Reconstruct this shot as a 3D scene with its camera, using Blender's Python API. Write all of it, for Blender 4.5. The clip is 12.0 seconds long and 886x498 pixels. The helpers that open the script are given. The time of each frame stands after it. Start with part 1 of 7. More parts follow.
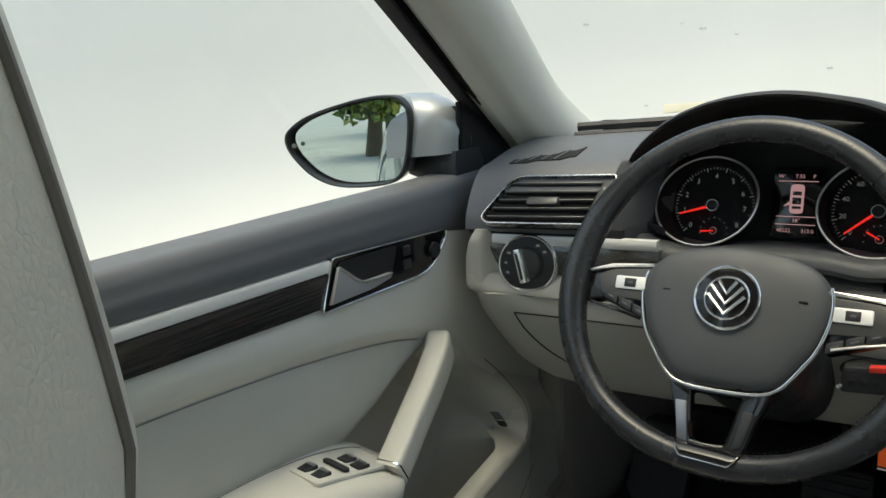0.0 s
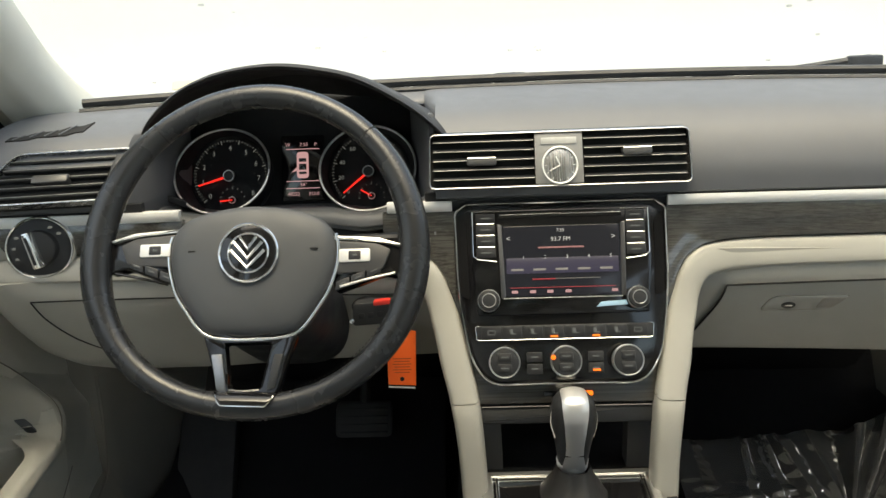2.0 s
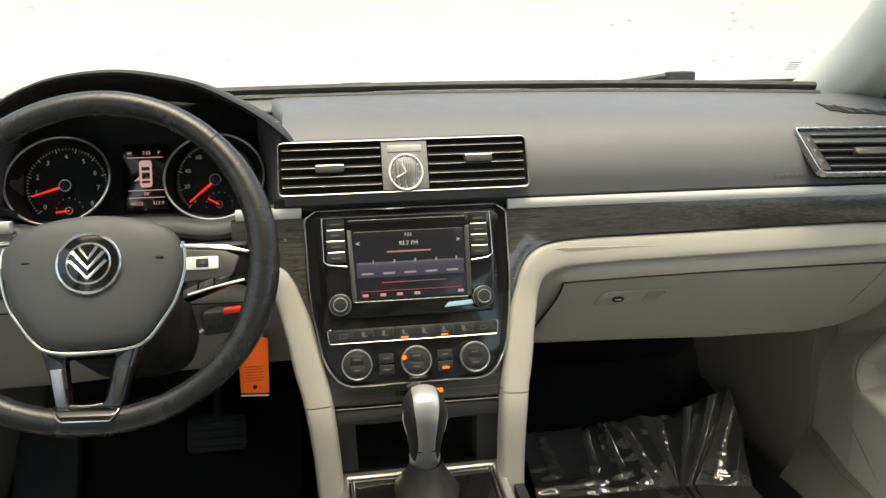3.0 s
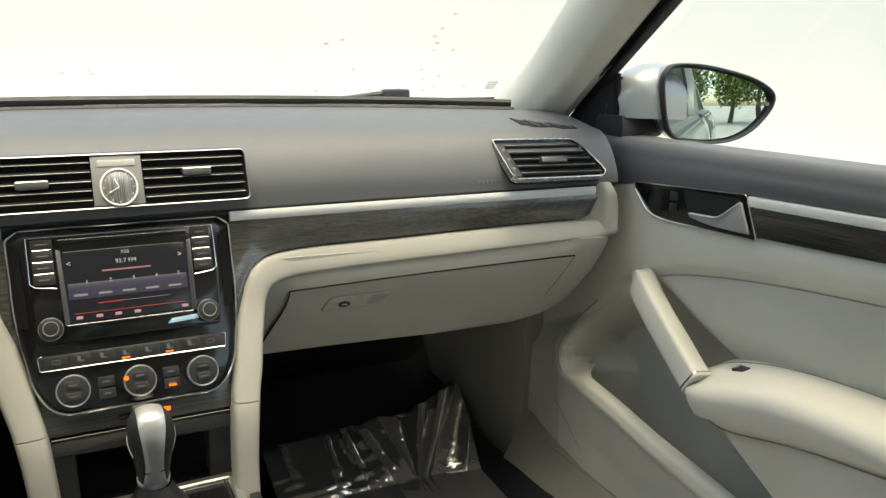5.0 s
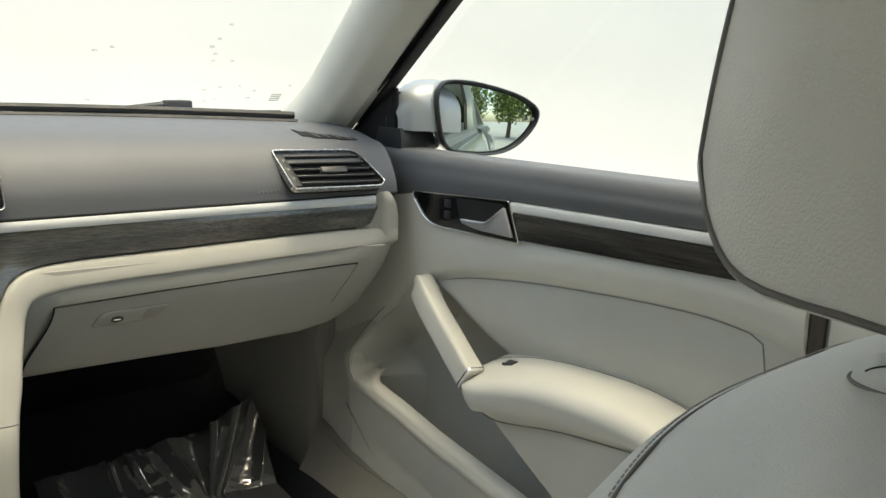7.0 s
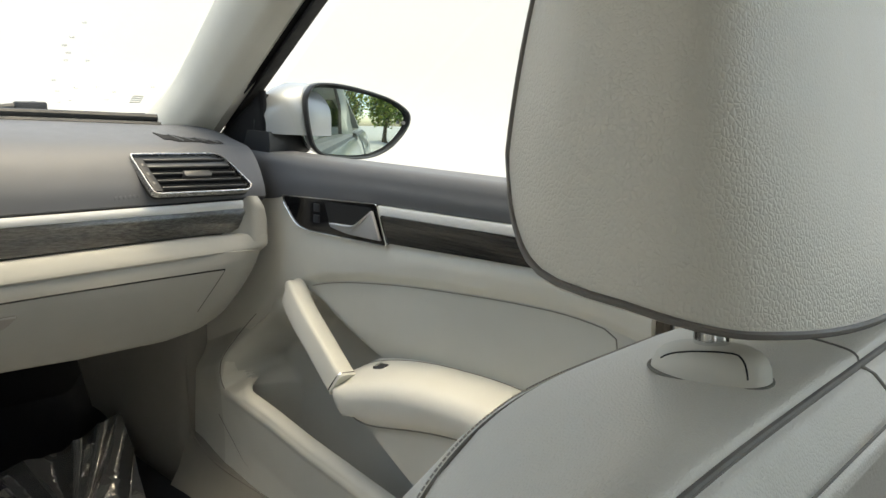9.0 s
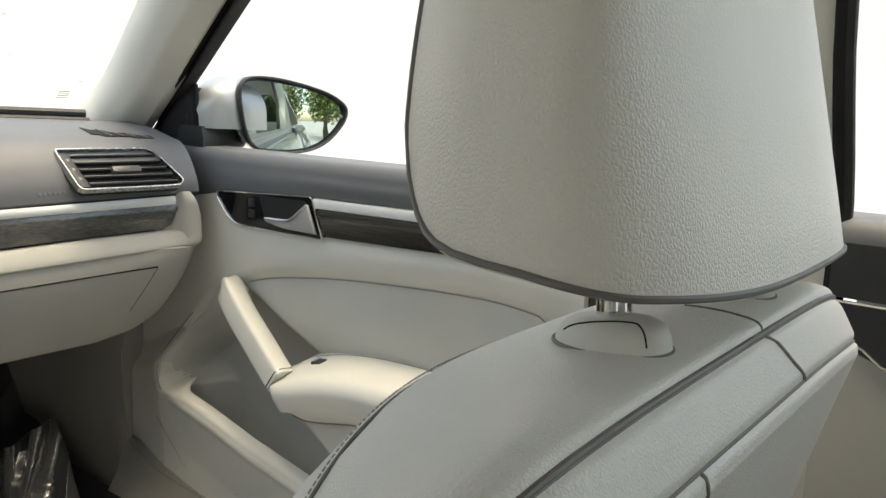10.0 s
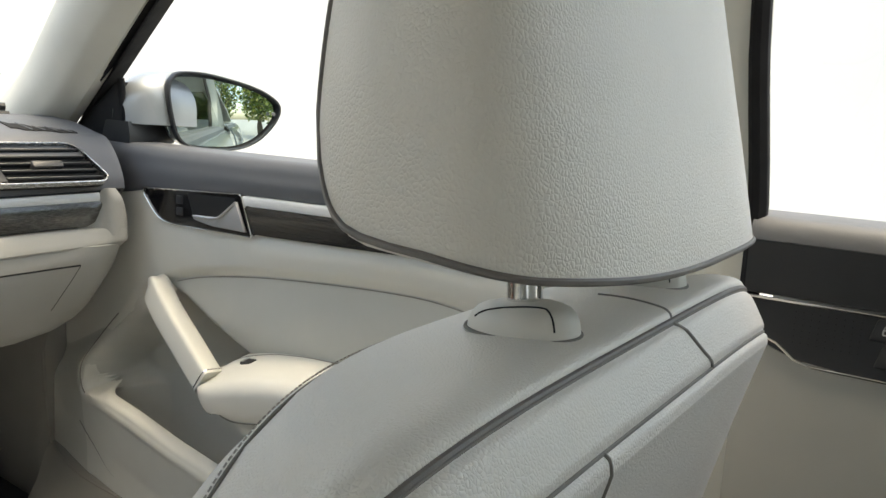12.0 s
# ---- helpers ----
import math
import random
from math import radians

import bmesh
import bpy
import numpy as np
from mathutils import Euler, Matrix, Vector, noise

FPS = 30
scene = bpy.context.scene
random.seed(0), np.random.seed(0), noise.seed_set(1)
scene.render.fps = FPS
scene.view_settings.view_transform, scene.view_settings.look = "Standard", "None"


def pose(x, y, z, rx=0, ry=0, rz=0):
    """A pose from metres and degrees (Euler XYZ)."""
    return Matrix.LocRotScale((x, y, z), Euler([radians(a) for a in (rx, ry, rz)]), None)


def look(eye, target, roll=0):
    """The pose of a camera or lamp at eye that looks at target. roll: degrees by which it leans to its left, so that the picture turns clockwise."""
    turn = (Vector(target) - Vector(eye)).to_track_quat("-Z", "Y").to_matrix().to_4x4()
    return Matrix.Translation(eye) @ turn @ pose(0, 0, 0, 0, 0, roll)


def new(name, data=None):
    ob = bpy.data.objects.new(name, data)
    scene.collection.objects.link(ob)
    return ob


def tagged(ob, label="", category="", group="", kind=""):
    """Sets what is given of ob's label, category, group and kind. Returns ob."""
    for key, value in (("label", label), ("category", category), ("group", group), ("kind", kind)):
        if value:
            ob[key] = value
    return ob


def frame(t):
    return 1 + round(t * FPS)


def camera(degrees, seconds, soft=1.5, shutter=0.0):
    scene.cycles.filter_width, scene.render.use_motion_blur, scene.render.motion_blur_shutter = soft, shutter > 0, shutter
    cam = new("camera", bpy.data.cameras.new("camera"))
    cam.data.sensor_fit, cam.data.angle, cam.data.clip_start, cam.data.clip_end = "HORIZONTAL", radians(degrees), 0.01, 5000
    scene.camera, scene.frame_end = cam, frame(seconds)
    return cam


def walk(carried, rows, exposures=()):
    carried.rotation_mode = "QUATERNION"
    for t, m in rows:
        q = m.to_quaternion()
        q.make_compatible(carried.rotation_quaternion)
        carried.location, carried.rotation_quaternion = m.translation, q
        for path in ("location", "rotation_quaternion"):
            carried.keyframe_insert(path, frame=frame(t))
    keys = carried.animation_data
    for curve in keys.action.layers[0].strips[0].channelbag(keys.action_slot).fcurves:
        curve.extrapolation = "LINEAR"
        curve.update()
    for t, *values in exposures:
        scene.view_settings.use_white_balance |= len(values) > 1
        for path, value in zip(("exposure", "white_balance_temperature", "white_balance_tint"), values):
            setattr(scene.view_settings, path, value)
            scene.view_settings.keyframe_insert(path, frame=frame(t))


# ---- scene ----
cam = camera(58.11, 12.0)

# seconds, eye x y z, yaw, pitch, roll
PATH = [
    (0.0, -0.1259, -0.9593, 1.1144, 35.98, -12.74, -4.23),
    (0.5, -0.1229, -0.9556, 1.1050, 25.59, -14.85, -4.16),
    (1.0, -0.1187, -0.9709, 1.0942, 15.76, -15.07, -3.83),
    (1.5, -0.1146, -0.9875, 1.0866, 8.37, -14.85, -2.78),
    (2.0, -0.1058, -0.9966, 1.0865, 2.33, -14.84, -2.25),
    (2.5, -0.1010, -1.0084, 1.0876, -3.37, -14.60, -1.78),
    (3.0, -0.0993, -1.0246, 1.0855, -8.34, -14.34, -0.97),
    (5.0, -0.0799, -1.0721, 1.0809, -26.74, -13.07, 0.38),
    (5.5, -0.0720, -1.0932, 1.0782, -30.38, -12.38, 0.54),
    (6.0, -0.0675, -1.1054, 1.0792, -33.69, -11.82, 1.02),
    (6.5, -0.0560, -1.1197, 1.0788, -37.07, -11.79, 1.33),
    (7.0, -0.0507, -1.1263, 1.0718, -40.02, -11.48, 1.70),
    (9.0, -0.0235, -1.1520, 1.0694, -47.68, -10.81, 2.20),
    (9.5, -0.0097, -1.1616, 1.0620, -49.23, -10.73, 2.01),
    (10.0, -0.0039, -1.1677, 1.0576, -51.01, -10.68, 1.78),
    (10.5, -0.0003, -1.1709, 1.0550, -52.38, -10.60, 1.69),
    (11.0, 0.0016, -1.1747, 1.0513, -53.71, -10.47, 2.07),
    (11.5, 0.0044, -1.1773, 1.0487, -54.65, -10.35, 2.47),
    (12.0, 0.0042, -1.1788, 1.0499, -55.24, -10.19, 2.72),
]
walk(cam, [(t, pose(x, y, z, 90 + p, 0, w) @ pose(0, 0, 0, 0, 0, r)) for t, x, y, z, w, p, r in PATH],
     [(0.0, 1.66, 8000, -4), (0.6, 1.80, 8200, -3), (1.5, 2.09, 8500, -1), (3.0, 2.22, 8900, -1), (5.0, 2.14, 8800, -2), (7.0, 2.08, 8650, -2), (9.5, 2.32, 8800, 2), (12.0, 2.42, 8600, 3)])

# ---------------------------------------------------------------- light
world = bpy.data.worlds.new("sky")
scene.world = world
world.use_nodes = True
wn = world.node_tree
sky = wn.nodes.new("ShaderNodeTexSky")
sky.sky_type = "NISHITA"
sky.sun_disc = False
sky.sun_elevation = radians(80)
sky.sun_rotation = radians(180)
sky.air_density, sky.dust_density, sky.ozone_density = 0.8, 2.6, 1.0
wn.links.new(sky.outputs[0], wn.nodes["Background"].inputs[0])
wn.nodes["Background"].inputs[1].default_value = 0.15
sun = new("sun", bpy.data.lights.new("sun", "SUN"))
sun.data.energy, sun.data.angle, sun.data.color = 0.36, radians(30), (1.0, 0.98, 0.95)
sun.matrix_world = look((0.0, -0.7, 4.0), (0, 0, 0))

# ---------------------------------------------------------------- mesh helpers
def lerp(a, b, f):
    return a + (b - a) * f


def sstep(a, b, x):
    f = min(1.0, max(0.0, (x - a) / (b - a)))
    return f * f * (3 - 2 * f)


def curve_at(keys, x):
    """A smooth curve through (x, value) keys."""
    n = len(keys)
    if x <= keys[0][0]:
        return keys[0][1]
    if x >= keys[-1][0]:
        return keys[-1][1]
    slope = lambda i: (keys[min(n - 1, i + 1)][1] - keys[max(0, i - 1)][1]) / (keys[min(n - 1, i + 1)][0] - keys[max(0, i - 1)][0])
    for i in range(n - 1):
        (x0, v0), (x1, v1) = keys[i], keys[i + 1]
        if x <= x1:
            h = x1 - x0
            f = (x - x0) / h
            return v0 * (1 + 2 * f) * (1 - f) ** 2 + v1 * f * f * (3 - 2 * f) + h * (slope(i) * f * (1 - f) ** 2 - slope(i + 1) * f * f * (1 - f))


def line_at(keys, x):
    """Piecewise straight value through (x, value) keys."""
    if x <= keys[0][0]:
        return keys[0][1]
    for (x0, v0), (x1, v1) in zip(keys, keys[1:]):
        if x <= x1:
            return lerp(v0, v1, (x - x0) / (x1 - x0))
    return keys[-1][1]


def spline(points, n=8, closed=False):
    """Catmull-Rom through the points, n steps a span."""
    p = [Vector(q) for q in points]
    m = len(p)
    out = []
    for i in range(m if closed else m - 1):
        if closed:
            a, b, c, d = p[(i - 1) % m], p[i], p[(i + 1) % m], p[(i + 2) % m]
        else:
            a, b, c, d = p[max(i - 1, 0)], p[i], p[i + 1], p[min(i + 2, m - 1)]
        for k in range(n):
            f = k / n
            out.append(0.5 * (2 * b + (c - a) * f + (2 * a - 5 * b + 4 * c - d) * f * f + (3 * b - a - 3 * c + d) * f ** 3))
    if not closed:
        out.append(p[-1])
    return out


def grid(bm, rows, wrap_u=False, wrap_v=False):
    """Quads over rows of points; returns the rows of vertices."""
    vs = [[bm.verts.new(q) for q in row] for row in rows]
    nr, nc = len(vs), len(vs[0])
    for i in range(nr if wrap_v else nr - 1):
        for j in range(nc if wrap_u else nc - 1):
            quad = (vs[i][j], vs[i][(j + 1) % nc], vs[(i + 1) % nr][(j + 1) % nc], vs[(i + 1) % nr][j])
            bm.faces.new(quad)
    return vs


def thick(bm, rows, depth):
    """A sheet over rows of points with a back side pushed by the vector depth(i, j) or one vector."""
    top = [[bm.verts.new(q) for q in row] for row in rows]
    low = [[bm.verts.new(Vector(q) + (depth(i, j) if callable(depth) else Vector(depth))) for j, q in enumerate(row)] for i, row in enumerate(rows)]
    nr, nc = len(rows), len(rows[0])
    for i in range(nr - 1):
        for j in range(nc - 1):
            bm.faces.new((top[i][j], top[i][j + 1], top[i + 1][j + 1], top[i + 1][j]))
            bm.faces.new((low[i][j], low[i + 1][j], low[i + 1][j + 1], low[i][j + 1]))
    for i in range(nr - 1):
        bm.faces.new((top[i][0], top[i + 1][0], low[i + 1][0], low[i][0]))
        bm.faces.new((top[i][-1], low[i][-1], low[i + 1][-1], top[i + 1][-1]))
    for j in range(nc - 1):
        bm.faces.new((top[0][j], low[0][j], low[0][j + 1], top[0][j + 1]))
        bm.faces.new((top[-1][j], top[-1][j + 1], low[-1][j + 1], low[-1][j]))


def sweep(bm, path, radius, seg=10, closed=False, squash=None, up=None, power=1.0):
    """A round or squashed bar along a path. radius: a number or f(i / n); squash: f -> (wide, high) factors."""
    path = [Vector(p) for p in path]
    n = len(path)
    rings = []
    ref = Vector(up) if up else None
    last = None
    for i, p in enumerate(path):
        a = path[(i - 1) % n] if closed or i > 0 else p
        b = path[(i + 1) % n] if closed or i < n - 1 else p
        t = (b - a).normalized()
        if ref is not None:
            side = t.cross(ref).normalized()
        elif last is None:
            side = t.cross(Vector((0.13, 0.27, 0.95))).normalized()
        else:
            side = (last - t * last.dot(t)).normalized()
        last = side
        nor = side.cross(t)
        r = radius(i / max(1, n - 1)) if callable(radius) else radius
        wx, wy = squash(i / max(1, n - 1)) if squash else (1, 1)
        ring = []
        for k in range(seg):
            g = 2 * math.pi * k / seg
            c, s = math.cos(g), math.sin(g)
            c, s = math.copysign(abs(c) ** power, c), math.copysign(abs(s) ** power, s)
            ring.append(p + side * (c * r * wx) + nor * (s * r * wy))
        rings.append(ring)
    vs = grid(bm, rings, wrap_u=True, wrap_v=closed)
    if not closed:
        bm.faces.new(vs[0][::-1])
        bm.faces.new(vs[-1])


def rounded(points, r, n=5):
    """A polygon (2D, anticlockwise) with its corners rounded; r: a number or one for each corner."""
    out = []
    m = len(points)
    for i, p in enumerate(points):
        p, a, b = Vector(p), Vector(points[i - 1]), Vector(points[(i + 1) % m])
        rr = r[i] if isinstance(r, (list, tuple)) else r
        da, db = (a - p), (b - p)
        k = min(rr, da.length * 0.49, db.length * 0.49)
        s, e = p + da.normalized() * k, p + db.normalized() * k
        for j in range(n + 1):
            f = j / n
            out.append((1 - f) ** 2 * s + 2 * f * (1 - f) * p + f * f * e)
    return out


def rect(w, h, cx=0.0, cy=0.0):
    return [(cx - w / 2, cy - h / 2), (cx + w / 2, cy - h / 2), (cx + w / 2, cy + h / 2), (cx - w / 2, cy + h / 2)]


def disc(r, n=40, cx=0.0, cy=0.0):
    return [Vector((cx + r * math.cos(2 * math.pi * k / n), cy + r * math.sin(2 * math.pi * k / n))) for k in range(n)]


def inset(outline, d):
    """Moves an anticlockwise outline inwards by d."""
    m = len(outline)
    out = []
    for i, p in enumerate(outline):
        a, b = Vector(outline[i - 1]), Vector(outline[(i + 1) % m])
        t = b - a
        if t.length < 1e-9:
            out.append(Vector(p))
            continue
        t.normalize()
        out.append(Vector(p) + Vector((-t.y, t.x)) * d)
    return out


def plate(bm, outline, fn, depth, bevel=0.001, crown=0.0):
    """A solid plate: outline (2D, anticlockwise) laid by fn(u, v, w), front at w = 0, back at -depth, edge rounded by bevel."""
    back = [bm.verts.new(fn(p[0], p[1], -depth)) for p in outline]
    side = [bm.verts.new(fn(p[0], p[1], -bevel)) for p in outline]
    mid = [bm.verts.new(fn(p[0], p[1], -bevel * 0.3)) for p in inset(outline, bevel * 0.3)]
    face = [bm.verts.new(fn(p[0], p[1], crown)) for p in inset(outline, bevel)]
    m = len(outline)
    for lo, hi in ((back, side), (side, mid), (mid, face)):
        for i in range(m):
            j = (i + 1) % m
            bm.faces.new((lo[i], lo[j], hi[j], hi[i]))
    bm.faces.new(face)
    bm.faces.new(back[::-1])


def ring(bm, outline, width, fn, depth, bevel=0.0006):
    """A closed frame: the band of that width inside the outline."""
    inner = inset(outline, width)
    m = len(outline)
    loops = []
    for pts, w in ((outline, -depth), (outline, -bevel), (inset(outline, bevel), 0), (inset(outline, width - bevel), 0), (inner, -bevel), (inner, -depth)):
        loops.append([bm.verts.new(fn(p[0], p[1], w)) for p in pts])
    for a, b in zip(loops, loops[1:] + loops[:1]):
        for i in range(m):
            j = (i + 1) % m
            bm.faces.new((a[i], a[j], b[j], b[i]))


def block(bm, lo, hi, bevel=0.004):
    """A box between two corners with bevelled edges."""
    lo, hi = Vector(lo), Vector(hi)
    out = rounded(rect(hi.x - lo.x, hi.y - lo.y, (lo.x + hi.x) / 2, (lo.y + hi.y) / 2), bevel * 2, 3)
    plate(bm, out, lambda u, v, w: Vector((u, v, hi.z + w)), hi.z - lo.z, bevel)


def part(name, bm, material, parent=None, label="", smooth=True):
    """Links a bmesh as one mesh object, under a thing or a part."""
    bmesh.ops.recalc_face_normals(bm, faces=bm.faces)
    me = bpy.data.meshes.new(name)
    bm.to_mesh(me)
    bm.free()
    me.materials.append(material)
    if smooth:
        me.shade_smooth()
        me.set_sharp_from_angle(angle=radians(38))
    ob = new(name, me)
    if parent is not None:
        ob.parent = parent
        ob.matrix_parent_inverse = Matrix.Translation(-parent.location)
    if label:
        tagged(ob, label)
    return ob


def thing(name, at, label, category, group="", kind=""):
    """A thing's Empty at its base."""
    ob = new(name)
    ob.empty_display_size = 0.02
    ob.location = at
    return tagged(ob, label, category, group, kind)


def bm_():
    return bmesh.new()


def text_part(name, body, size, fn, material, parent, label="", align="CENTER"):
    """Letters in the built-in font as a thin mesh, laid by fn(u, v, w)."""
    cu = bpy.data.curves.new(name, "FONT")
    cu.body, cu.size, cu.align_x, cu.align_y = body, size, align, "CENTER"
    cu.resolution_u = 2
    tmp = bpy.data.objects.new(name, cu)
    scene.collection.objects.link(tmp)
    dg = bpy.context.evaluated_depsgraph_get()
    me = bpy.data.meshes.new_from_object(tmp.evaluated_get(dg))
    bpy.data.objects.remove(tmp)
    bpy.data.curves.remove(cu)
    for v in me.vertices:
        v.co = fn(v.co.x, v.co.y, 0)
    me.materials.clear()
    me.materials.append(material)
    me.name = name
    ob = new(name, me)
    ob.parent = parent
    ob.matrix_parent_inverse = Matrix.Translation(-parent.location)
    if label:
        tagged(ob, label)
    return ob

# ---------------------------------------------------------------- materials
def base_mat(name, color, rough, metal=0.0, spec=0.5):
    m = bpy.data.materials.new(name)
    m.use_nodes = True
    p = m.node_tree.nodes["Principled BSDF"]
    p.inputs["Base Color"].default_value = (*color, 1)
    p.inputs["Roughness"].default_value = rough
    p.inputs["Metallic"].default_value = metal
    p.inputs["Specular IOR Level"].default_value = spec
    return m, m.node_tree, p


def coords(nt, scale=(1, 1, 1)):
    tc = nt.nodes.new("ShaderNodeTexCoord")
    mp = nt.nodes.new("ShaderNodeMapping")
    mp.inputs["Scale"].default_value = scale
    nt.links.new(tc.outputs["Object"], mp.inputs[0])
    return mp.outputs[0]


def noise_tex(nt, vec, scale, detail=4.0, rough=0.55):
    n = nt.nodes.new("ShaderNodeTexNoise")
    n.inputs["Scale"].default_value = scale
    n.inputs["Detail"].default_value = detail
    n.inputs["Roughness"].default_value = rough
    nt.links.new(vec, n.inputs["Vector"])
    return n.outputs["Fac"]


def ramp(nt, fac, stops):
    r = nt.nodes.new("ShaderNodeValToRGB")
    el = r.color_ramp.elements
    while len(el) < len(stops):
        el.new(0.5)
    for e, (pos, c) in zip(el, stops):
        e.position = pos
        e.color = (*c, 1) if isinstance(c, tuple) else (c, c, c, 1)
    nt.links.new(fac, r.inputs[0])
    return r.outputs[0]


def bump(nt, height, strength, dist, p, chain=None):
    b = nt.nodes.new("ShaderNodeBump")
    b.inputs["Strength"].default_value = strength
    b.inputs["Distance"].default_value = dist
    nt.links.new(height, b.inputs["Height"])
    if chain is not None:
        nt.links.new(chain, b.inputs["Normal"])
    nt.links.new(b.outputs[0], p.inputs["Normal"])
    return b.outputs[0]


def scaled(c, f):
    return tuple(min(1.0, x * f) for x in c)


def grained(name, color, rough, grain=900.0, depth=0.0002, strength=0.35, stain=0.06, rough_var=0.08, spec=0.4):
    """Moulded plastic or cloth: fine grain, and slow changes in tone and gloss."""
    m, nt, p = base_mat(name, color, rough, spec=spec)
    co = coords(nt)
    slow = noise_tex(nt, co, 5.0, 5.0)
    c = ramp(nt, slow, [(0.3, scaled(color, 1 - stain)), (0.7, scaled(color, 1 + stain))])
    nt.links.new(c, p.inputs["Base Color"])
    r = ramp(nt, noise_tex(nt, co, 38.0, 3.0), [(0.3, rough - rough_var), (0.7, rough + rough_var)])
    nt.links.new(r, p.inputs["Roughness"])
    fine = noise_tex(nt, co, grain, 2.0)
    bump(nt, fine, strength, depth, p)
    return m


def leather(name, color, rough, cell=420.0, depth=0.0006, strength=0.6, wave=0.02):
    """Pebbled leather: uneven domed cells with creases between them, and a slow wave."""
    m, nt, p = base_mat(name, color, rough, spec=0.5)
    co = coords(nt, (1.0, 1.0, 0.8))
    warp = nt.nodes.new("ShaderNodeTexNoise")
    warp.inputs["Scale"].default_value = 150.0
    nt.links.new(co, warp.inputs["Vector"])
    mix = nt.nodes.new("ShaderNodeMix")
    mix.data_type = "VECTOR"
    mix.inputs[0].default_value = 0.0022
    nt.links.new(co, mix.inputs[4])
    nt.links.new(warp.outputs["Color"], mix.inputs[5])
    v = nt.nodes.new("ShaderNodeTexVoronoi")
    v.feature = "DISTANCE_TO_EDGE"
    v.inputs["Scale"].default_value = cell
    v.inputs["Randomness"].default_value = 0.95
    nt.links.new(mix.outputs[1], v.inputs["Vector"])
    h = ramp(nt, v.outputs["Distance"], [(0.0, 0.0), (0.16, 0.55), (0.32, 0.88), (0.50, 1.0)])
    slow = noise_tex(nt, co, 7.0, 4.0)
    c = ramp(nt, slow, [(0.3, scaled(color, 0.96)), (0.7, scaled(color, 1.04))])
    nt.links.new(c, p.inputs["Base Color"])
    r = ramp(nt, noise_tex(nt, co, 30.0), [(0.3, rough - 0.03), (0.7, rough + 0.03)])
    nt.links.new(r, p.inputs["Roughness"])
    b1 = nt.nodes.new("ShaderNodeBump")
    b1.inputs["Strength"].default_value = wave
    b1.inputs["Distance"].default_value = 0.004
    nt.links.new(noise_tex(nt, co, 45.0, 3.0), b1.inputs["Height"])
    bump(nt, h, strength, depth, p, b1.outputs[0])
    return m


def wood(name, dark, light, axis_scale, rough=0.22):
    """Dark open-grained veneer under clear lacquer; the grain runs along the small scale."""
    m, nt, p = base_mat(name, dark, rough)
    co = coords(nt, axis_scale)
    streak = noise_tex(nt, co, 1.0, 8.0, 0.65)
    fine = noise_tex(nt, coords(nt, tuple(a * 3.1 for a in axis_scale)), 1.0, 5.0, 0.7)
    mx = nt.nodes.new("ShaderNodeMath")
    mx.operation = "MULTIPLY_ADD"
    nt.links.new(fine, mx.inputs[0])
    mx.inputs[1].default_value = 0.5
    nt.links.new(streak, mx.inputs[2])
    c = ramp(nt, mx.outputs[0], [(0.52, dark), (0.68, tuple(lerp(a, b, 0.35) for a, b in zip(dark, light))), (0.9, light)])
    nt.links.new(c, p.inputs["Base Color"])
    p.inputs["Coat Weight"].default_value = 0.6
    p.inputs["Coat Roughness"].default_value = 0.08
    bump(nt, mx.outputs[0], 0.05, 0.0005, p)
    return m


def brushed(name, color, rough, metal=1.0, scale=(4, 900, 900)):
    m, nt, p = base_mat(name, color, rough, metal)
    co = coords(nt, scale)
    n = noise_tex(nt, co, 1.0, 3.0)
    r = ramp(nt, n, [(0.3, rough - 0.08), (0.7, rough + 0.1)])
    nt.links.new(r, p.inputs["Roughness"])
    bump(nt, n, 0.08, 0.0002, p)
    return m


def glow(name, color, strength):
    m, nt, p = base_mat(name, (0.01, 0.01, 0.01), 0.3)
    p.inputs["Emission Color"].default_value = (*color, 1)
    p.inputs["Emission Strength"].default_value = strength
    return m


def clear_glass(name, tint=(0.97, 0.985, 0.975), gloss=0.03):
    """A thin pane: straight through, with a slight reflection."""
    m = bpy.data.materials.new(name)
    m.use_nodes = True
    nt = m.node_tree
    nt.nodes.clear()
    out = nt.nodes.new("ShaderNodeOutputMaterial")
    tr = nt.nodes.new("ShaderNodeBsdfTransparent")
    tr.inputs[0].default_value = (*tint, 1)
    gl = nt.nodes.new("ShaderNodeBsdfGlossy")
    gl.inputs["Roughness"].default_value = 0.01
    mx = nt.nodes.new("ShaderNodeMixShader")
    mx.inputs[0].default_value = gloss
    nt.links.new(tr.outputs[0], mx.inputs[1])
    nt.links.new(gl.outputs[0], mx.inputs[2])
    nt.links.new(mx.outputs[0], out.inputs[0])
    return m


BEIGE = (0.575, 0.570, 0.520)
M_beige = grained("beige_moulding", BEIGE, 0.68, 1100, 0.00025, 0.35, spec=0.22)
M_beige_soft = leather("beige_vinyl", (0.575, 0.568, 0.520), 0.62, 800, 0.00015, 0.3)
# the door beige, darkened in colour to stand in for weaker light
M_beige_dimmed = grained("beige_dimmed", (0.36, 0.354, 0.320), 0.52, 1100, 0.00025, 0.35)
# same beige made darker: footwell shade painted into kick panel and sill
M_beige_shaded = grained("beige_shaded_kick", (0.235, 0.225, 0.203), 0.75, 700, 0.0005, 0.6, spec=0.2)
M_cloth = grained("beige_insert", (0.485, 0.480, 0.437), 0.7, 1500, 0.0003, 0.4)
M_seat = leather("grey_beige_leather", (0.74, 0.698, 0.634), 0.33, 520, 0.00036, 0.6)
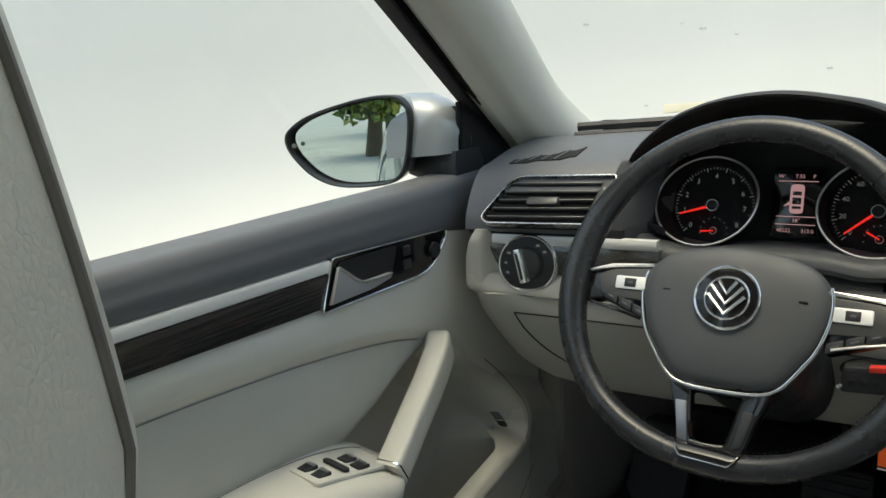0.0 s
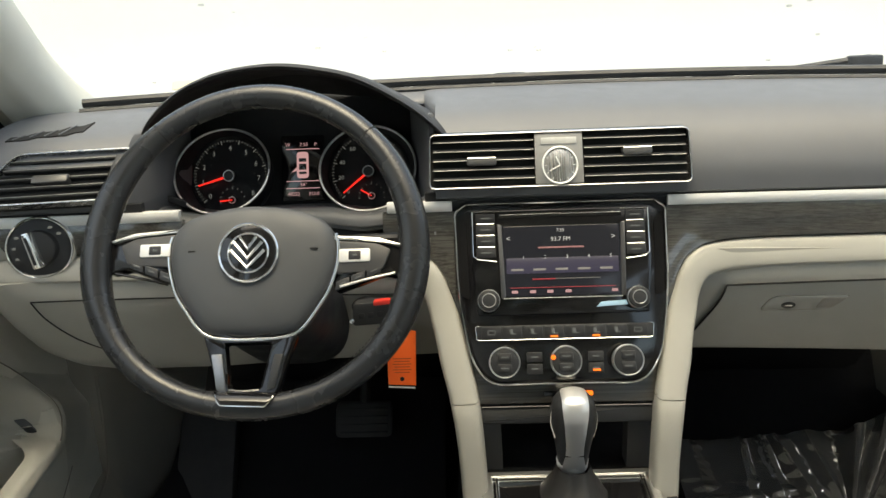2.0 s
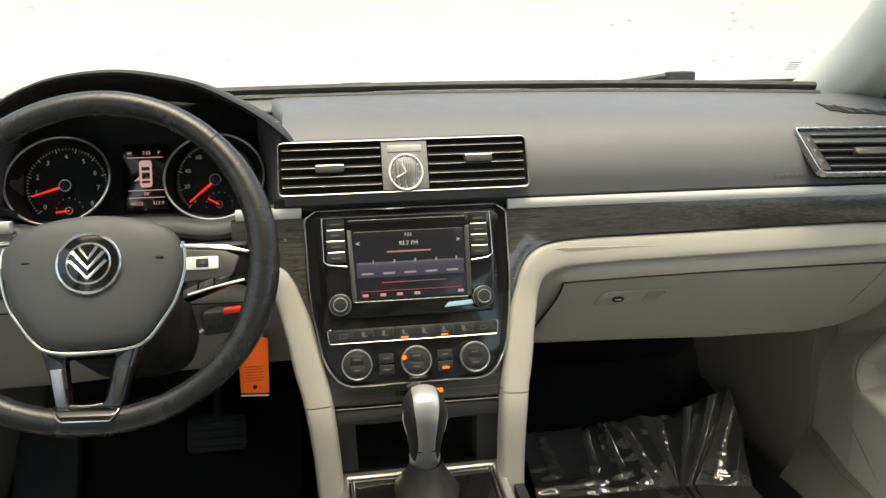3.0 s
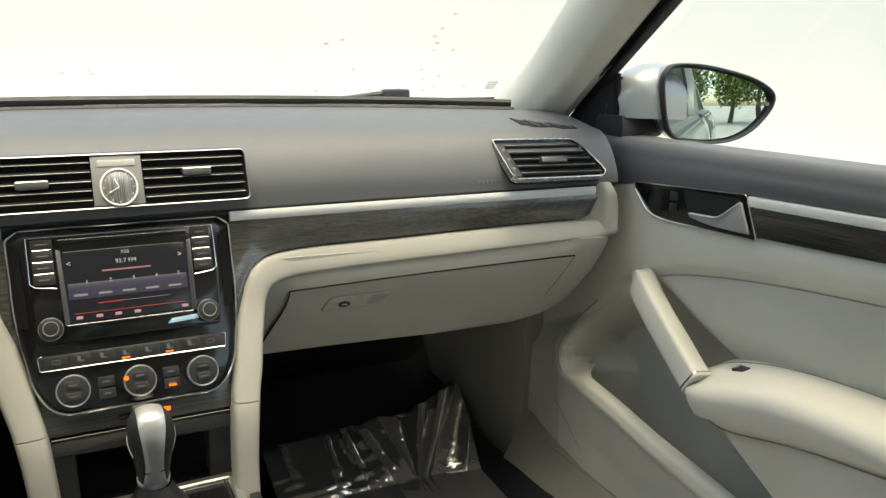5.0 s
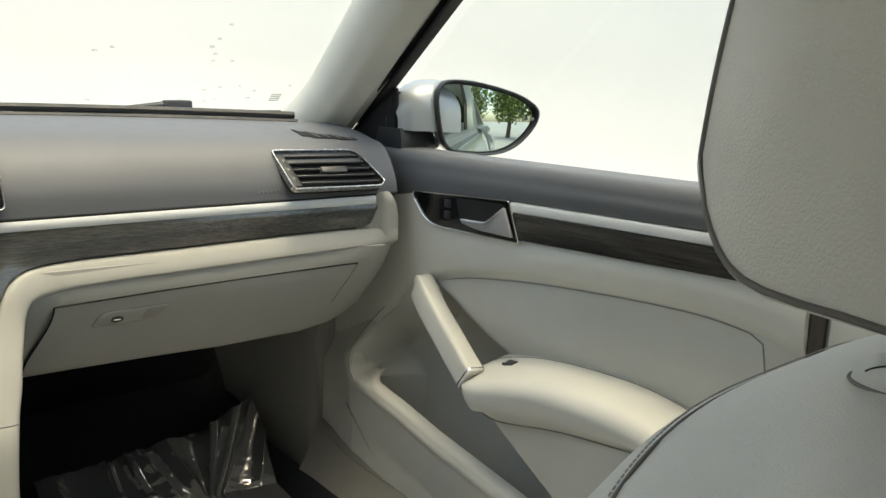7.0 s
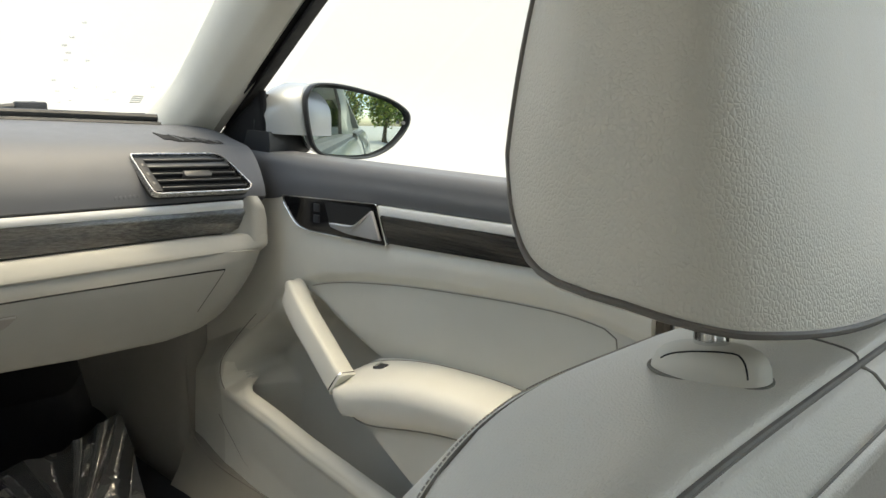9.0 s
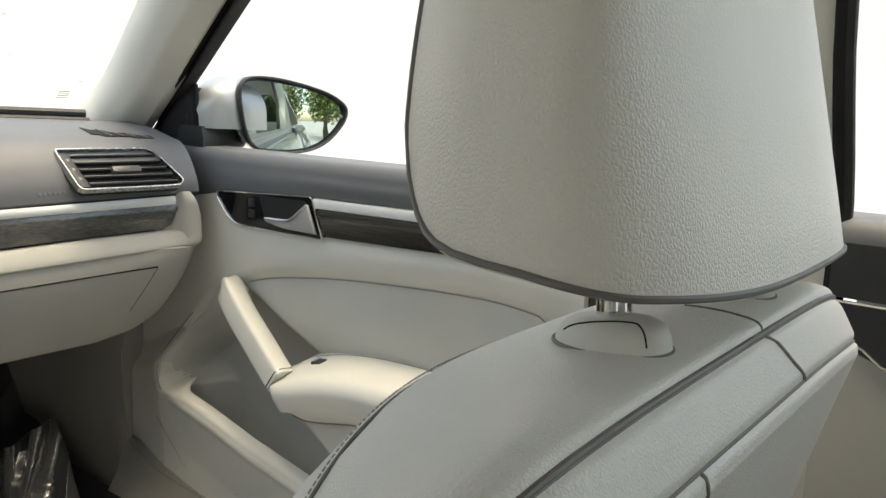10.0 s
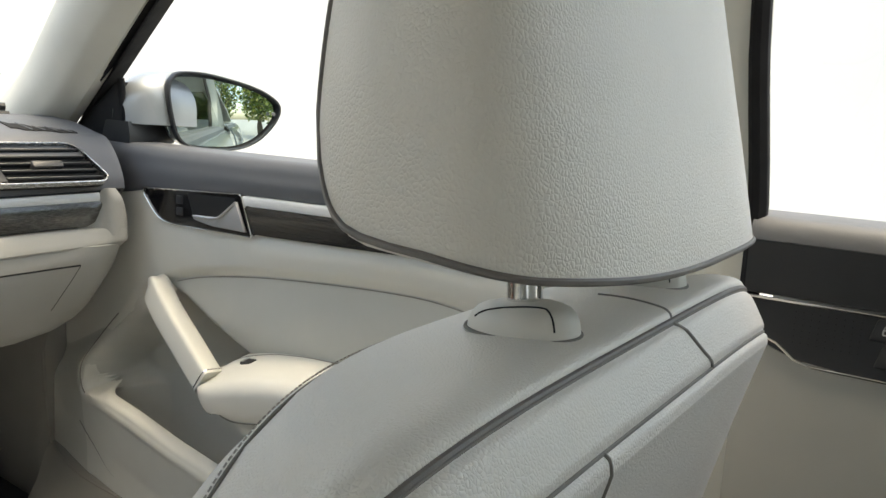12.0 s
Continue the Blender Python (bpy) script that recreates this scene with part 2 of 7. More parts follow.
M_seat_plain = leather("grey_beige_backing", (0.54, 0.51, 0.47), 0.5, 240, 0.0005, 0.3)
M_piping = grained("grey_piping", (0.165, 0.148, 0.136), 0.5, 1400, 0.0003, 0.5)
M_stitch = grained("pale_stitching", (0.40, 0.372, 0.335), 0.7, 1400, 0.0003, 0.5)
M_thread = grained("thread", (0.22, 0.205, 0.185), 0.8, 1400, 0.0003, 0.5)
M_pad = grained("charcoal_pad", (0.108, 0.112, 0.120), 0.52, 1300, 0.0003, 0.5, rough_var=0.03, spec=0.5)
M_black = grained("black_plastic", (0.022, 0.0235, 0.026), 0.48, 1500, 0.0002, 0.35)
M_matt = grained("matt_black", (0.014, 0.015, 0.017), 0.75, 1500, 0.0002, 0.3)
M_gap = base_mat("shadow_gap", (0.008, 0.008, 0.008), 0.9)[0]
M_gloss, _nt, _p = base_mat("gloss_black", (0.008, 0.008, 0.009), 0.10)
M_chrome, _nt, _p = base_mat("chrome", (0.78, 0.78, 0.77), 0.17, 1.0)
M_frame = brushed("vent_frame_chrome", (0.50, 0.50, 0.495), 0.22)
M_satin = brushed("satin_silver", (0.72, 0.72, 0.71), 0.34)
M_strip = brushed("silver_strip", (0.74, 0.74, 0.73), 0.48, 0.25)
M_wood = wood("dark_veneer", (0.021, 0.020, 0.018), (0.092, 0.090, 0.083), (5, 520, 520), 0.18)
M_wood_v = wood("dark_veneer_upright", (0.022, 0.020, 0.018), (0.062, 0.058, 0.052), (6, 380, 420))
M_wood_door = wood("dark_veneer_door", (0.008, 0.0078, 0.0075), (0.042, 0.040, 0.037), (420, 5, 420))
M_rim = leather("black_wheel_leather", (0.020, 0.0215, 0.024), 0.27, 900, 0.00015, 0.3)
M_airbag = grained("charcoal_airbag_cover", (0.066, 0.070, 0.076), 0.5, 1500, 0.0003, 0.5)
M_carpet = grained("black_carpet", (0.023, 0.025, 0.029), 0.95, 700, 0.002, 0.9, spec=0.1)
M_paint, _nt, _p = base_mat("silver_paint", (0.27, 0.292, 0.305), 0.36, 0.25)
_p.inputs["Coat Weight"].default_value = 0.8
M_mirror, _nt, _p = base_mat("mirror", (0.54, 0.64, 0.62), 0.01, 1.0)
M_glass = clear_glass("window_glass")
M_rubber = grained("rubber", (0.014, 0.014, 0.015), 0.8, 900, 0.0003, 0.4, spec=0.2)
M_orange = grained("orange_card", (0.85, 0.125, 0.02), 0.55, 800, 0.0001, 0.2)
M_red = glow("needle_red", (1.0, 0.03, 0.03), 0.270)
M_dialmark = glow("dial_white", (0.82, 0.88, 1.0), 0.034)
M_screen_ink = glow("screen_white", (0.86, 0.88, 1.0), 0.165)
M_screen_red = glow("screen_red", (0.9, 0.06, 0.10), 0.105)
M_pink = glow("display_pink", (1.0, 0.58, 0.72), 0.115)
M_amber = glow("amber_lamp", (1.0, 0.17, 0.02), 0.46)
M_screen = glow("screen_dark", (0.08, 0.09, 0.16), 0.03)
M_screen.node_tree.nodes["Principled BSDF"].inputs["Roughness"].default_value = 0.12
M_screen.node_tree.nodes["Principled BSDF"].inputs["Specular IOR Level"].default_value = 0.25
M_band = glow("screen_violet", (0.13, 0.12, 0.26), 0.075)

# ---------------------------------------------------------------- the setting
def dash_y(x):
    """How far ahead the dashboard's face lies at x: it wraps round at both ends."""
    return -0.03 - 0.075 * (x / 0.68) ** 2


def backdrop():
    """White curved studio wall round the front and both sides of the car."""
    b = bm_()
    m, nt, p = base_mat("white_wall", (0.82, 0.83, 0.81), 0.9)
    co = coords(nt)
    n = noise_tex(nt, co, 0.45, 3.0)
    c = ramp(nt, n, [(0.25, (0.655, 0.647, 0.614)), (0.75, (0.708, 0.700, 0.666))])
    nt.links.new(c, p.inputs["Base Color"])
    rows = []
    for k in range(41):
        a = radians(lerp(-38, 250, k / 40))
        r = 5.2
        col = []
        for z in (0.0, 0.02, 0.15, 0.6, 1.3, 2.0, 2.7, 3.2):
            inn = 0.35 * max(0, 1 - z / 0.6) ** 2
            col.append(Vector(((r - inn) * math.cos(a), 0.6 + (r - inn) * math.sin(a), z)))
        rows.append(col)
    thick(b, rows, lambda i, j: Vector((rows[i][j].x, rows[i][j].y - 0.6, 0)).normalized() * 0.1)
    ob = part("backdrop", b, m)
    tagged(ob, "plain white curved studio wall round the parked car", "backdrop", kind="structure")
    b = bm_()
    g, nt, p = base_mat("pale_ground", (0.5, 0.5, 0.49), 0.8)
    co = coords(nt)
    c = ramp(nt, noise_tex(nt, co, 1.3, 6.0), [(0.3, (0.30, 0.30, 0.295)), (0.7, (0.38, 0.38, 0.37))])
    nt.links.new(c, p.inputs["Base Color"])
    bump(nt, noise_tex(nt, co, 120.0), 0.3, 0.002, p)
    s = 400
    grid(b, [[Vector((x, y, -0.004)) for x in (-s, -8, 8, s)] for y in (-s, -8, 8, s)])
    tagged(part("ground", b, g), "pale grey paved ground under the car", "ground", kind="structure")


backdrop()


def pillar_lines(s):
    """The three edges of a front pillar as functions of the run back from its foot."""
    ws = lambda f: Vector((s * (0.688 - 0.201 * f), 0.15 - f, 1.024 + 0.616 * f))
    bb = lambda f: Vector((s * (0.718 - 0.182 * f), 0.03 - f, 1.024 + 0.595 * f))
    ge = lambda f: Vector((s * (0.738 - 0.247 * f), 0.0 - f, 1.040 + 0.531 * f))
    return ws, bb, ge


def front_pillar(s):
    ws, bb, ge = pillar_lines(s)
    t = thing("front_pillar", (s * 0.7, 0.1, 1.0), "beige moulded windscreen pillar trim with a black outer edge", "pillar trim", "front pillars")
    b = bm_()
    rows = []
    for k in range(-4, 25):
        f = k * 0.025
        a, c = ws(f), bb(f)
        if f < 0.1:
            flare = ((0.1 - f) / 0.2) ** 2
            a = a + Vector((-s * 0.035 * flare, 0.03 * flare, 0.0))
        row = []
        for j in range(-1, 10):
            g = j / 8
            q = a.lerp(c, g)
            bulge = line_at([(0.0, 0.0), (0.10, 0.009), (0.26, 0.0145), (0.45, 0.0165), (0.625, 0.0160), (0.75, 0.0085), (1.0, 0.0)], g)
            q += Vector((-s * 0.6, -0.75, -0.2)).normalized() * bulge
            if j < 0:
                q = a + Vector((s * 0.006, 0.03, 0.012))
            if j > 8:
                q = c + Vector((s * 0.02, 0.0, 0.004))
            row.append(q)
        rows.append(row)
    thick(b, rows, Vector((s * 0.012, 0.02, 0.008)))
    part("pillar_cover", b, M_beige, t)
    b = bm_()
    rows = []
    for k in range(-2, 25):
        f = k * 0.025
        c, e = bb(f), ge(f)
        c = c + Vector((s * 0.004, 0.002, 0.0))
        mid = c.lerp(e, 0.5) + Vector((s * 0.010, 0.012, 0.0))
        rows.append([c, c.lerp(e, 0.3) + Vector((s * 0.006, 0.006, 0)), mid, e + Vector((-s * 0.004, 0, 0)), e, e + Vector((s * 0.03, 0.02, 0.0))])
    thick(b, rows, Vector((s * 0.01, 0.03, 0.0)))
    part("door_seal", b, M_rubber, t, "black rubber door seal")
    # the black sail between pillar and window
    b = bm_()
    x = s * 0.752
    out = [(0.13, 0.965), (-0.034, 0.965), (-0.040, 1.064), (-0.018, 1.052), (0.045, 1.024)]
    if s > 0:
        out = out[::-1]
    plate(b, rounded(out, 0.004, 2), lambda u, v, w: Vector((x - s * w * 1.0 - s * 0.12 * (v - 0.97), u, v)), 0.02, 0.002)
    part("corner_cover", b, M_matt, t, "matt black triangular corner cover")
    b = bm_()
    sweep(b, [Vector((s * 0.756, -0.036, 0.965)), Vector((s * 0.750, -0.042, 1.02)), Vector((s * 0.744, -0.046, 1.068))], 0.005, 8)
    part("window_guide", b, M_rubber, t)


front_pillar(-1)
front_pillar(1)


def screen_y(x):
    return 0.20 - 0.085 * (x / 0.65) ** 2


def windscreen():
    b = bm_()
    rows = []
    for i in range(17):
        f = i / 16
        row = []
        for k in range(25):
            g = -1 + 2 * k / 24
            e = pillar_lines(1)[0](lerp(-0.06, 0.62, f))
            x = g * (e.x + 0.03)
            y = e.y + 0.045 + 0.085 * (1 - g * g)
            row.append(Vector((x, y, e.z + 0.012 * (1 - g * g))))
        rows.append(row)
    grid(b, rows)
    ob = part("windscreen", b, M_glass)
    ob.visible_shadow = False
    tagged(ob, "clear curved windscreen with a few water drops", "windscreen", kind="structure")


windscreen()


def roof():
    b = bm_()
    top = 1.42
    rows = []
    for i in range(13):
        y = lerp(-0.42, -2.45, i / 12)
        row = []
        for k in range(13):
            g = -1 + k / 6
            row.append(Vector((0.60 * g, y, top - 0.05 * g * g - 0.05 * (2 * i / 12 - 1) ** 2)))
        rows.append(row)
    thick(b, rows, Vector((0, 0, 0.04)))
    tagged(part("ceiling", b, M_cloth), "beige cloth roof lining", "ceiling", kind="structure")
    # floor pan, bulkhead, tunnel
    b = bm_()
    block(b, (-0.80, -2.45, 0.22), (0.80, 0.62, 0.28), 0.01)
    tagged(part("floor", b, M_carpet), "black carpeted car floor", "floor", kind="structure")
    b = bm_()
    block(b, (-0.82, 0.55, 0.20), (0.82, 0.62, 0.98), 0.01)
    tagged(part("wall_front", b, M_carpet), "black lined front bulkhead of the footwells", "bulkhead", kind="structure")
    for s, nm in ((-1, "wall_left"), (1, "wall_right")):
        b = bm_()
        block(b, (s * 0.81 - 0.02, 0.16, 0.22), (s * 0.81 + 0.02, 0.62, 0.985), 0.005)
        tagged(part(nm, b, M_carpet), "black lined side of the footwell", "wall", kind="structure")
    b = bm_()
    rows = []
    for y in (0.56, 0.2, -0.1, -0.35, -2.4):
        h = 0.30 + 0.22
        rows.append([Vector((-0.15, y, 0.27)), Vector((-0.125, y, h - 0.03)), Vector((-0.10, y, h)), Vector((0.10, y, h)), Vector((0.125, y, h - 0.03)), Vector((0.15, y, 0.27))])
    thick(b, rows, Vector((0, 0, -0.02)))
    tagged(part("wall_tunnel", b, M_carpet), "black carpeted centre tunnel between the footwells", "tunnel", kind="structure")
    # unseen rear bench, parcel shelf and pillars, added to close and dim the cabin
    b = bm_()
    block(b, (-0.72, -2.42, 0.28), (0.72, -2.36, 0.98), 0.02)
    block(b, (-0.62, -2.36, 0.60), (0.62, -2.10, 0.99), 0.05)
    for s in (-1, 1):
        thick(b, [[Vector((s * x, y, z)) for x, y, z in ((0.74, -2.30, 0.97), (0.56, -2.36, 0.975))], [Vector((s * x, y, z)) for x, y, z in ((0.60, -1.98, 1.38), (0.40, -2.30, 1.37))]], Vector((0, -0.03, 0.01)))
    tagged(part("wall_rear", b, M_cloth), "plain beige wall closing the cabin's rear", "wall", kind="structure")


roof()


# unseen rear pane; its tint is added to weaken light from behind
def rear_window():
    b = bm_()
    grid(b, [[Vector((lerp(-w, w, i / 8), y, z)) for i in range(9)] for w, y, z in ((0.58, -2.40, 0.98), (0.42, -2.36, 1.36))])
    ob = part("rear_window", b, clear_glass("light_cutting_glass", (0.20, 0.22, 0.21), 0.04))
    tagged(ob, "rear window, out of view, darkened to hold back light", "window", kind="structure")


rear_window()


# ---------------------------------------------------------------- doors
PAD_LOW = [(-0.80, 0.924), (-0.62, 0.922), (-0.335, 0.917), (-0.14, 0.908), (-0.05, 0.893), (0.12, 0.885)]
WOOD_LOW = [(-0.80, 0.877), (-0.62, 0.873), (-0.36, 0.865), (-0.12, 0.860), (0.12, 0.85)]
CREASE = [(-0.80, 0.815), (-0.72, 0.834), (-0.63, 0.842), (-0.44, 0.831), (-0.30, 0.815), (-0.185, 0.792), (-0.10, 0.756), (0.0, 0.68), (0.12, 0.62)]


def belt(y):
    return 0.970 + 0.004 * sstep(-0.2, 0.1, y)


def door_skin(y):
    """Half of a door's section at y, from the window sill down: (x, z) points."""
    pl, wl, cr = line_at(PAD_LOW, y), line_at(WOOD_LOW, y), curve_at(CREASE, y)
    z0 = belt(y)
    return pl, wl, cr, z0


# edge of the door pocket, from the seam by the grip round the front and back along the lip: y, z, x and how soft its inner side falls
POCKET = [(-0.100, 0.735, 0.738, 0.10), (-0.030, 0.692, 0.728, 0.10), (-0.005, 0.670, 0.718, 0.10), (0.020, 0.642, 0.712, 0.10), (0.028, 0.604, 0.708, 0.09), (0.022, 0.574, 0.702, 0.060), (0.000, 0.560, 0.695, 0.036),
          (-0.045, 0.564, 0.687, 0.022), (-0.142, 0.554, 0.682, 0.014), (-0.243, 0.536, 0.680, 0.012), (-0.332, 0.523, 0.680, 0.012), (-0.460, 0.500, 0.684, 0.012), (-0.620, 0.475, 0.705, 0.012)]


def pocket_side(y, z):
    """Distance past the pocket's edge (positive outside), with the edge's x and softness there, blended between its spans."""
    best, sx, sw, sum_ = None, 0.0, 0.0, 0.0
    for (y0, z0, x0, w0), (y1, z1, x1, w1) in zip(POCKET, POCKET[1:]):
        dy, dz = y1 - y0, z1 - z0
        f = min(1.0, max(0.0, ((y - y0) * dy + (z - z0) * dz) / (dy * dy + dz * dz)))
        d = math.hypot(y - y0 - f * dy, z - z0 - f * dz)
        k = math.hypot(dy, dz) / (d + 0.006) ** 3
        sx, sw, sum_ = sx + k * lerp(x0, x1, f), sw + k * lerp(w0, w1, f), sum_ + k
        if best is None or d < best[0]:
            best = (d, 1 if dy * (z - z0) - dz * (y - y0) > 0 else -1)
    return best[0] * best[1], sx / sum_, sw / sum_


INSERT = 0.752
ARM_TOP = [(-0.76, 0.690), (-0.675, 0.695), (-0.60, 0.708), (-0.549, 0.711), (-0.475, 0.708), (-0.43, 0.704), (-0.38, 0.696), (-0.328, 0.682), (-0.30, 0.670), (-0.262, 0.654)]


def arm_top(x, y):
    """Height of the armrest's top: it falls a little towards the cabin, most at its nose."""
    return curve_at(ARM_TOP, y) - lerp(0.004, 0.017, sstep(-0.50, -0.31, y)) * (0.757 - x) / 0.085


def door_x(y, z):
    """How far out the lower door panel lies at y, z: insert above, a deep bowl ahead of and below it."""
    d, edge, soft = pocket_side(y, z)
    fore = max(sstep(-0.034, 0.030, y + 0.128 - 1.94 * (z - 0.765)), sstep(0.672, 0.652, z))
    bowl = lerp(INSERT, 0.808, fore)
    if d < 0:
        x = lerp(edge, bowl, lerp(math.sin(math.pi / 2 * min(1, -d / soft)), sstep(0.0, soft, -d), sstep(0.025, 0.085, soft)))
    else:
        x = edge + 0.012 * min(1, d / 0.10) - 0.0035 * math.sin(math.pi * min(1, d / 0.02))
    top = curve_at(CREASE, y) - 0.012
    return lerp(lerp(0.7405, INSERT - 0.0005, sstep(-0.03, -0.14, y)), x, sstep(0.0, 0.055, top - z))


def pocket_back(y, z):
    """How far out the pocket's back wall lies, behind and below the lip."""
    return lerp(door_x(y, z), 0.808 - 0.02 * sstep(0.52, 0.42, z), sstep(0.022, -0.075, y) * sstep(0.73, 0.57, z))


def lip_x(y, z):
    """Inner face of the map pocket, rolling over its rounded lip."""
    d, edge, soft = pocket_side(y, z)
    if d >= 0:
        return door_x(y, z)
    return lerp(door_x(y, z), edge + 0.020 * (1 - math.sqrt(max(0.0, 1 - min(1.0, -d / 0.012) ** 2))), sstep(0.022, -0.075, y))


SKIN = []


def front_door(s):
    side = "driver" if s < 0 else "passenger"
    t = thing("front_door", (s * 0.78, -0.36, 0.30), "closed front door in charcoal, veneer and beige" + (" with four window switches" if s < 0 else ""), "car door", "front doors")
    P = lambda x, y, z: Vector((s * x, y, z))
    ys = [lerp(0.14, -0.765, i / 44) for i in range(45)]
    # charcoal upper pad
    b = bm_()
    rows = []
    for y in ys:
        pl, wl, cr, z0 = door_skin(y)
        row = [P(0.815, y, z0 - 0.03), P(0.805, y, z0 - 0.004), P(0.79, y, z0)]
        for k in range(9):
            g = k / 8
            a = math.pi / 2 * g
            row.append(P(0.752 - 0.016 * math.sin(a) ** 0.8, y, z0 - 0.001 - 0.022 * (1 - math.cos(a))))
        low = row[-1].z
        for k in range(1, 7):
            g = k / 6
            row.append(P(0.736 - 0.003 * math.sin(math.pi * g) + 0.002 * g, y, lerp(low, pl, g)))
        row.append(P(0.746, y, pl - 0.002))
        rows.append(row)
    thick(b, rows, Vector((s * 0.012, 0, -0.004)))
    part("upper_pad", b, M_pad, t, "soft charcoal upper door pad")
    # silver strip and veneer
    y1, y0 = -0.336, -0.765
    for name, mat_, za, zb, out in (("silver_strip", M_strip, lambda y: line_at(PAD_LOW, y) - 0.001, lambda y: line_at(PAD_LOW, y) - 0.014, 0.7335),
                                    ("veneer_strip", M_wood_door, lambda y: line_at(PAD_LOW, y) - 0.0150, lambda y: line_at(WOOD_LOW, y) + 0.001, 0.7335)):
        b = bm_()
        rows = []
        for i in range(30):
            y = lerp(y1, y0, i / 29)
            row = []
            for k in range(7):
                g = k / 6
                row.append(P(out - 0.0008 * math.sin(math.pi * g) ** 0.5, y - (0.022 * (line_at(PAD_LOW, y1) - lerp(za(y), zb(y), g)) / 0.05) * (1 - i / 29), lerp(za(y), zb(y), g)))
            rows.append(row)
        thick(b, rows, Vector((s * 0.012, 0, 0)))
        part(name, b, mat_, t)
    # beige middle, down to the crease, then the recessed insert
    b = bm_()
    rows = []
    for y in [0.21, 0.175] + ys:
        pl, wl, cr, z0 = door_skin(y)
        top = wl if y < -0.34 else pl - 0.001
        row = [P(0.750, y, top + 0.004), P(0.739, y, top)]
        for k in range(1, 8):
            g = k / 7
            row.append(P(0.739 - 0.0035 * math.sin(math.pi * g), y, lerp(top, cr, g)))
        q = sstep(-0.03, -0.14, y)
        row += [P(lerp(0.7395, 0.7402, q), y, cr - 0.004), P(lerp(0.740, 0.7435, q), y, cr - 0.009), P(lerp(0.741, 0.7478, q), y, cr - 0.014), P(lerp(0.742, INSERT + 0.001, q), y, cr - 0.020), P(lerp(0.743, INSERT + 0.003, q), y, cr - 0.026)]
        rows.append(row)
    thick(b, rows, Vector((s * 0.010, 0, 0)))
    part("middle_panel", b, M_beige_soft, t, "beige soft-touch middle panel")
    if not SKIN:
        for i in range(191):
            y = lerp(0.21, -0.765, i / 190)
            top = curve_at(CREASE, y) - 0.012
            lip = line_at([(q[0], q[1]) for q in POCKET[:6:-1]], y)
            zs = [lerp(top, lip + 0.017, k / 44) for k in range(45)] + [lip + dz for dz in (0.013, 0.010, 0.007, 0.0045, 0.002, 0.0, -0.0025, -0.006, -0.010, -0.015)] + [lerp(lip - 0.02, lerp(0.402, 0.432, sstep(0.0, 0.13, y)), k / 35) for k in range(36)]
            col = [(y, z) for z in zs]
            SKIN.append([(pocket_back(*q), lip_x(*q), q[0], q[1], pocket_side(*q)[0] > -0.0125 and q[1] < 0.60 and q[0] < 0.024) for q in col])
    for pocket, nm, lab in ((False, "lower_panel", "beige lower door panel"), (True, "map_pocket", "beige map pocket with a slanting lip")):
        b = bm_()
        vs = {}

        def at(i, k):
            if (i, k) not in vs:
                back, front, y, z, _ = SKIN[i][k]
                vs[(i, k)] = b.verts.new(P(front - 0.0012 * sstep(0.020, -0.10, y) - 0.0001 if pocket else back, y, z))
            return vs[(i, k)]

        for i in range(190):
            for k in range(90):
                if SKIN[i][k][4] or not pocket:
                    b.faces.new((at(i, k), at(i + 1, k), at(i + 1, k + 1), at(i, k + 1)))
        rim = [e for e in b.edges if e.is_boundary]
        ex = bmesh.ops.extrude_edge_only(b, edges=rim)["geom"]
        for v in ex:
            if isinstance(v, bmesh.types.BMVert):
                v.co.x += s * 0.012
        part(nm, b, M_cloth if not pocket else M_beige, t, lab)
    b = bm_()
    sweep(b, [P(door_x(y, z) - 0.0006, y, z) for y, z in [(q.x, q.y) for q in spline([(y, z, 0) for y, z, _, _ in POCKET[1:7]], 5)]], 0.0009, 6)
    part("pocket_seam", b, M_thread, t, "fine seam in front of the pocket")
    b = bm_()
    sweep(b, [P(door_x(y, z) - 0.0004, y, z) for y, z in [(q.x, q.y) for q in spline([(0.035, 0.50, 0), (-0.03, 0.448, 0), (-0.08, 0.430, 0), (-0.16, 0.432, 0), (-0.34, 0.478, 0)], 6)]], 0.0007, 6)
    part("speaker_line", b, M_thread, t, "fine line round the speaker in the pocket")
    # panel under the armrest, with a slanting front edge beside the bowl
    b = bm_()
    rows = []
    for i in range(31):
        f = i / 30
        row = []
        for k in range(25):
            z = lerp(0.660, 0.40, k / 24)
            y = lerp(-0.300 + 1.67 * (z - 0.655), -0.765, f ** 1.4)
            turn_in = 0.006 * (1 - min(1.0, f / 0.012)) ** 2
            row.append(P(0.6865 + 0.004 * sstep(0.60, 0.50, z) + turn_in, y, z))
        rows.append(row)
    thick(b, rows, Vector((s * 0.09, 0.012, 0)))
    part("under_panel", b, M_cloth, t, "beige panel below the armrest")
    # stitched edge of the insert
    b = bm_()
    pts = [P(INSERT - 0.0008, y, curve_at(CREASE, y) - 0.0205) for y in [lerp(-0.17, -0.70, i / 30) for i in range(31)]]
    pts += [P(INSERT - 0.0008, -0.716, curve_at(CREASE, -0.72) - 0.026), P(INSERT - 0.0008, -0.722, 0.775), P(INSERT - 0.0008, -0.712, 0.735), P(INSERT - 0.0008, -0.70, 0.71)]
    sweep(b, pts, 0.0009, 6)
    part("seam", b, M_thread, t, "fine dark seam round the insert")
    # armrest: a long swelling shelf with a flat side
    b = bm_()
    rows = []
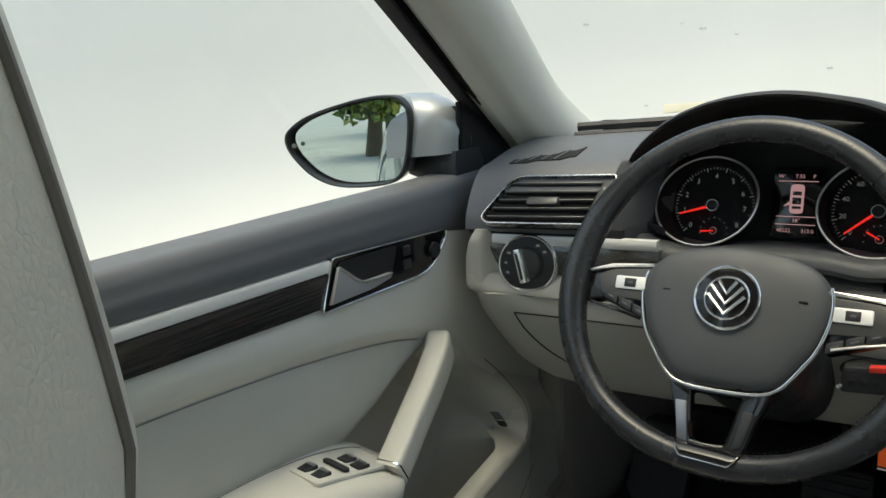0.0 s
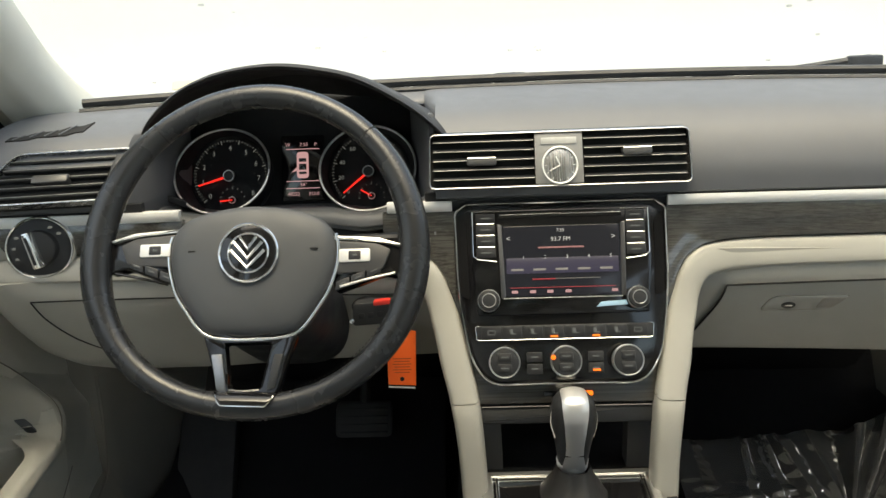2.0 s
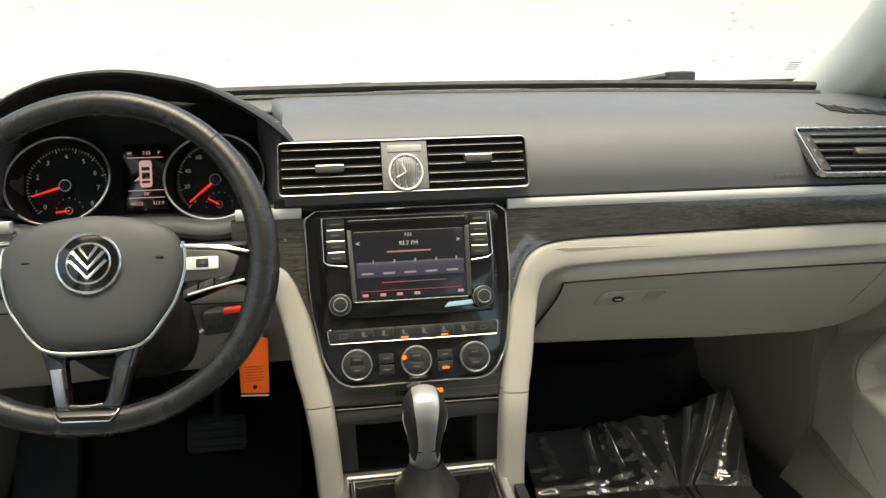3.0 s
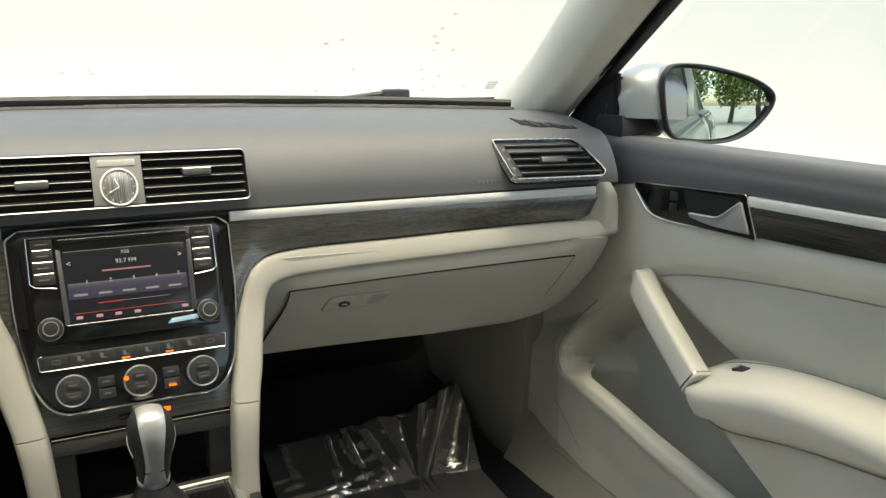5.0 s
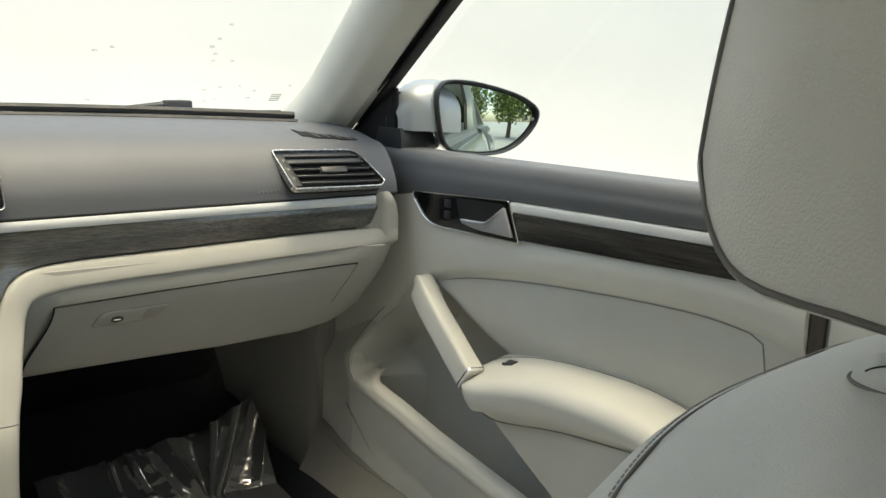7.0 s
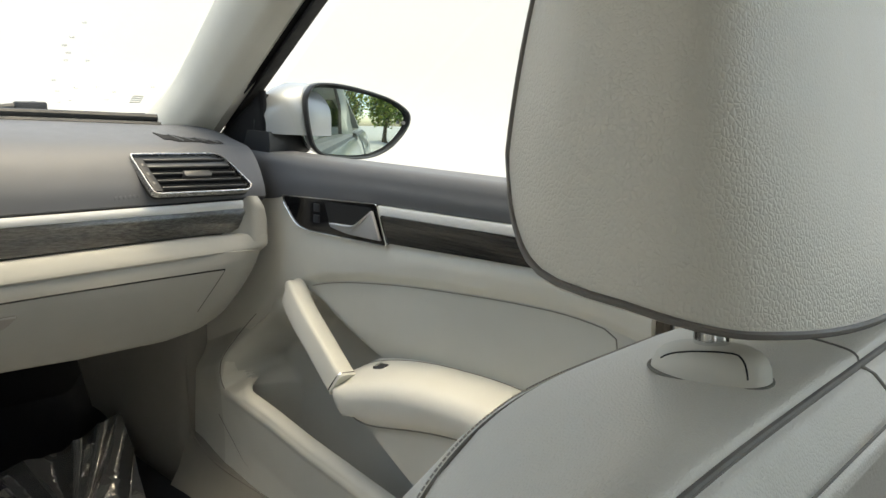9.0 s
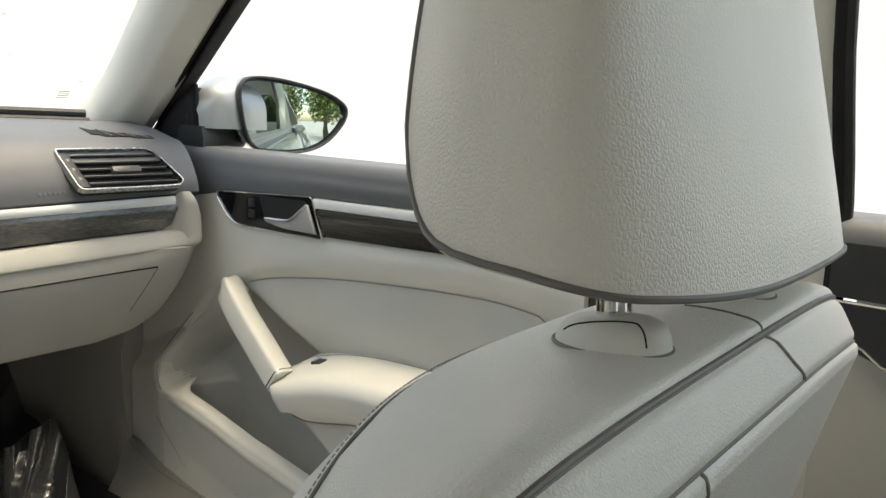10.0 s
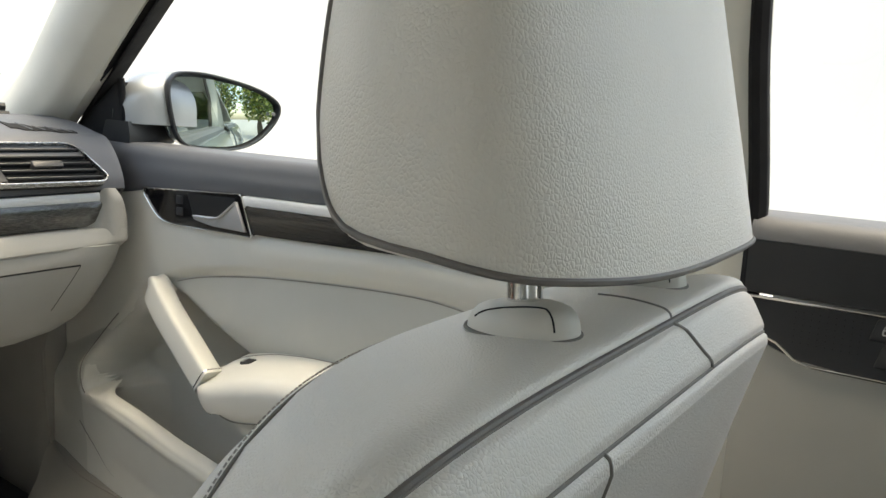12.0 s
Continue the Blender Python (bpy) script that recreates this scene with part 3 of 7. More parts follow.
    for i in range(41):
        f = i / 40
        y = lerp(-0.288, -0.745, f)
        nose = (1 - min(1.0, f / 0.05)) ** 2
        outx = curve_at([(-0.76, 0.715), (-0.68, 0.684), (-0.60, 0.670), (-0.45, 0.664), (-0.345, 0.663), (-0.28, 0.668)], y) + 0.006 * nose
        low = curve_at([(-0.76, 0.676), (-0.631, 0.660), (-0.509, 0.647), (-0.384, 0.626), (-0.33, 0.620), (-0.27, 0.622)], y) + 0.004 * nose
        top = lambda x: arm_top(x, y) - 0.003 * nose
        r = 0.024
        row = [P(0.768, y, top(0.757) + 0.003), P(INSERT + 0.001, y, top(INSERT)), P(INSERT - 0.004, y, top(INSERT) + 0.001), P(lerp(INSERT, outx, 0.4), y, top(lerp(INSERT, outx, 0.4)) + 0.0015)]
        for k in range(9):
            a = math.pi / 2 * k / 8
            row.append(P(outx + r * (1 - math.sin(a)), y, top(outx) - 0.001 - r * (1 - math.cos(a))))
        zs = top(outx) - 0.001 - r
        row += [P(outx + 0.003, y, lerp(zs, low, 0.5)), P(outx + 0.009, y, low + 0.007), P(outx + 0.016, y, low), P(outx + 0.024, y, low - 0.001), P(0.768, y, low + 0.003)]
        rows.append([q + Vector((0, -1.67 * max(0.0, 0.652 - q.z) * (1 - f) ** 2, 0)) for q in row])
    thick(b, rows, Vector((s * 0.006, 0, 0)))
    arm = part("armrest", b, M_beige_soft, t, "padded beige armrest")
    for k, r in ((1, 0.0009), (-3, 0.0010)):
        b = bm_()
        sweep(b, [q[k] + Vector((-s * 0.0008, 0, 0.0008 if k > 0 else -0.0008)) for q in rows[1:]], r, 6)
        part("armrest_seam", b, M_thread, arm, "fine seam along the armrest")
    # slanting pull handle
    b = bm_()
    path = spline([P(0.764, -0.138, 0.738), P(0.742, -0.145, 0.752), P(0.724, -0.160, 0.752), P(0.712, -0.200, 0.728), P(0.703, -0.255, 0.693), P(0.696, -0.298, 0.6655), P(0.694, -0.314, 0.6555)], 6)
    sweep(b, path, lambda f: 0.0200 if f > 0.05 else 0.017, 28, squash=lambda f: (1.0, 0.84), up=(1, 0.2, 0), power=0.36)
    grip = part("pull_handle", b, M_beige, t, "beige slanting pull handle")
    b = bm_()
    e = path[-3]
    d = (path[-1] - path[-3]).normalized()
    sweep(b, [e + d * -0.0024, e + d * -0.0005], 0.0203, 28, squash=lambda f: (1.0, 0.845), up=(1, 0.2, 0), power=0.36)
    part("chrome_cuff", b, M_chrome, grip)
    # inner handle: bezel, dish, lever
    zz = lambda y: line_at(PAD_LOW, y)
    xo = 0.7265
    out = [(-0.116, 0.906), (-0.120, 0.896), (-0.150, 0.866), (-0.180, 0.860), (-0.357, 0.862), (-0.335, 0.917)]
    flat = lambda u, v, w: P(xo + 0.006 - w, u, v)
    o2 = rounded(out, [0.004, 0.010, 0.02, 0.03, 0.004, 0.004], 4)
    b = bm_()
    plate(b, o2, flat, 0.010, 0.0015)
    bez = part("handle_plate", b, M_gloss, t, "gloss black handle plate")
    b = bm_()
    ring(b, o2, 0.0019, lambda u, v, w: P(xo + 0.0035 - w, u, v), 0.004)
    part("chrome_surround", b, M_chrome, bez)
    # flat near-black plate paints the shade inside the handle's dish
    b = bm_()
    dish = rounded([(-0.222, 0.908), (-0.236, 0.874), (-0.335, 0.868), (-0.326, 0.911)], 0.006, 4)
    plate(b, dish, lambda u, v, w: P(xo + 0.0045 - w, u, v), 0.004, 0.001)
    part("handle_dish", b, M_gap, bez, "dark dish, its depth painted as shade")
    b = bm_()
    tri = rounded([(-0.2410, 0.8795), (-0.2410, 0.8735), (-0.2765, 0.8670), (-0.3480, 0.8670), (-0.3310, 0.9080), (-0.2960, 0.8815)][::-1], [0.012, 0.002, 0.004, 0.010, 0.003, 0.002], 4)
    plate(b, tri, lambda u, v, w: P(xo - 0.001 - w + 0.004 * sstep(0.872, 0.866, v), u, v), 0.004, 0.001)
    lv = part("door_lever", b, brushed("dark_satin", (0.42, 0.42, 0.425), 0.42, 0.4), bez, "satin grey door lever")
    b = bm_()
    lever = [P(xo - 0.0015, -0.242, 0.8785), P(xo - 0.002, -0.270, 0.8792), P(xo - 0.002, -0.292, 0.8812), P(xo - 0.002, -0.304, 0.8870), P(xo - 0.0015, -0.318, 0.8975), P(xo, -0.330, 0.9070)]
    sweep(b, spline(lever, 5), 0.0014, 8)
    part("lever_edge", b, M_satin, lv, "bright upper edge of the lever")
    # lock buttons (and mirror knob on the driver's side)
    for z in (0.897, 0.880):
        b = bm_()
        plate(b, rounded(rect(0.013, 0.012, -0.203, z), 0.001, 2), lambda u, v, w: P(xo + 0.003 - w, u, v), 0.004, 0.0008)
        part("lock_button", b, M_black, bez)
    if s < 0:
        b = bm_()
        sweep(b, [P(xo + 0.004, -0.148, 0.886), P(xo - 0.0005, -0.148, 0.886)], 0.010, 24)
        part("mirror_knob", b, M_black, bez, "round black mirror knob")
    # window switches
    sw = [(0.724, -0.360)] if s > 0 else [(0.724, -0.353), (0.705, -0.353), (0.729, -0.410), (0.709, -0.410)]
    if s < 0:
        b = bm_()
        plate(b, rounded([(0.694, -0.318), (0.738, -0.313), (0.742, -0.428), (0.692, -0.432)][::-1], 0.008, 3), lambda u, v, w: P(u, v, arm_top(u, v) + 0.001 + 0.002 + w), 0.004, 0.001)
        part("switch_plate", b, M_beige, t, "beige switch plate")
        b = bm_()
        plate(b, rounded(rect(0.034, 0.010, 0.715, -0.380), 0.004, 3), lambda u, v, w: P(u, v, arm_top(u, v) + 0.001 + 0.005 + w), 0.004, 0.001)
        part("lock_switch", b, M_black, t)
    for x, y in sw:
        b = bm_()
        plate(b, rounded(rect(0.014, 0.020, x, y), 0.002, 2), lambda u, v, w: P(u, v, arm_top(u, v) + 0.001 + 0.0022 + w + 0.003 * sstep(y - 0.01, y + 0.012, v)), 0.004, 0.001)
        ob = part("window_switch", b, M_black, t, "black rocker with a satin edge")
        b = bm_()
        plate(b, rounded(rect(0.012, 0.0050, x, y + 0.0065), 0.001, 2), lambda u, v, w: P(u, v, arm_top(u, v) + 0.001 + 0.0058 + w), 0.003, 0.0006)
        part("switch_edge", b, M_satin, ob)
    if s < 0:
        b = bm_()
        y0, z0, h = 0.003, 0.581, 0.012
        at0 = P(door_x(y0, z0), y0, z0)
        tu = (P(door_x(y0 + h, z0), y0 + h, z0) - P(door_x(y0 - h, z0), y0 - h, z0)).normalized()
        tv = (P(door_x(y0, z0 + h), y0, z0 + h) - P(door_x(y0, z0 - h), y0, z0 - h)).normalized()
        tw = tu.cross(tv).normalized()
        tw = tw if tw.x * s < 0 else -tw
        sf = lambda u, v, w: at0 + tu * u + tv * v + tw * (w + 0.0025)
        plate(b, rounded(rect(0.014, 0.030), 0.002, 2), sf, 0.006, 0.001)
        ob = part("boot_release", b, M_pad, t, "dark grey boot release switch")
        b = bm_()
        plate(b, rounded(rect(0.012, 0.0022, 0, 0.0), 0.0008, 2), lambda u, v, w: sf(u, v, w + 0.0012), 0.002, 0.0004)
        part("switch_edge", b, M_chrome, ob)
        b = bm_()
        plate(b, rounded(rect(0.011, 0.0115, 0, -0.0075), 0.001, 2), lambda u, v, w: sf(u, v, w + 0.0010), 0.002, 0.0004)
        part("switch_pad", b, M_black, ob)
    # outer skin and window frame
    b = bm_()
    rows = [[P(0.83, y, belt(y) - 0.02), P(0.86, y, 0.90), P(0.905, y, 0.75), P(0.90, y, 0.45), P(0.86, y, 0.26)] for y in ys]
    thick(b, rows, Vector((-s * 0.01, 0, 0)))
    part("outer_skin", b, M_paint, t, "silver painted outer skin")


front_door(-1)
front_door(1)


M_seal = grained("brown_seal", (0.075, 0.066, 0.058), 0.75, 900, 0.0003, 0.4, spec=0.2)


def centre_pillar(s):
    P = lambda x, y, z: Vector((s * x, y, z))
    t = thing("centre_pillar", (s * 0.75, -0.88, 0.3), "beige moulded centre pillar trim with black seals", "pillar trim", "centre pillars")
    b = bm_()
    rows = []
    for i in range(24):
        z = lerp(0.30, 1.40, i / 23)
        inn = 0.75 - 0.30 * max(0, z - 0.97) ** 1.0 * 0.55
        ya, yb = -0.785, -0.990 + 0.010 * sstep(1.14, 0.95, z) * -1
        if z > 0.97:
            ya = -0.785 - 0.12 * sstep(0.97, 1.15, z)
        rows.append([P(inn + 0.03, ya + 0.004, z), P(inn, ya, z), P(inn - 0.012, lerp(ya, yb, 0.25), z), P(inn - 0.015, lerp(ya, yb, 0.5), z), P(inn - 0.010, lerp(ya, yb, 0.8), z), P(inn, yb, z), P(inn + 0.03, yb - 0.004, z)])
    thick(b, rows, Vector((s * 0.01, 0, 0)))
    part("pillar_cover", b, M_beige, t)
    for y in (-0.772, -0.993):
        b = bm_()
        sweep(b, [P(0.752 - 0.165 * max(0, z - 0.97), y - (0.12 * sstep(0.97, 1.15, z) if y > -0.9 else 0.010 * sstep(1.14, 0.95, z)), z) for z in [lerp(0.32 if y > -0.9 else 0.88, 1.40, i / 16) for i in range(17)]], 0.009, 8)
        part("door_seal", b, M_rubber if y < -0.9 else M_seal, t, "rubber door seal")


centre_pillar(-1)
centre_pillar(1)


def rear_door(s, swing=0.0):
    def P(x, y, z):
        dx, dy = x - 0.83, y + 1.01
        return Vector((s * (0.83 + dx * math.cos(swing) - dy * math.sin(swing)), -1.022 + dx * math.sin(swing) + dy * math.cos(swing), z))
    state = "opened" if swing else "closed"
    t = thing("rear_car_door", tuple(P(0.78, -1.4, 0.3)), state + " rear car door with charcoal pad and beige panel", "car door", "rear doors")
    ys = [lerp(-0.990, -1.95, i / 20) for i in range(21)]
    b = bm_()
    rows = []
    for y in ys:
        z0 = 0.968
        row = [P(0.81, y, z0 - 0.02), P(0.80, y, z0 - 0.002), P(0.785, y, z0)]
        for k in range(7):
            a = math.pi / 2 * k / 6
            row.append(P(0.752 - 0.016 * math.sin(a), y, z0 - 0.001 - 0.02 * (1 - math.cos(a))))
        rows.append(row)
    thick(b, rows, Vector((s * 0.01, 0, 0)))
    part("upper_pad", b, M_pad, t, "soft charcoal upper door pad")
    # the charcoal pad's upright face turned black: shade put into its colour
    b = bm_()
    rows = [[P(0.736, y, 0.9465), P(0.7375, y, 0.92), P(0.739, y, 0.899), P(0.75, y, 0.896)] for y in ys]
    thick(b, rows, Vector((s * 0.01, 0, 0)))
    part("pad_shade_face", b, M_black, t, "pad's upright face in black, its shade put into the colour")
    b = bm_()
    sweep(b, [P(0.7372, y, 0.8955) for y in ys], 0.0014, 8)
    part("chrome_line", b, M_chrome, t)
    b = bm_()
    low = lambda y: 0.840 + 0.022 * (1 - sstep(-1.010, -1.060, y)) ** 2
    rows = []
    for y in ys:
        rows.append([P(0.741, y, lerp(0.894, low(y), k / 5)) for k in range(6)])
    thick(b, rows, Vector((s * 0.01, 0, 0)))
    sp = part("speaker_panel", b, M_black, t, "black panel with a fine speaker mesh")
    b = bm_()
    for i in range(9):
        for j in range(6):
            y, z = -1.035 - 0.0065 * i, 0.887 - 0.0055 * j
            plate(b, disc(0.0006, 6, y, z), lambda u, v, w: P(0.7402 - w, u, v), 0.001, 0.0003)
    tagged(part("speaker_mesh", b, M_gap, sp), kind="stuff")
    b = bm_()
    sweep(b, [P(0.7395, y, low(y)) for y in [lerp(-0.990, -1.95, i / 60) for i in range(61)]], 0.0014, 8)
    part("chrome_edge", b, M_chrome, t)
    for k, z in enumerate((0.883, 0.860)):
        b = bm_()
        y = -1.106 - 0.006 * k
        plate(b, rounded(rect(0.020, 0.019, y, z), 0.002, 2), lambda u, v, w: P(0.739 - w, u - 0.25 * (v - z), v), 0.004, 0.0008)
        ob = part("lock_button", b, M_black, sp)
        b = bm_()
        ring(b, rounded(rect(0.006, 0.005, y, z - 0.001), 0.0008, 2), 0.001, lambda u, v, w: P(0.7376 - w, u, v), 0.001, 0.0002)
        arc = [P(0.7376, y + 0.002 * math.cos(a), z + 0.002 + 0.003 * math.sin(a)) for a in [math.pi * i / 8 for i in range(9)]]
        sweep(b, arc, 0.0004, 6)
        part("padlock_mark", b, M_dialmark, ob)
    b = bm_()
    rows = []
    for y in ys:
        row = [P(0.75, y, low(y))]
        for k in range(10):
            row.append(P(0.742 - 0.006 * math.sin(math.pi * k / 9), y, lerp(low(y) - 0.001, 0.34, k / 9)))
        rows.append(row)
    thick(b, rows, Vector((s * 0.01, 0, 0)))
    part("lower_panel", b, M_beige_dimmed, t, "beige moulded lower panel")
    b = bm_()
    rows = [[P(0.83, y, 0.95), P(0.86, y, 0.90), P(0.905, y, 0.75), P(0.90, y, 0.45), P(0.86, y, 0.26)] for y in ys]
    thick(b, rows, Vector((-s * 0.01, 0, 0)))
    part("outer_skin", b, M_paint, t, "silver painted outer skin")


# left door is out of view, shut here to block light from behind
rear_door(-1)
rear_door(1)


def side_glass(s):
    for y0, y1, name in ((-0.05, -0.78, "window_1"), (-1.04, -1.92, "window_2")):
        b = bm_()
        rows = []
        for i in range(9):
            y = lerp(y0, y1, i / 8)
            row = []
            for k in range(7):
                zt = min(1.36, 1.06 + 0.62 * max(0, -0.05 - y)) if y0 > -0.5 else 1.36
                z = lerp(0.955, zt, k / 6)
                row.append(Vector((s * (0.80 - 0.33 * max(0, z - 0.95)), y, z)))
            rows.append(row)
        grid(b, rows)
        ob = part(name, b, M_glass)
        ob.visible_shadow = False
        tagged(ob, "clear car side window, closed", "window", kind="structure")


side_glass(-1)
side_glass(1)


# ---------------------------------------------------------------- dashboard
PAD = [(0.0, 0.0), (0.10, 0.012), (0.45, 0.035), (0.70, 0.062)]


def pad_profile(x):
    """The charcoal top at x, from the windscreen back and down to the silver strip: (y, z) points."""
    yw, yd = screen_y(x), dash_y(x)
    well = sstep(-0.518, -0.498, x) * sstep(-0.152, -0.172, x)
    yd = lerp(yd, 0.135, well)
    zw = 1.016 - 0.010 * (x / 0.65) ** 2
    ztop = 0.895 + 0.010 * (x / 0.65) ** 2
    return spline([(yw, zw, 0), (lerp(yw, yd, 0.35), zw - 0.006, 0), (lerp(yw, yd, 0.65), zw - 0.019, 0), (yd + 0.045, 0.978, 0), (yd + 0.022, 0.955, 0), (yd + 0.006, 0.925, 0), (yd + 0.002, ztop, 0)], 5)


# the padded band: its edge against the veneer and its crease, (x, z) pairs from the door inwards and down
BAND = [((0.7090, 0.847), (0.7090, 0.829)), ((0.698, 0.848), (0.698, 0.828)), ((0.680, 0.849), (0.680, 0.826)), ((0.600, 0.847), (0.600, 0.821)), ((0.505, 0.843), (0.508, 0.8155)), ((0.364, 0.837), (0.375, 0.809)), ((0.256, 0.834), (0.270, 0.8045)),
        ((0.200, 0.831), (0.212, 0.799)), ((0.172, 0.826), (0.190, 0.795)), ((0.154, 0.814), (0.176, 0.788)), ((0.143, 0.797), (0.1675, 0.774)), ((0.1285, 0.762), (0.1600, 0.750)),
        ((0.120, 0.729), (0.154, 0.727)), ((0.113, 0.697), (0.1475, 0.697)), ((0.106, 0.665), (0.1385, 0.664)), ((0.101, 0.617), (0.131, 0.615)), ((0.097, 0.547), (0.126, 0.546)), ((0.094, 0.430), (0.123, 0.430))]
BAND_Y = [(0.42, -0.19), (0.50, -0.17), (0.58, -0.152), (0.645, -0.137), (0.69, -0.114), (0.735, -0.089), (0.77, -0.070), (0.80, -0.059), (0.84, -0.048)]


def band_y(x, z):
    """The band's face: it follows the dash, and the tilted stack where it turns down."""
    w = min(1.0, max(0.0, (x - 0.16) / 0.05))
    return lerp(curve_at(BAND_Y, z), dash_y(x) - 0.013, w) + 80.0 * max(0.0, x - 0.694) ** 2


def band_top(x):
    return line_at([(q[0][0], q[0][1]) for q in BAND[11:0:-1]], x)


PANEL_LOW = [(0.12, 0.664), (0.45, 0.665), (0.575, 0.672), (0.63, 0.684), (0.668, 0.704), (0.692, 0.733), (0.708, 0.770)]


def veneer_y(x, z):
    """The veneer's plane: the dash face, running into the tilted stack."""
    return lerp(min(dash_y(x) + 0.004, -0.0215 + 0.41 * (z - 0.873)), dash_y(x) + 0.004, sstep(0.15, 0.25, x))


def panel_y(x, z):
    """The lower panel's face, rolling under at its foot and back at its end."""
    d = z - line_at(PANEL_LOW, x)
    flush = 0.011 * sstep(0.60, 0.70, x) * sstep(0.0, 0.05, d)
    return dash_y(x) - flush + line_at([(-0.004, 0.080), (0.0, 0.068), (0.006, 0.060), (0.02, 0.049), (0.05, 0.029), (0.09, 0.006), (0.115, -0.006), (0.13, -0.008), (0.16, -0.006)], d) + 40.0 * max(0.0, x - 0.694) ** 2


def dashboard():
    t = thing("dashboard", (0, 0.05, 0.6), "charcoal and beige dashboard with dark veneer and silver strip", "dashboard")
    xs = [lerp(-0.705, 0.705, i / 140) for i in range(141)]
    b = bm_()
    rows = []
    for x in xs:
        rows.append([Vector((x, p.x, p.y)) for p in pad_profile(x)])
    thick(b, rows, Vector((0, 0.02, -0.02)))
    part("upper_pad", b, M_pad, t, "charcoal soft-touch dashboard top")
    # rail with a slot along the foot of the windscreen
    b = bm_()
    for dz, dy, r in ((0.010, 0.004, 0.0065), (-0.001, -0.008, 0.005)):
        sweep(b, [Vector((x, screen_y(x) + dy, 1.016 - 0.010 * (x / 0.65) ** 2 + dz)) for x in [lerp(-0.648, 0.648, i / 60) for i in range(61)]], r, 8)
    part("demister_rail", b, M_black, t, "black demister rail along the windscreen")
    # black strip painting the shadow line, silver strip, veneer, beige roll
    strip_top = lambda x: 0.891 + 0.010 * (x / 0.65) ** 2
    for sgn in (-1, 1):
        for xa, xb in (((0.0, 0.70),) if sgn > 0 else ((0.0, 0.165), (0.505, 0.70))):
            b = bm_()
            rows = [[Vector((sgn * x, dash_y(x) + 0.004, strip_top(x) + 0.010 - 0.012 * k)) for k in range(2)] for x in [lerp(xa, xb, i / 40) for i in range(41)]]
            thick(b, rows, Vector((0, 0.01, 0)))
            part("shadow_strip", b, M_matt, t, "matt black strip standing for the shadow below the pad")
        spans = ((0.132, 0.668),) if sgn > 0 else ((0.132, 0.212), (0.462, 0.668))
        for xa, xb in spans:
            b = bm_()
            rows = []
            for i in range(41):
                x = lerp(xa, xb, i / 40)
                rows.append([Vector((sgn * x, dash_y(x) + 0.001 - 0.0018 * math.sin(math.pi * k / 4) ** 0.5, strip_top(x) - 0.0005 - 0.0125 * k / 4)) for k in range(5)])
            thick(b, rows, Vector((0, 0.01, 0)))
            part("silver_strip", b, M_strip, t, "brushed silver trim strip")
            b = bm_()
            rows = []
            for i in range(49):
                x = lerp(xa - 0.002, xb + 0.006, i / 48)
                zt = strip_top(x) - 0.0135
                zb = band_top(x) + 0.0005
                if x > 0.650:
                    zb = lerp(zb, zt - 0.010, min(1, (x - 0.650) / 0.024) ** 2.5)
                vy = lambda z: veneer_y(x, z)
                row = [Vector((sgn * x, vy(z) - 0.005 * math.sin(math.pi * min(1, 0.15 + 0.75 * k / 7)), z)) for k, z in [(k, lerp(zt, zb + 0.006, k / 7)) for k in range(8)]]
                row += [Vector((sgn * x, vy(zb) - 0.0005, zb + 0.003)), Vector((sgn * x, vy(zb) + 0.004, zb + 0.0005)), Vector((sgn * x, vy(zb) + 0.010, zb))]
                rows.append(row)
            thick(b, rows, Vector((0, 0.012, 0)))
            part("veneer_panel", b, M_wood, t, "dark glossy wood veneer panel")
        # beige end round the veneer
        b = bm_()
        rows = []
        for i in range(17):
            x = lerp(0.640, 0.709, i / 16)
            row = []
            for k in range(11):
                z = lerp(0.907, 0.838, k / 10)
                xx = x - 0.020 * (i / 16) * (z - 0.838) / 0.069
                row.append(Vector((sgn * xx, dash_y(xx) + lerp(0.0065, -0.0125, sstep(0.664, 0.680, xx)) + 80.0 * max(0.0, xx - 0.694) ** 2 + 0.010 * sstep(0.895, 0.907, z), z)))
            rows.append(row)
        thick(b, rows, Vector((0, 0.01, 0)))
        part("end_surround", b, M_beige_dimmed, t, "beige end of the dashboard round the veneer")
        # padded band that turns down beside the centre stack
        n = 6
        oc = spline([(q[0][0], q[0][1], 0) for q in BAND], n)
        cc = spline([(q[1][0], q[1][1], 0) for q in BAND], n)
        rows = []
        for i, (o, c) in enumerate(zip(oc, cc)):
            flat = sstep(6 * n, 10 * n, i)
            inw = (c - o).normalized()
            row = []
            for ga, da, gb, db in ((-0.02, 0.018, -0.02, 0.022), (0.0, 0.005, 0.0, 0.008), (0.04, 0.0018, 0.05, 0.0035), (0.12, 0.0004, 0.14, 0.0008), (0.30, 0.0, 0.30, 0.0), (0.5, -0.0005, 0.5, -0.0005), (0.7, -0.0003, 0.7, -0.0003),
                                   (0.86, 0.0004, 0.86, 0.0004), (0.95, 0.0014, 0.94, 0.0016), (1.02, 0.0036, 1.0, 0.0045), (1.10, 0.0062, 1.04, 0.009), (1.22, 0.0092, 1.07, 0.016), (1.40, 0.0150, 1.09, 0.030)):
                g, dy = lerp(ga, gb, flat), lerp(da, db, flat)
                q = o.lerp(c, g)
                end = sstep(0.66, 0.69, q.x)
                y = band_y(max(q.x, 0.09), q.y) + dy * (1 - (0.85 * end if g < 0.5 else 0))
                y += lerp(0.013 * (1 - end) * (1 - min(1.0, max(0.0, g))), 0.0, flat)
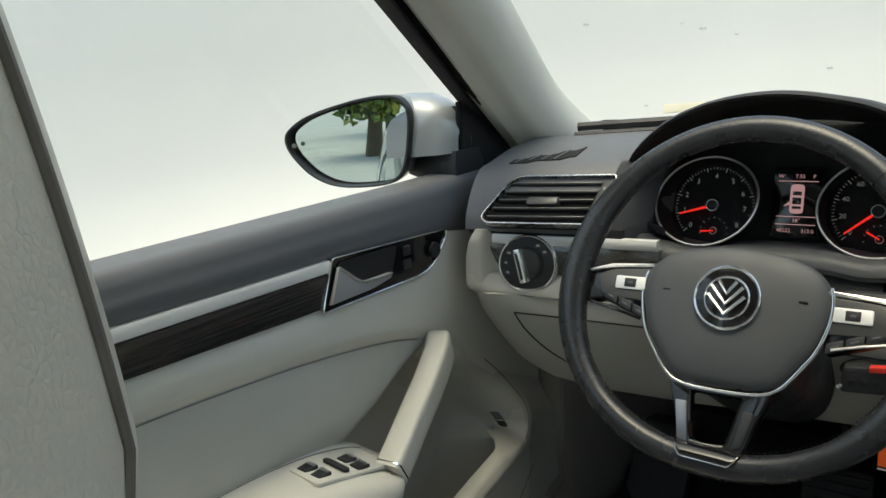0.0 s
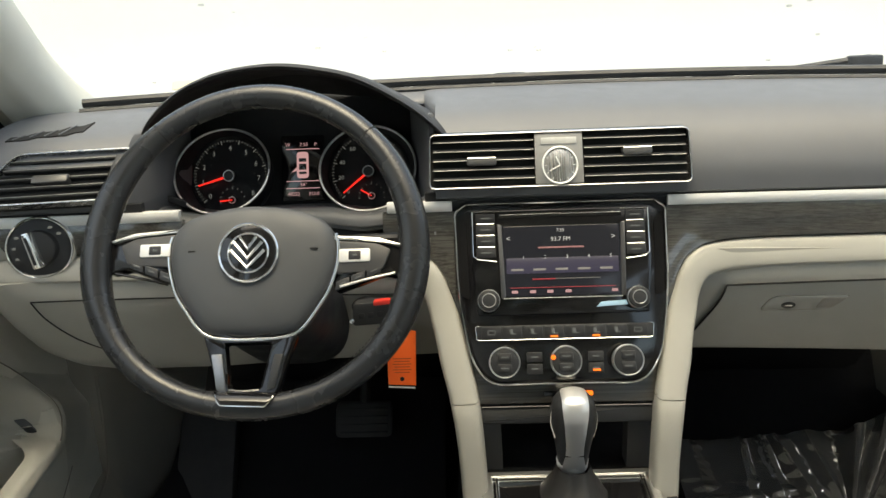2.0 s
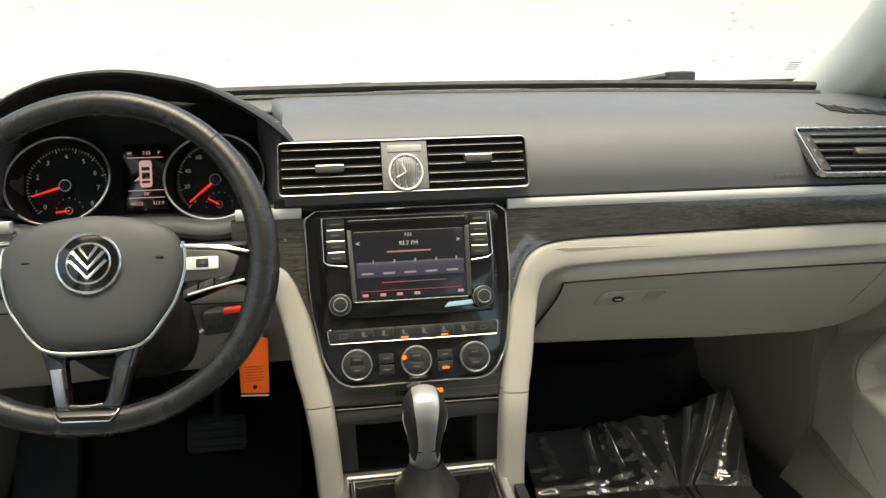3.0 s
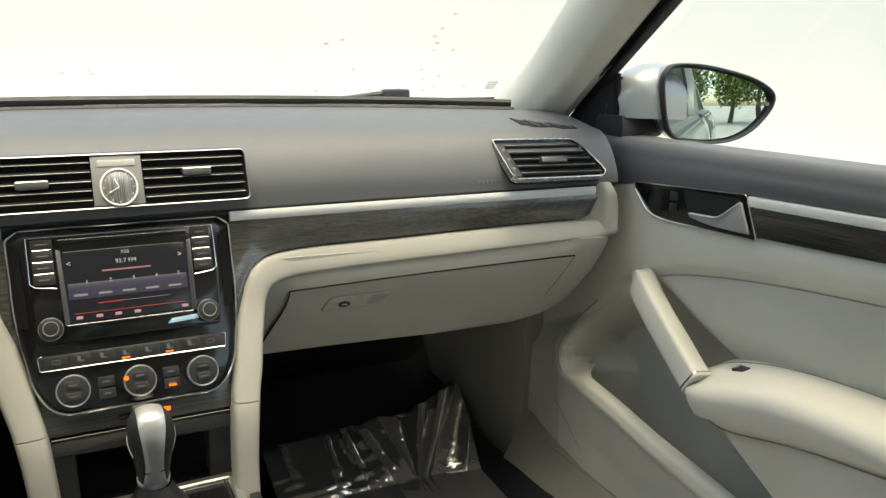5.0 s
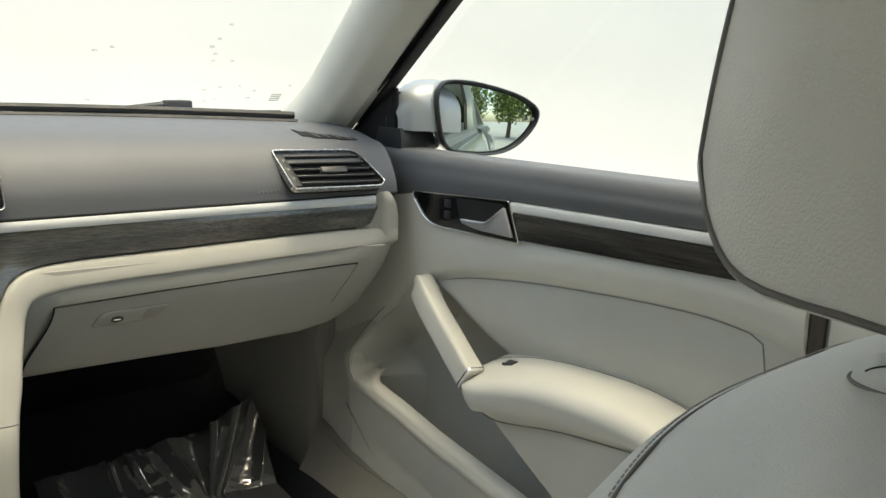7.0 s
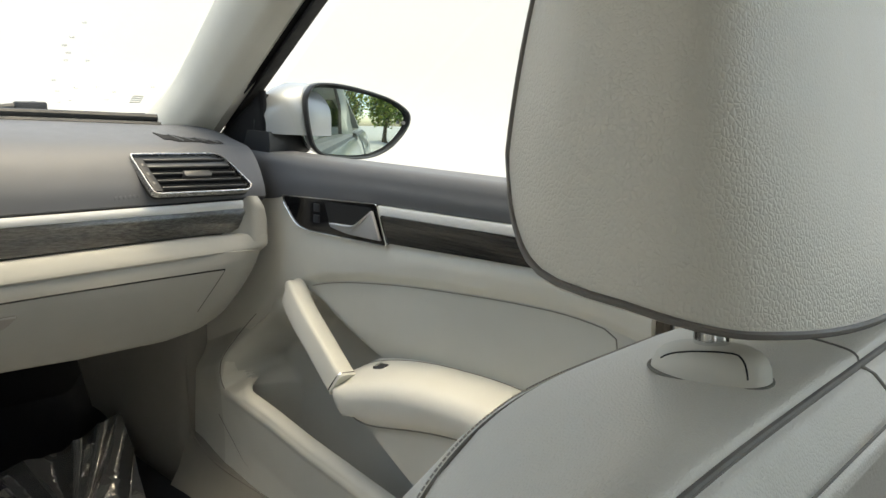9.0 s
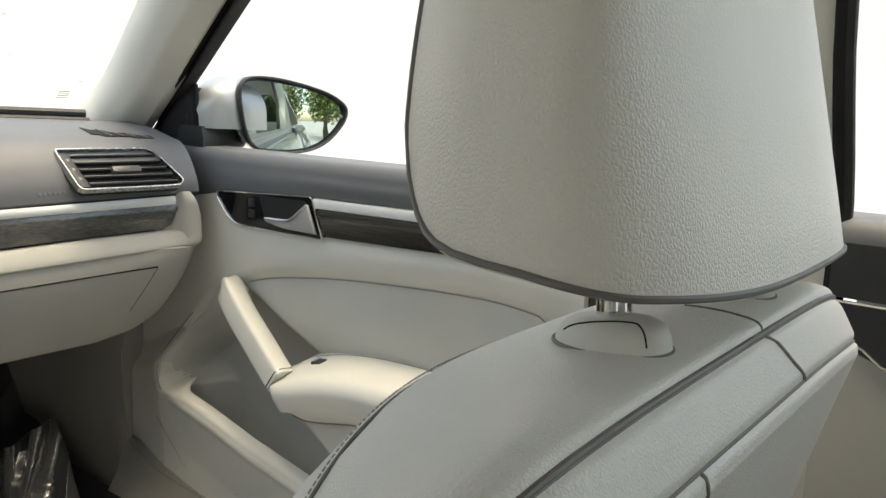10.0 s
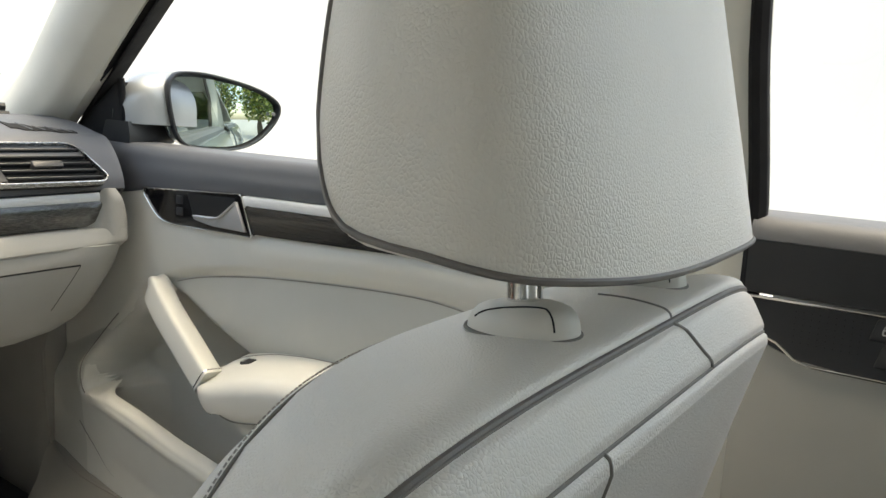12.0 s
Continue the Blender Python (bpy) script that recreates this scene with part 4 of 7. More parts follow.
                row.append(Vector((sgn * q.x, y, q.y)))
            rows.append(row)
        j = 14 * n
        for nm, r in (("beige_band", rows[:j + 1]), ("beige_arm", rows[j:])):
            b = bm_()
            if nm == "beige_arm":
                gap = Vector((0, 0, -0.0014))
                r = [[p + gap for p in r[0]]] + r[1:]
            thick(b, r, Vector((0, 0.006, 0)))
            bd = part(nm, b, M_beige_dimmed, t, "beige padded band turning down beside the stack" if nm == "beige_band" else "beige arm beside the gear lever")
        b = bm_()
        thick(b, [[p + Vector((0, 0.003, dz)) for p in rows[j][1:-1]] for dz in (0.002, -0.003)], Vector((0, 0.006, 0)))
        part("joint", b, M_gap, bd, "fine dark joint across the arm")
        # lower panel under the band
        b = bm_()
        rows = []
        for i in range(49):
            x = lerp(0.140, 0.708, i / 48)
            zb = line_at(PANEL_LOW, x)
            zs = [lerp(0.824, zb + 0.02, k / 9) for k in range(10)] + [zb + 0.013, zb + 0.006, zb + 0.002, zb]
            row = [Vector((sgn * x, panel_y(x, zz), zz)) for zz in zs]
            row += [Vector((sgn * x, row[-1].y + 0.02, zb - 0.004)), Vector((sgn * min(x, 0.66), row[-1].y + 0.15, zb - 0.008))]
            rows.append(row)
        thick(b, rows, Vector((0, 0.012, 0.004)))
        part("lower_panel", b, M_beige_dimmed, t, "beige lower dashboard panel")
        b = bm_()
        block(b, (min(sgn * 0.12, sgn * 0.55), 0.05, 0.664), (max(sgn * 0.12, sgn * 0.55), 0.56, 0.69), 0.01)
        part("underside", b, M_matt, t, "black underside of the dashboard")
        # footwell kick panel and sill
        b = bm_()
        rows = []
        for i in range(13):
            y = lerp(0.40, 0.132, i / 12)
            rows.append([Vector((sgn * (lerp(0.602 + 0.26 * (0.534 - z), 0.688, (i / 12) ** 0.8) + 0.008 * math.sin(math.pi * (z - 0.29) / 0.51)), y, z)) for z in [lerp(0.29, 0.80, k / 8) for k in range(9)]])
        rows.append([p + Vector((sgn * 0.004, -0.004, 0)) for p in rows[-1]])
        rows.append([p + Vector((sgn * 0.030, -0.002, 0)) for p in rows[-1]])
        rows = [[p + Vector((sgn * 0.028 * sstep(0.60, 0.72, p.z), 0, 0)) for p in row] for row in rows]
        thick(b, rows, Vector((sgn * 0.01, 0.004, 0)))
        kick = part("kick_panel", b, M_beige_shaded)
        b = bm_()
        sweep(b, spline([Vector((sgn * 0.6965, y, z)) for y, z in ((0.131, 0.60), (0.130, 0.53), (0.118, 0.452), (0.098, 0.428), (0.050, 0.411), (-0.01, 0.404), (-0.15, 0.402), (-0.40, 0.402))], 5), 0.0018, 6)
        part("door_gap", b, M_thread, kick, "dark gap between kick panel and door")
        tagged(kick, "beige kick panel beside the footwell, darkened as if in shade", "trim", kind="structure")
        b = bm_()
        rows = []
        for i in range(21):
            y = lerp(0.131, -0.62, i / 20)
            up = 0.026 * sstep(0.0, 0.13, y)
            rows.append([Vector((sgn * x, y, z)) for x, z in ((0.722, 0.412 + up), (0.706, 0.410 + up), (0.698, 0.404 + up), (0.690, 0.394 + 0.6 * up), (0.678, 0.374), (0.668, 0.357), (0.660, 0.345), (0.657, 0.335), (0.658, 0.28))])
        thick(b, rows, Vector((sgn * 0.01, 0, -0.004)))
        tagged(part("sill_trim", b, M_beige_shaded), "beige sill trim below the door, darkened as if in shade", "trim", kind="structure")
    return t


DASH = dashboard()


# ---------------------------------------------------------------- fittings in the dashboard
def stack_fn(dw=0.0):
    """The tilted face of the centre stack: u across, v up from the radio's top edge, w out."""
    return lambda u, v, w: Vector((u, -0.028 + 0.38 * v - 0.925 * (w + dw), 0.873 + 0.925 * v + 0.38 * (w + dw)))


def centre_stack():
    S = stack_fn
    t = thing("centre_stack", (0, -0.06, 0.66), "gloss black centre stack in a chrome frame on dark veneer", "centre stack")
    b = bm_()
    o = [(-0.1425, 0.004), (-0.1425, -0.050), (-0.140, -0.100), (-0.127, -0.190), (-0.118, -0.233), (0.118, -0.233), (0.127, -0.190), (0.140, -0.100), (0.1425, -0.050), (0.1425, 0.004)]
    plate(b, rounded(o, 0.006, 3), S(-0.006), 0.02, 0.002)
    part("veneer_surround", b, M_wood_v, t, "dark veneer surround")
    frame_o = rounded([(-0.116, 0.0125), (-0.130, 0.002), (-0.128, -0.100), (-0.1145, -0.180), (-0.093, -0.2105), (0.093, -0.2105), (0.1145, -0.180), (0.128, -0.100), (0.130, 0.002), (0.116, 0.0125)], [0.004, 0.006, 0.03, 0.02, 0.022, 0.022, 0.02, 0.03, 0.006, 0.004], 5)
    b = bm_()
    plate(b, frame_o, S(-0.002), 0.012, 0.001)
    field = part("gloss_field", b, M_gloss, t)
    b = bm_()
    ring(b, frame_o, 0.0022, S(0.0070), 0.011, 0.0008)
    part("chrome_frame", b, M_chrome, field)
    for s in (-1, 1):
        b = bm_()
        o = [(s * 0.1265, -0.002), (s * 0.1165, -0.012), (s * 0.1135, -0.105), (s * 0.1235, -0.100)]
        o = o if s < 0 else o[::-1]
        plate(b, rounded(o, 0.002, 2), S(-0.0005), 0.004, 0.0008)
        part("side_blade", b, M_gloss, field, "gloss black side blade")
    # infotainment unit
    M_cheek = brushed("dark_cheek", (0.11, 0.11, 0.115), 0.36, 0.6)
    r = thing("infotainment_unit", (0, -0.05, 0.755), "gloss black radio with lit touch screen and two knobs", "car radio")
    b = bm_()
    body = rounded([(-0.110, 0.004), (-0.110, -0.055), (-0.104, -0.126), (0.104, -0.126), (0.110, -0.055), (0.110, 0.004)], 0.004, 3)
    plate(b, body, S(0.003), 0.012, 0.0015)
    ub = part("unit_body", b, M_gloss, r)
    b = bm_()
    plate(b, rounded(rect(0.1425, 0.0865, 0.001, -0.0605), 0.003, 3), S(0.0040), 0.004, 0.0008)
    scr = part("screen", b, M_screen, ub, "dark violet touch screen showing the radio")
    for s in (-1, 1):
        b = bm_()
        o = [(s * 0.0725, -0.016), (s * 0.0780, -0.014), (s * 0.0755, -0.106), (s * 0.0700, -0.104)]
        o = [(x + 0.001, y) for x, y in o]
        plate(b, rounded(o if s < 0 else o[::-1], 0.001, 2), S(0.0055), 0.004, 0.0008)
        part("screen_cheek", b, M_cheek, ub, "dark satin cheek beside the screen")
    b = bm_()
    sweep(b, [S(0.0055)(lerp(-0.072, 0.072, i / 8), -0.1062, 0) for i in range(9)], 0.0007, 8)
    part("screen_ledge", b, M_chrome, ub)
    b = bm_()
    plate(b, rect(0.150, 0.0022, 0.0, -0.0055), S(0.0042), 0.002, 0.0004)
    part("disc_slot", b, M_gap, ub, "narrow disc slot")
    b = bm_()
    sweep(b, [S(0.0048)(lerp(-0.074, 0.074, i / 8), -0.0028, 0) for i in range(9)], 0.0007, 6)
    part("slot_edge", b, M_chrome, ub)
    T = S(0.0050)
    ink = lambda u0, v0: (lambda u, v, w: T(u + u0, v + v0, w))
    for body_, size, u, v, m in (("7:55", 0.0058, 0.0, -0.0235, M_screen_ink), ("93.7 FM", 0.0075, 0.0, -0.0345, M_screen_ink), ("<", 0.0095, -0.064, -0.033, M_screen_ink), (">", 0.0095, 0.064, -0.033, M_screen_ink)):
        text_part("screen_text", body_, size, ink(u, v), m, scr)
    for i in range(5):
        text_part("preset_number", str(i + 1), 0.0062, ink(-0.046 + 0.0265 * i, -0.0565), M_screen_ink, scr)
    b = bm_()
    plate(b, rect(0.136, 0.019, 0.001, -0.0665), S(0.0044), 0.0005, 0.0001)
    part("preset_band", b, M_band, scr, "violet preset band")
    m_bar = glow("screen_grey", (0.7, 0.68, 0.75), 0.084)
    for i in range(5):
        b = bm_()
        plate(b, rect(0.015, 0.0026, -0.054 + 0.0270 * i, -0.0715), S(0.0050), 0.0004, 0.0001)
        part("preset_bar", b, m_bar, scr)
    b = bm_()
    plate(b, rect(0.056, 0.0018, 0.0, -0.0445), S(0.0050), 0.0004, 0.0001)
    part("title_bar", b, glow("screen_pale", (0.95, 0.45, 0.52), 0.10), scr)
    b = bm_()
    plate(b, rect(0.028, 0.0013, -0.022, -0.0832), S(0.0050), 0.0004, 0.0001)
    plate(b, rect(0.128, 0.0007, 0.0, -0.0935), S(0.0050), 0.0004, 0.0001)
    part("red_lines", b, M_screen_red, scr)
    b = bm_()
    plate(b, rect(0.054, 0.0008, 0.019, -0.0830), S(0.0050), 0.0004, 0.0001)
    part("grey_line", b, glow("screen_dim", (0.6, 0.6, 0.65), 0.060), scr)
    for u in (-0.058, -0.036, -0.015, 0.007, 0.063):
        b = bm_()
        plate(b, rounded(rect(0.0075, 0.0036, u, -0.0985), 0.001, 2), S(0.0050), 0.0004, 0.0001)
        part("menu_mark", b, M_pink, scr)
    for s in (-1, 1):
        b = bm_()
        L = [(s * 0.074, 0.0015), (s * 0.1075, 0.0015), (s * 0.1075, -0.053), (s * 0.1015, -0.0575), (s * 0.079, -0.0605)]
        sweep(b, [S(0.0045)(u, v, 0) for u, v in L], 0.0006, 6)
        part("button_surround", b, M_chrome, ub, "chrome surround of the button column")
        for k in range(4):
            v = -0.0065 - 0.0143 * k
            b = bm_()
            plate(b, rounded(rect(0.0235, 0.0118, s * 0.0915, v), 0.001, 2), S(0.0048), 0.003, 0.0007)
            bt = part("radio_button", b, M_black, ub)
            b = bm_()
            plate(b, rect(0.012, 0.0018, s * 0.0915, v), S(0.0050), 0.0006, 0.0001)
            part("button_mark", b, M_dialmark, bt)
            if k < 3:
                b = bm_()
                sweep(b, [S(0.0050)(s * 0.081, v - 0.0070, 0), S(0.0050)(s * 0.1015, v - 0.0070, 0)], 0.0004, 6)
                part("button_line", b, M_chrome, bt)
        b = bm_()
        kn = S(0.004)
        c = (s * 0.0900, -0.1085)
        for rr, h0, h1 in ((0.0138, 0.0, 0.007), (0.0128, 0.0, 0.013)):
            o = disc(rr, 40, *c)
            plate(b, o, S(0.004 + h1), h1 + 0.001, 0.0012)
        knob = part("knob", b, M_black, ub, "round black knob")
        b = bm_()
        ring(b, disc(0.0136, 40, *c), 0.0013, S(0.0120), 0.003, 0.0004)
        ring(b, disc(0.0088, 40, *c), 0.0012, S(0.0178), 0.002, 0.0004)
        part("knob_ring", b, M_satin, knob)
    b = bm_()
    plate(b, rounded([(0.040, -0.1185), (0.078, -0.1165), (0.080, -0.1105), (0.046, -0.1125)], 0.001, 2), S(0.0032), 0.0006, 0.0002)
    part("reminder_label", b, base_mat("pale_blue_film", (0.35, 0.55, 0.72), 0.5)[0], ub, "pale blue film strip below the screen")
    # heater controls
    h = thing("climate_panel", (0, -0.09, 0.675), "gloss black climate panel with three dials", "climate panel")
    b = bm_()
    bar_o = rounded(rect(0.214, 0.0165, 0.0, -0.1470), 0.003, 3)
    plate(b, bar_o, S(0.0025), 0.006, 0.0008)
    bar = part("button_bar", b, M_black, h)
    b = bm_()
    sweep(b, [S(0.0035)(u, v, 0) for u, v in ((-0.103, -0.1385), (-0.1075, -0.1400), (-0.1060, -0.1545), (-0.1040, -0.1560), (0.1040, -0.1560), (0.1060, -0.1545), (0.1075, -0.1400), (0.103, -0.1385))], 0.0004, 6)
    part("chrome_edge", b, M_chrome, bar)
    for i in range(8):
        u = -0.088 + 0.0252 * i
        b = bm_()
        plate(b, rounded(rect(0.0235, 0.0135, u, -0.1470), 0.001, 2), S(0.0032), 0.002, 0.0005)
        bt = part("button", b, M_black, bar)
        b = bm_()
        if i in (0, 7):
            ring(b, rounded(rect(0.010, 0.006, u, -0.147), 0.002, 2), 0.0012, S(0.0037), 0.0006, 0.0001)
        else:
            plate(b, rounded(rect(0.004, 0.006, u - 0.001, -0.1462), 0.001, 2), S(0.0037), 0.0006, 0.0001)
            plate(b, rounded(rect(0.006, 0.0014, u + 0.002, -0.1490), 0.0004, 2), S(0.0037), 0.0006, 0.0001)
        part("button_mark", b, M_dialmark, bt)
        if i in (3, 5):
            b = bm_()
            plate(b, rect(0.009, 0.0022, u, -0.1528), S(0.0038), 0.0006, 0.0001)
            part("amber_lamp", b, M_amber, bt)
    for k, u in enumerate((-0.0735, 0.0, 0.0735)):
        b = bm_()
        plate(b, disc(0.0184, 48, u, -0.1830), S(0.0125), 0.016, 0.002)
        d = part("dial", b, M_black, h, "round black climate dial")
        b = bm_()
        ring(b, disc(0.0188, 48, u, -0.1830), 0.0017, S(0.0128), 0.010, 0.0006)
        part("dial_ring", b, M_satin, d, "satin dial ring")
        for j, dv in enumerate((0.006, -0.007)):
            b = bm_()
            plate(b, rounded(rect(0.017, 0.0100, u, -0.1830 + dv), 0.002, 2), S(0.0135), 0.002, 0.0006)
            bt = part("dial_button", b, M_black, d)
            b = bm_()
            plate(b, rect(0.009, 0.0018, u, -0.1830 + dv), S(0.0139), 0.0006, 0.0001)
            part("button_mark", b, M_dialmark, bt)
    b = bm_()
    plate(b, disc(0.0030, 12, -0.0155, -0.1780), S(0.0140), 0.0006, 0.0001)
    part("amber_lamp", b, M_amber, h)
    for s in (-1, 1):
        for j, dv in enumerate((0.0055, -0.0085)):
            b = bm_()
            plate(b, rounded(rect(0.0185, 0.012, s * 0.0368, -0.1830 + dv), 0.001, 2), S(0.0015), 0.004, 0.0006)
            bt = part("button", b, M_black, h)
            b = bm_()
            plate(b, rect(0.008, 0.0018, s * 0.0368, -0.1830 + dv), S(0.0019), 0.0006, 0.0001)
            part("button_mark", b, M_dialmark, bt)
    b = bm_()
    plate(b, rect(0.009, 0.0024, 0.0372, -0.1940), S(0.0022), 0.0006, 0.0001)
    part("amber_lamp", b, M_amber, h)
    # airbag lamp strip and bin lid below the frame
    b = bm_()
    plate(b, rounded(rect(0.030, 0.006, -0.012, -0.2215), 0.001, 2), S(-0.005), 0.002, 0.0004)
    part("lamp_strip", b, M_gloss, t)
    b = bm_()
    plate(b, rounded(rect(0.011, 0.0055, 0.0265, -0.2215), 0.001, 2), S(-0.004), 0.002, 0.0004)
    part("airbag_lamp", b, M_amber, t, "lit amber airbag lamp")
    b = bm_()
    plate(b, rounded(rect(0.208, 0.022, 0.0, -0.2460), 0.003, 3), S(-0.010), 0.012, 0.003)
    lid = part("bin_lip", b, M_black, t, "black lip over the storage bin")
    b = bm_()
    sweep(b, [S(-0.0085)(lerp(-0.102, 0.102, i / 6), -0.2365, 0) for i in range(7)], 0.0009, 6)
    part("lip_edge", b, M_cheek, lid)


centre_stack()


def slatted(fn, outline, x0, x1, z0, z1, n, name, t, skew=0.0):
    """Backing, chrome frame and slats of an air vent; fn(x, z, w)."""
    b = bm_()
    plate(b, outline, lambda u, v, w: fn(u, v, w), 0.006, 0.0008)
    v_ = part(name, b, M_gap, t, "black air vent in a chrome frame")
    b = bm_()
    ring(b, outline, 0.0016, lambda u, v, w: fn(u, v, w + 0.0105), 0.012, 0.0006)
    part("vent_frame", b, M_frame, v_, "chrome vent frame")
    return v_


def dash_vents():
    M_slat = brushed("slat_satin", (0.26, 0.26, 0.26), 0.45)
    M_tab = brushed("tab_satin", (0.07, 0.07, 0.07), 0.42, 0.4)
    # middle pair with the clock
    mid = lambda u, v, w: Vector((u, -0.0345 + 0.40 * (v - 0.91) - w, v))
    o = rounded([(-0.1585, 0.9085), (0.1585, 0.9085), (0.1575, 0.972), (-0.1575, 0.972)], 0.008, 4)
    cv = slatted(mid, o, -0.155, 0.155, 0.91, 0.97, 6, "centre_vent", DASH)
    for s in (-1, 1):
        for k in range(5):
            z = 0.9175 + 0.0108 * k
            b = bm_()
            rows = []
            for i in range(2):
                x = s * lerp(0.0300, 0.1530, i)
                rows.append([mid(x, z + dz, w) for dz, w in ((0.0, 0.0075), (0.0014, 0.0085), (0.0024, 0.0065), (0.0030, 0.0005), (-0.0006, 0.0005))])
            vs = grid(b, rows, wrap_u=True)
            b.faces.new(vs[0][::-1])
            b.faces.new(vs[1])
            part("vent_slat", b, M_matt, cv)
            b = bm_()
            sweep(b, [mid(s * 0.0305, z + 0.0012, 0.0084), mid(s * 0.1525, z + 0.0012, 0.0084)], 0.0004, 6)
            part("slat_edge", b, M_slat, cv)
        b = bm_()
        plate(b, rounded(rect(0.036, 0.0095, s * 0.094, 0.9395 if s < 0 else 0.9465), 0.004, 3), lambda u, v, w: mid(u, v, w + 0.0125), 0.012, 0.002)
        tab = part("vent_tab", b, M_tab, cv, "dark satin sliding vent tab")
        b = bm_()
        sweep(b, [mid(s * 0.094 + lerp(-0.017, 0.017, i / 6), (0.9395 if s < 0 else 0.9465) + 0.0040, 0.0125) for i in range(7)], 0.0009, 6)
        part("tab_edge", b, M_satin, tab)
    b = bm_()
    plate(b, rect(0.0575, 0.0575, 0.0, 0.9400), lambda u, v, w: mid(u, v, w + 0.0085), 0.008, 0.001)
    panel = part("clock_panel", b, grained("clock_grey", (0.24, 0.24, 0.232), 0.5, 1500, 0.0001, 0.2), cv, "grey satin panel round the clock")
    b = bm_()
    plate(b, rounded(rect(0.043, 0.0075, 0.0, 0.9605), 0.001, 2), lambda u, v, w: mid(u, v, w + 0.0098), 0.003, 0.0006)
    part("name_plate", b, grained("plate_grey", (0.46, 0.46, 0.44), 0.3, 1500, 0.0001, 0.2), panel, "small plain name plate")
    c = (0.0005, 0.9325)
    M_clock_white = grained("clock_white", (0.80, 0.80, 0.77), 0.35, 900, 0.0001, 0.1)
    b = bm_()
    plate(b, disc(0.0200, 48, *c), lambda u, v, w: mid(u, v, w + 0.0100), 0.003, 0.0005)
    clk = part("clock_face", b, brushed("clock_dial", (0.42, 0.42, 0.41), 0.24, 0.8, (500, 4, 4)), panel, "small round analogue clock")
    b = bm_()
    ring(b, disc(0.0218, 56, *c), 0.0020, lambda u, v, w: mid(u, v, w + 0.0130), 0.006, 0.0009)
    part("clock_ring", b, M_clock_white, clk, "white chapter ring")
    b = bm_()
    for ang, ln in ((115, 0.0112), (207, 0.0140)):
        a = radians(ang)
        sweep(b, [mid(c[0], c[1], 0.0112), mid(c[0] + ln * math.cos(a), c[1] + ln * math.sin(a), 0.0112)], 0.0009, 6)
    part("clock_hands", b, M_clock_white, clk)
    b = bm_()
    for k in range(12):
        a = radians(30 * k)
        sweep(b, [mid(c[0] + r * math.cos(a), c[1] + r * math.sin(a), 0.0106) for r in (0.0160, 0.0185)], 0.0004, 5)
    part("hour_marks", b, M_clock_white, clk)
    # outer pair
    for s in (-1, 1):
        f = lambda u, v, w: Vector((s * u, dash_y(u) - 0.014 + 1.02 * (v - 0.917) - 0.75 * w, v + 0.6 * w))
        pts = [(0.5165, 0.967), (0.5255, 0.9135), (0.6640, 0.9145), (0.6740, 0.9215), (0.6500, 0.967)]
        o = rounded(pts, [0.006, 0.008, 0.008, 0.008, 0.018], 4)
        ev = slatted(f, o, 0.53, 0.67, 0.915, 0.965, 5, "end_vent", DASH)
        for k in range(5):
            z = 0.9215 + 0.0090 * k
            xa = lerp(0.5230, 0.5150, k / 4) + 0.019
            xb = lerp(0.666, 0.652, k / 4)
            b = bm_()
            rows = []
            for x in (xa, xb):
                rows.append([f(x, z + dz, w) for dz, w in ((0.0, 0.0065), (0.0016, 0.0075), (0.0028, 0.0055), (0.0030, 0.0005), (-0.0006, 0.0005))])
            vs = grid(b, rows, wrap_u=True)
            b.faces.new(vs[0][::-1])
            b.faces.new(vs[1])
            part("vent_slat", b, M_matt, ev)
            b = bm_()
            sweep(b, [f(xa, z + 0.0014, 0.0074), f(xb, z + 0.0014, 0.0074)], 0.0003, 6)
            part("slat_edge", b, M_slat, ev)
        b = bm_()
        plate(b, rounded(rect(0.040, 0.0085, 0.600, 0.9385), 0.003, 3), lambda u, v, w: f(u, v, w + 0.0115), 0.012, 0.002)
        part("vent_tab", b, M_tab, ev, "dark satin sliding vent tab")
        b = bm_()
        plate(b, rounded([(0.5200, 0.9605), (0.5282, 0.9170), (0.5405, 0.9170), (0.5320, 0.9605)], 0.001, 2), lambda u, v, w: f(u, v, w + 0.0098), 0.009, 0.0008)
        wh = part("thumb_wheel", b, M_black, ev, "black thumb wheel strip")
        for k in range(3):
            b = bm_()
            plate(b, rect(0.004, 0.0035, 0.5305 + 0.0020 * (1 - k), 0.9275 + 0.012 * k), lambda u, v, w: f(u, v, w + 0.0104), 0.0008, 0.0002)
            part("wheel_mark", b, M_dialmark, wh)
        # demister grille on the pad
        b = bm_()
        prof = lambda x, fr: (lambda p: Vector((s * x, p.x, p.y + 0.0015)))(pad_profile(x)[int(fr * 30)])
        rows = [[prof(lerp(0.590, 0.672, i / 10), lerp(lerp(0.26, 0.36, i / 10), lerp(0.36, 0.42, i / 10), k / 2)) for k in range(3)] for i in range(11)]
        thick(b, rows, Vector((0, 0, -0.003)))
        gr = part("demister_grille", b, M_gap, DASH, "slim side demister grille")
        for k in range(1, 5):
            b = bm_()
            x = lerp(0.590, 0.672, k / 5)
            sweep(b, [prof(x, lerp(0.26, 0.36, k / 5)) + Vector((0, 0, 0.001)), prof(x + 0.008, lerp(0.36, 0.42, k / 5)) + Vector((0, 0, 0.001))], 0.0009, 6)
            part("grille_bar", b, M_pad, gr)
    # embossed mark on the passenger's pad
    b = bm_()
    f = lambda u, v, w: Vector((u, dash_y(u) + 0.003 - w + 0.2 * (v - 0.91), v))
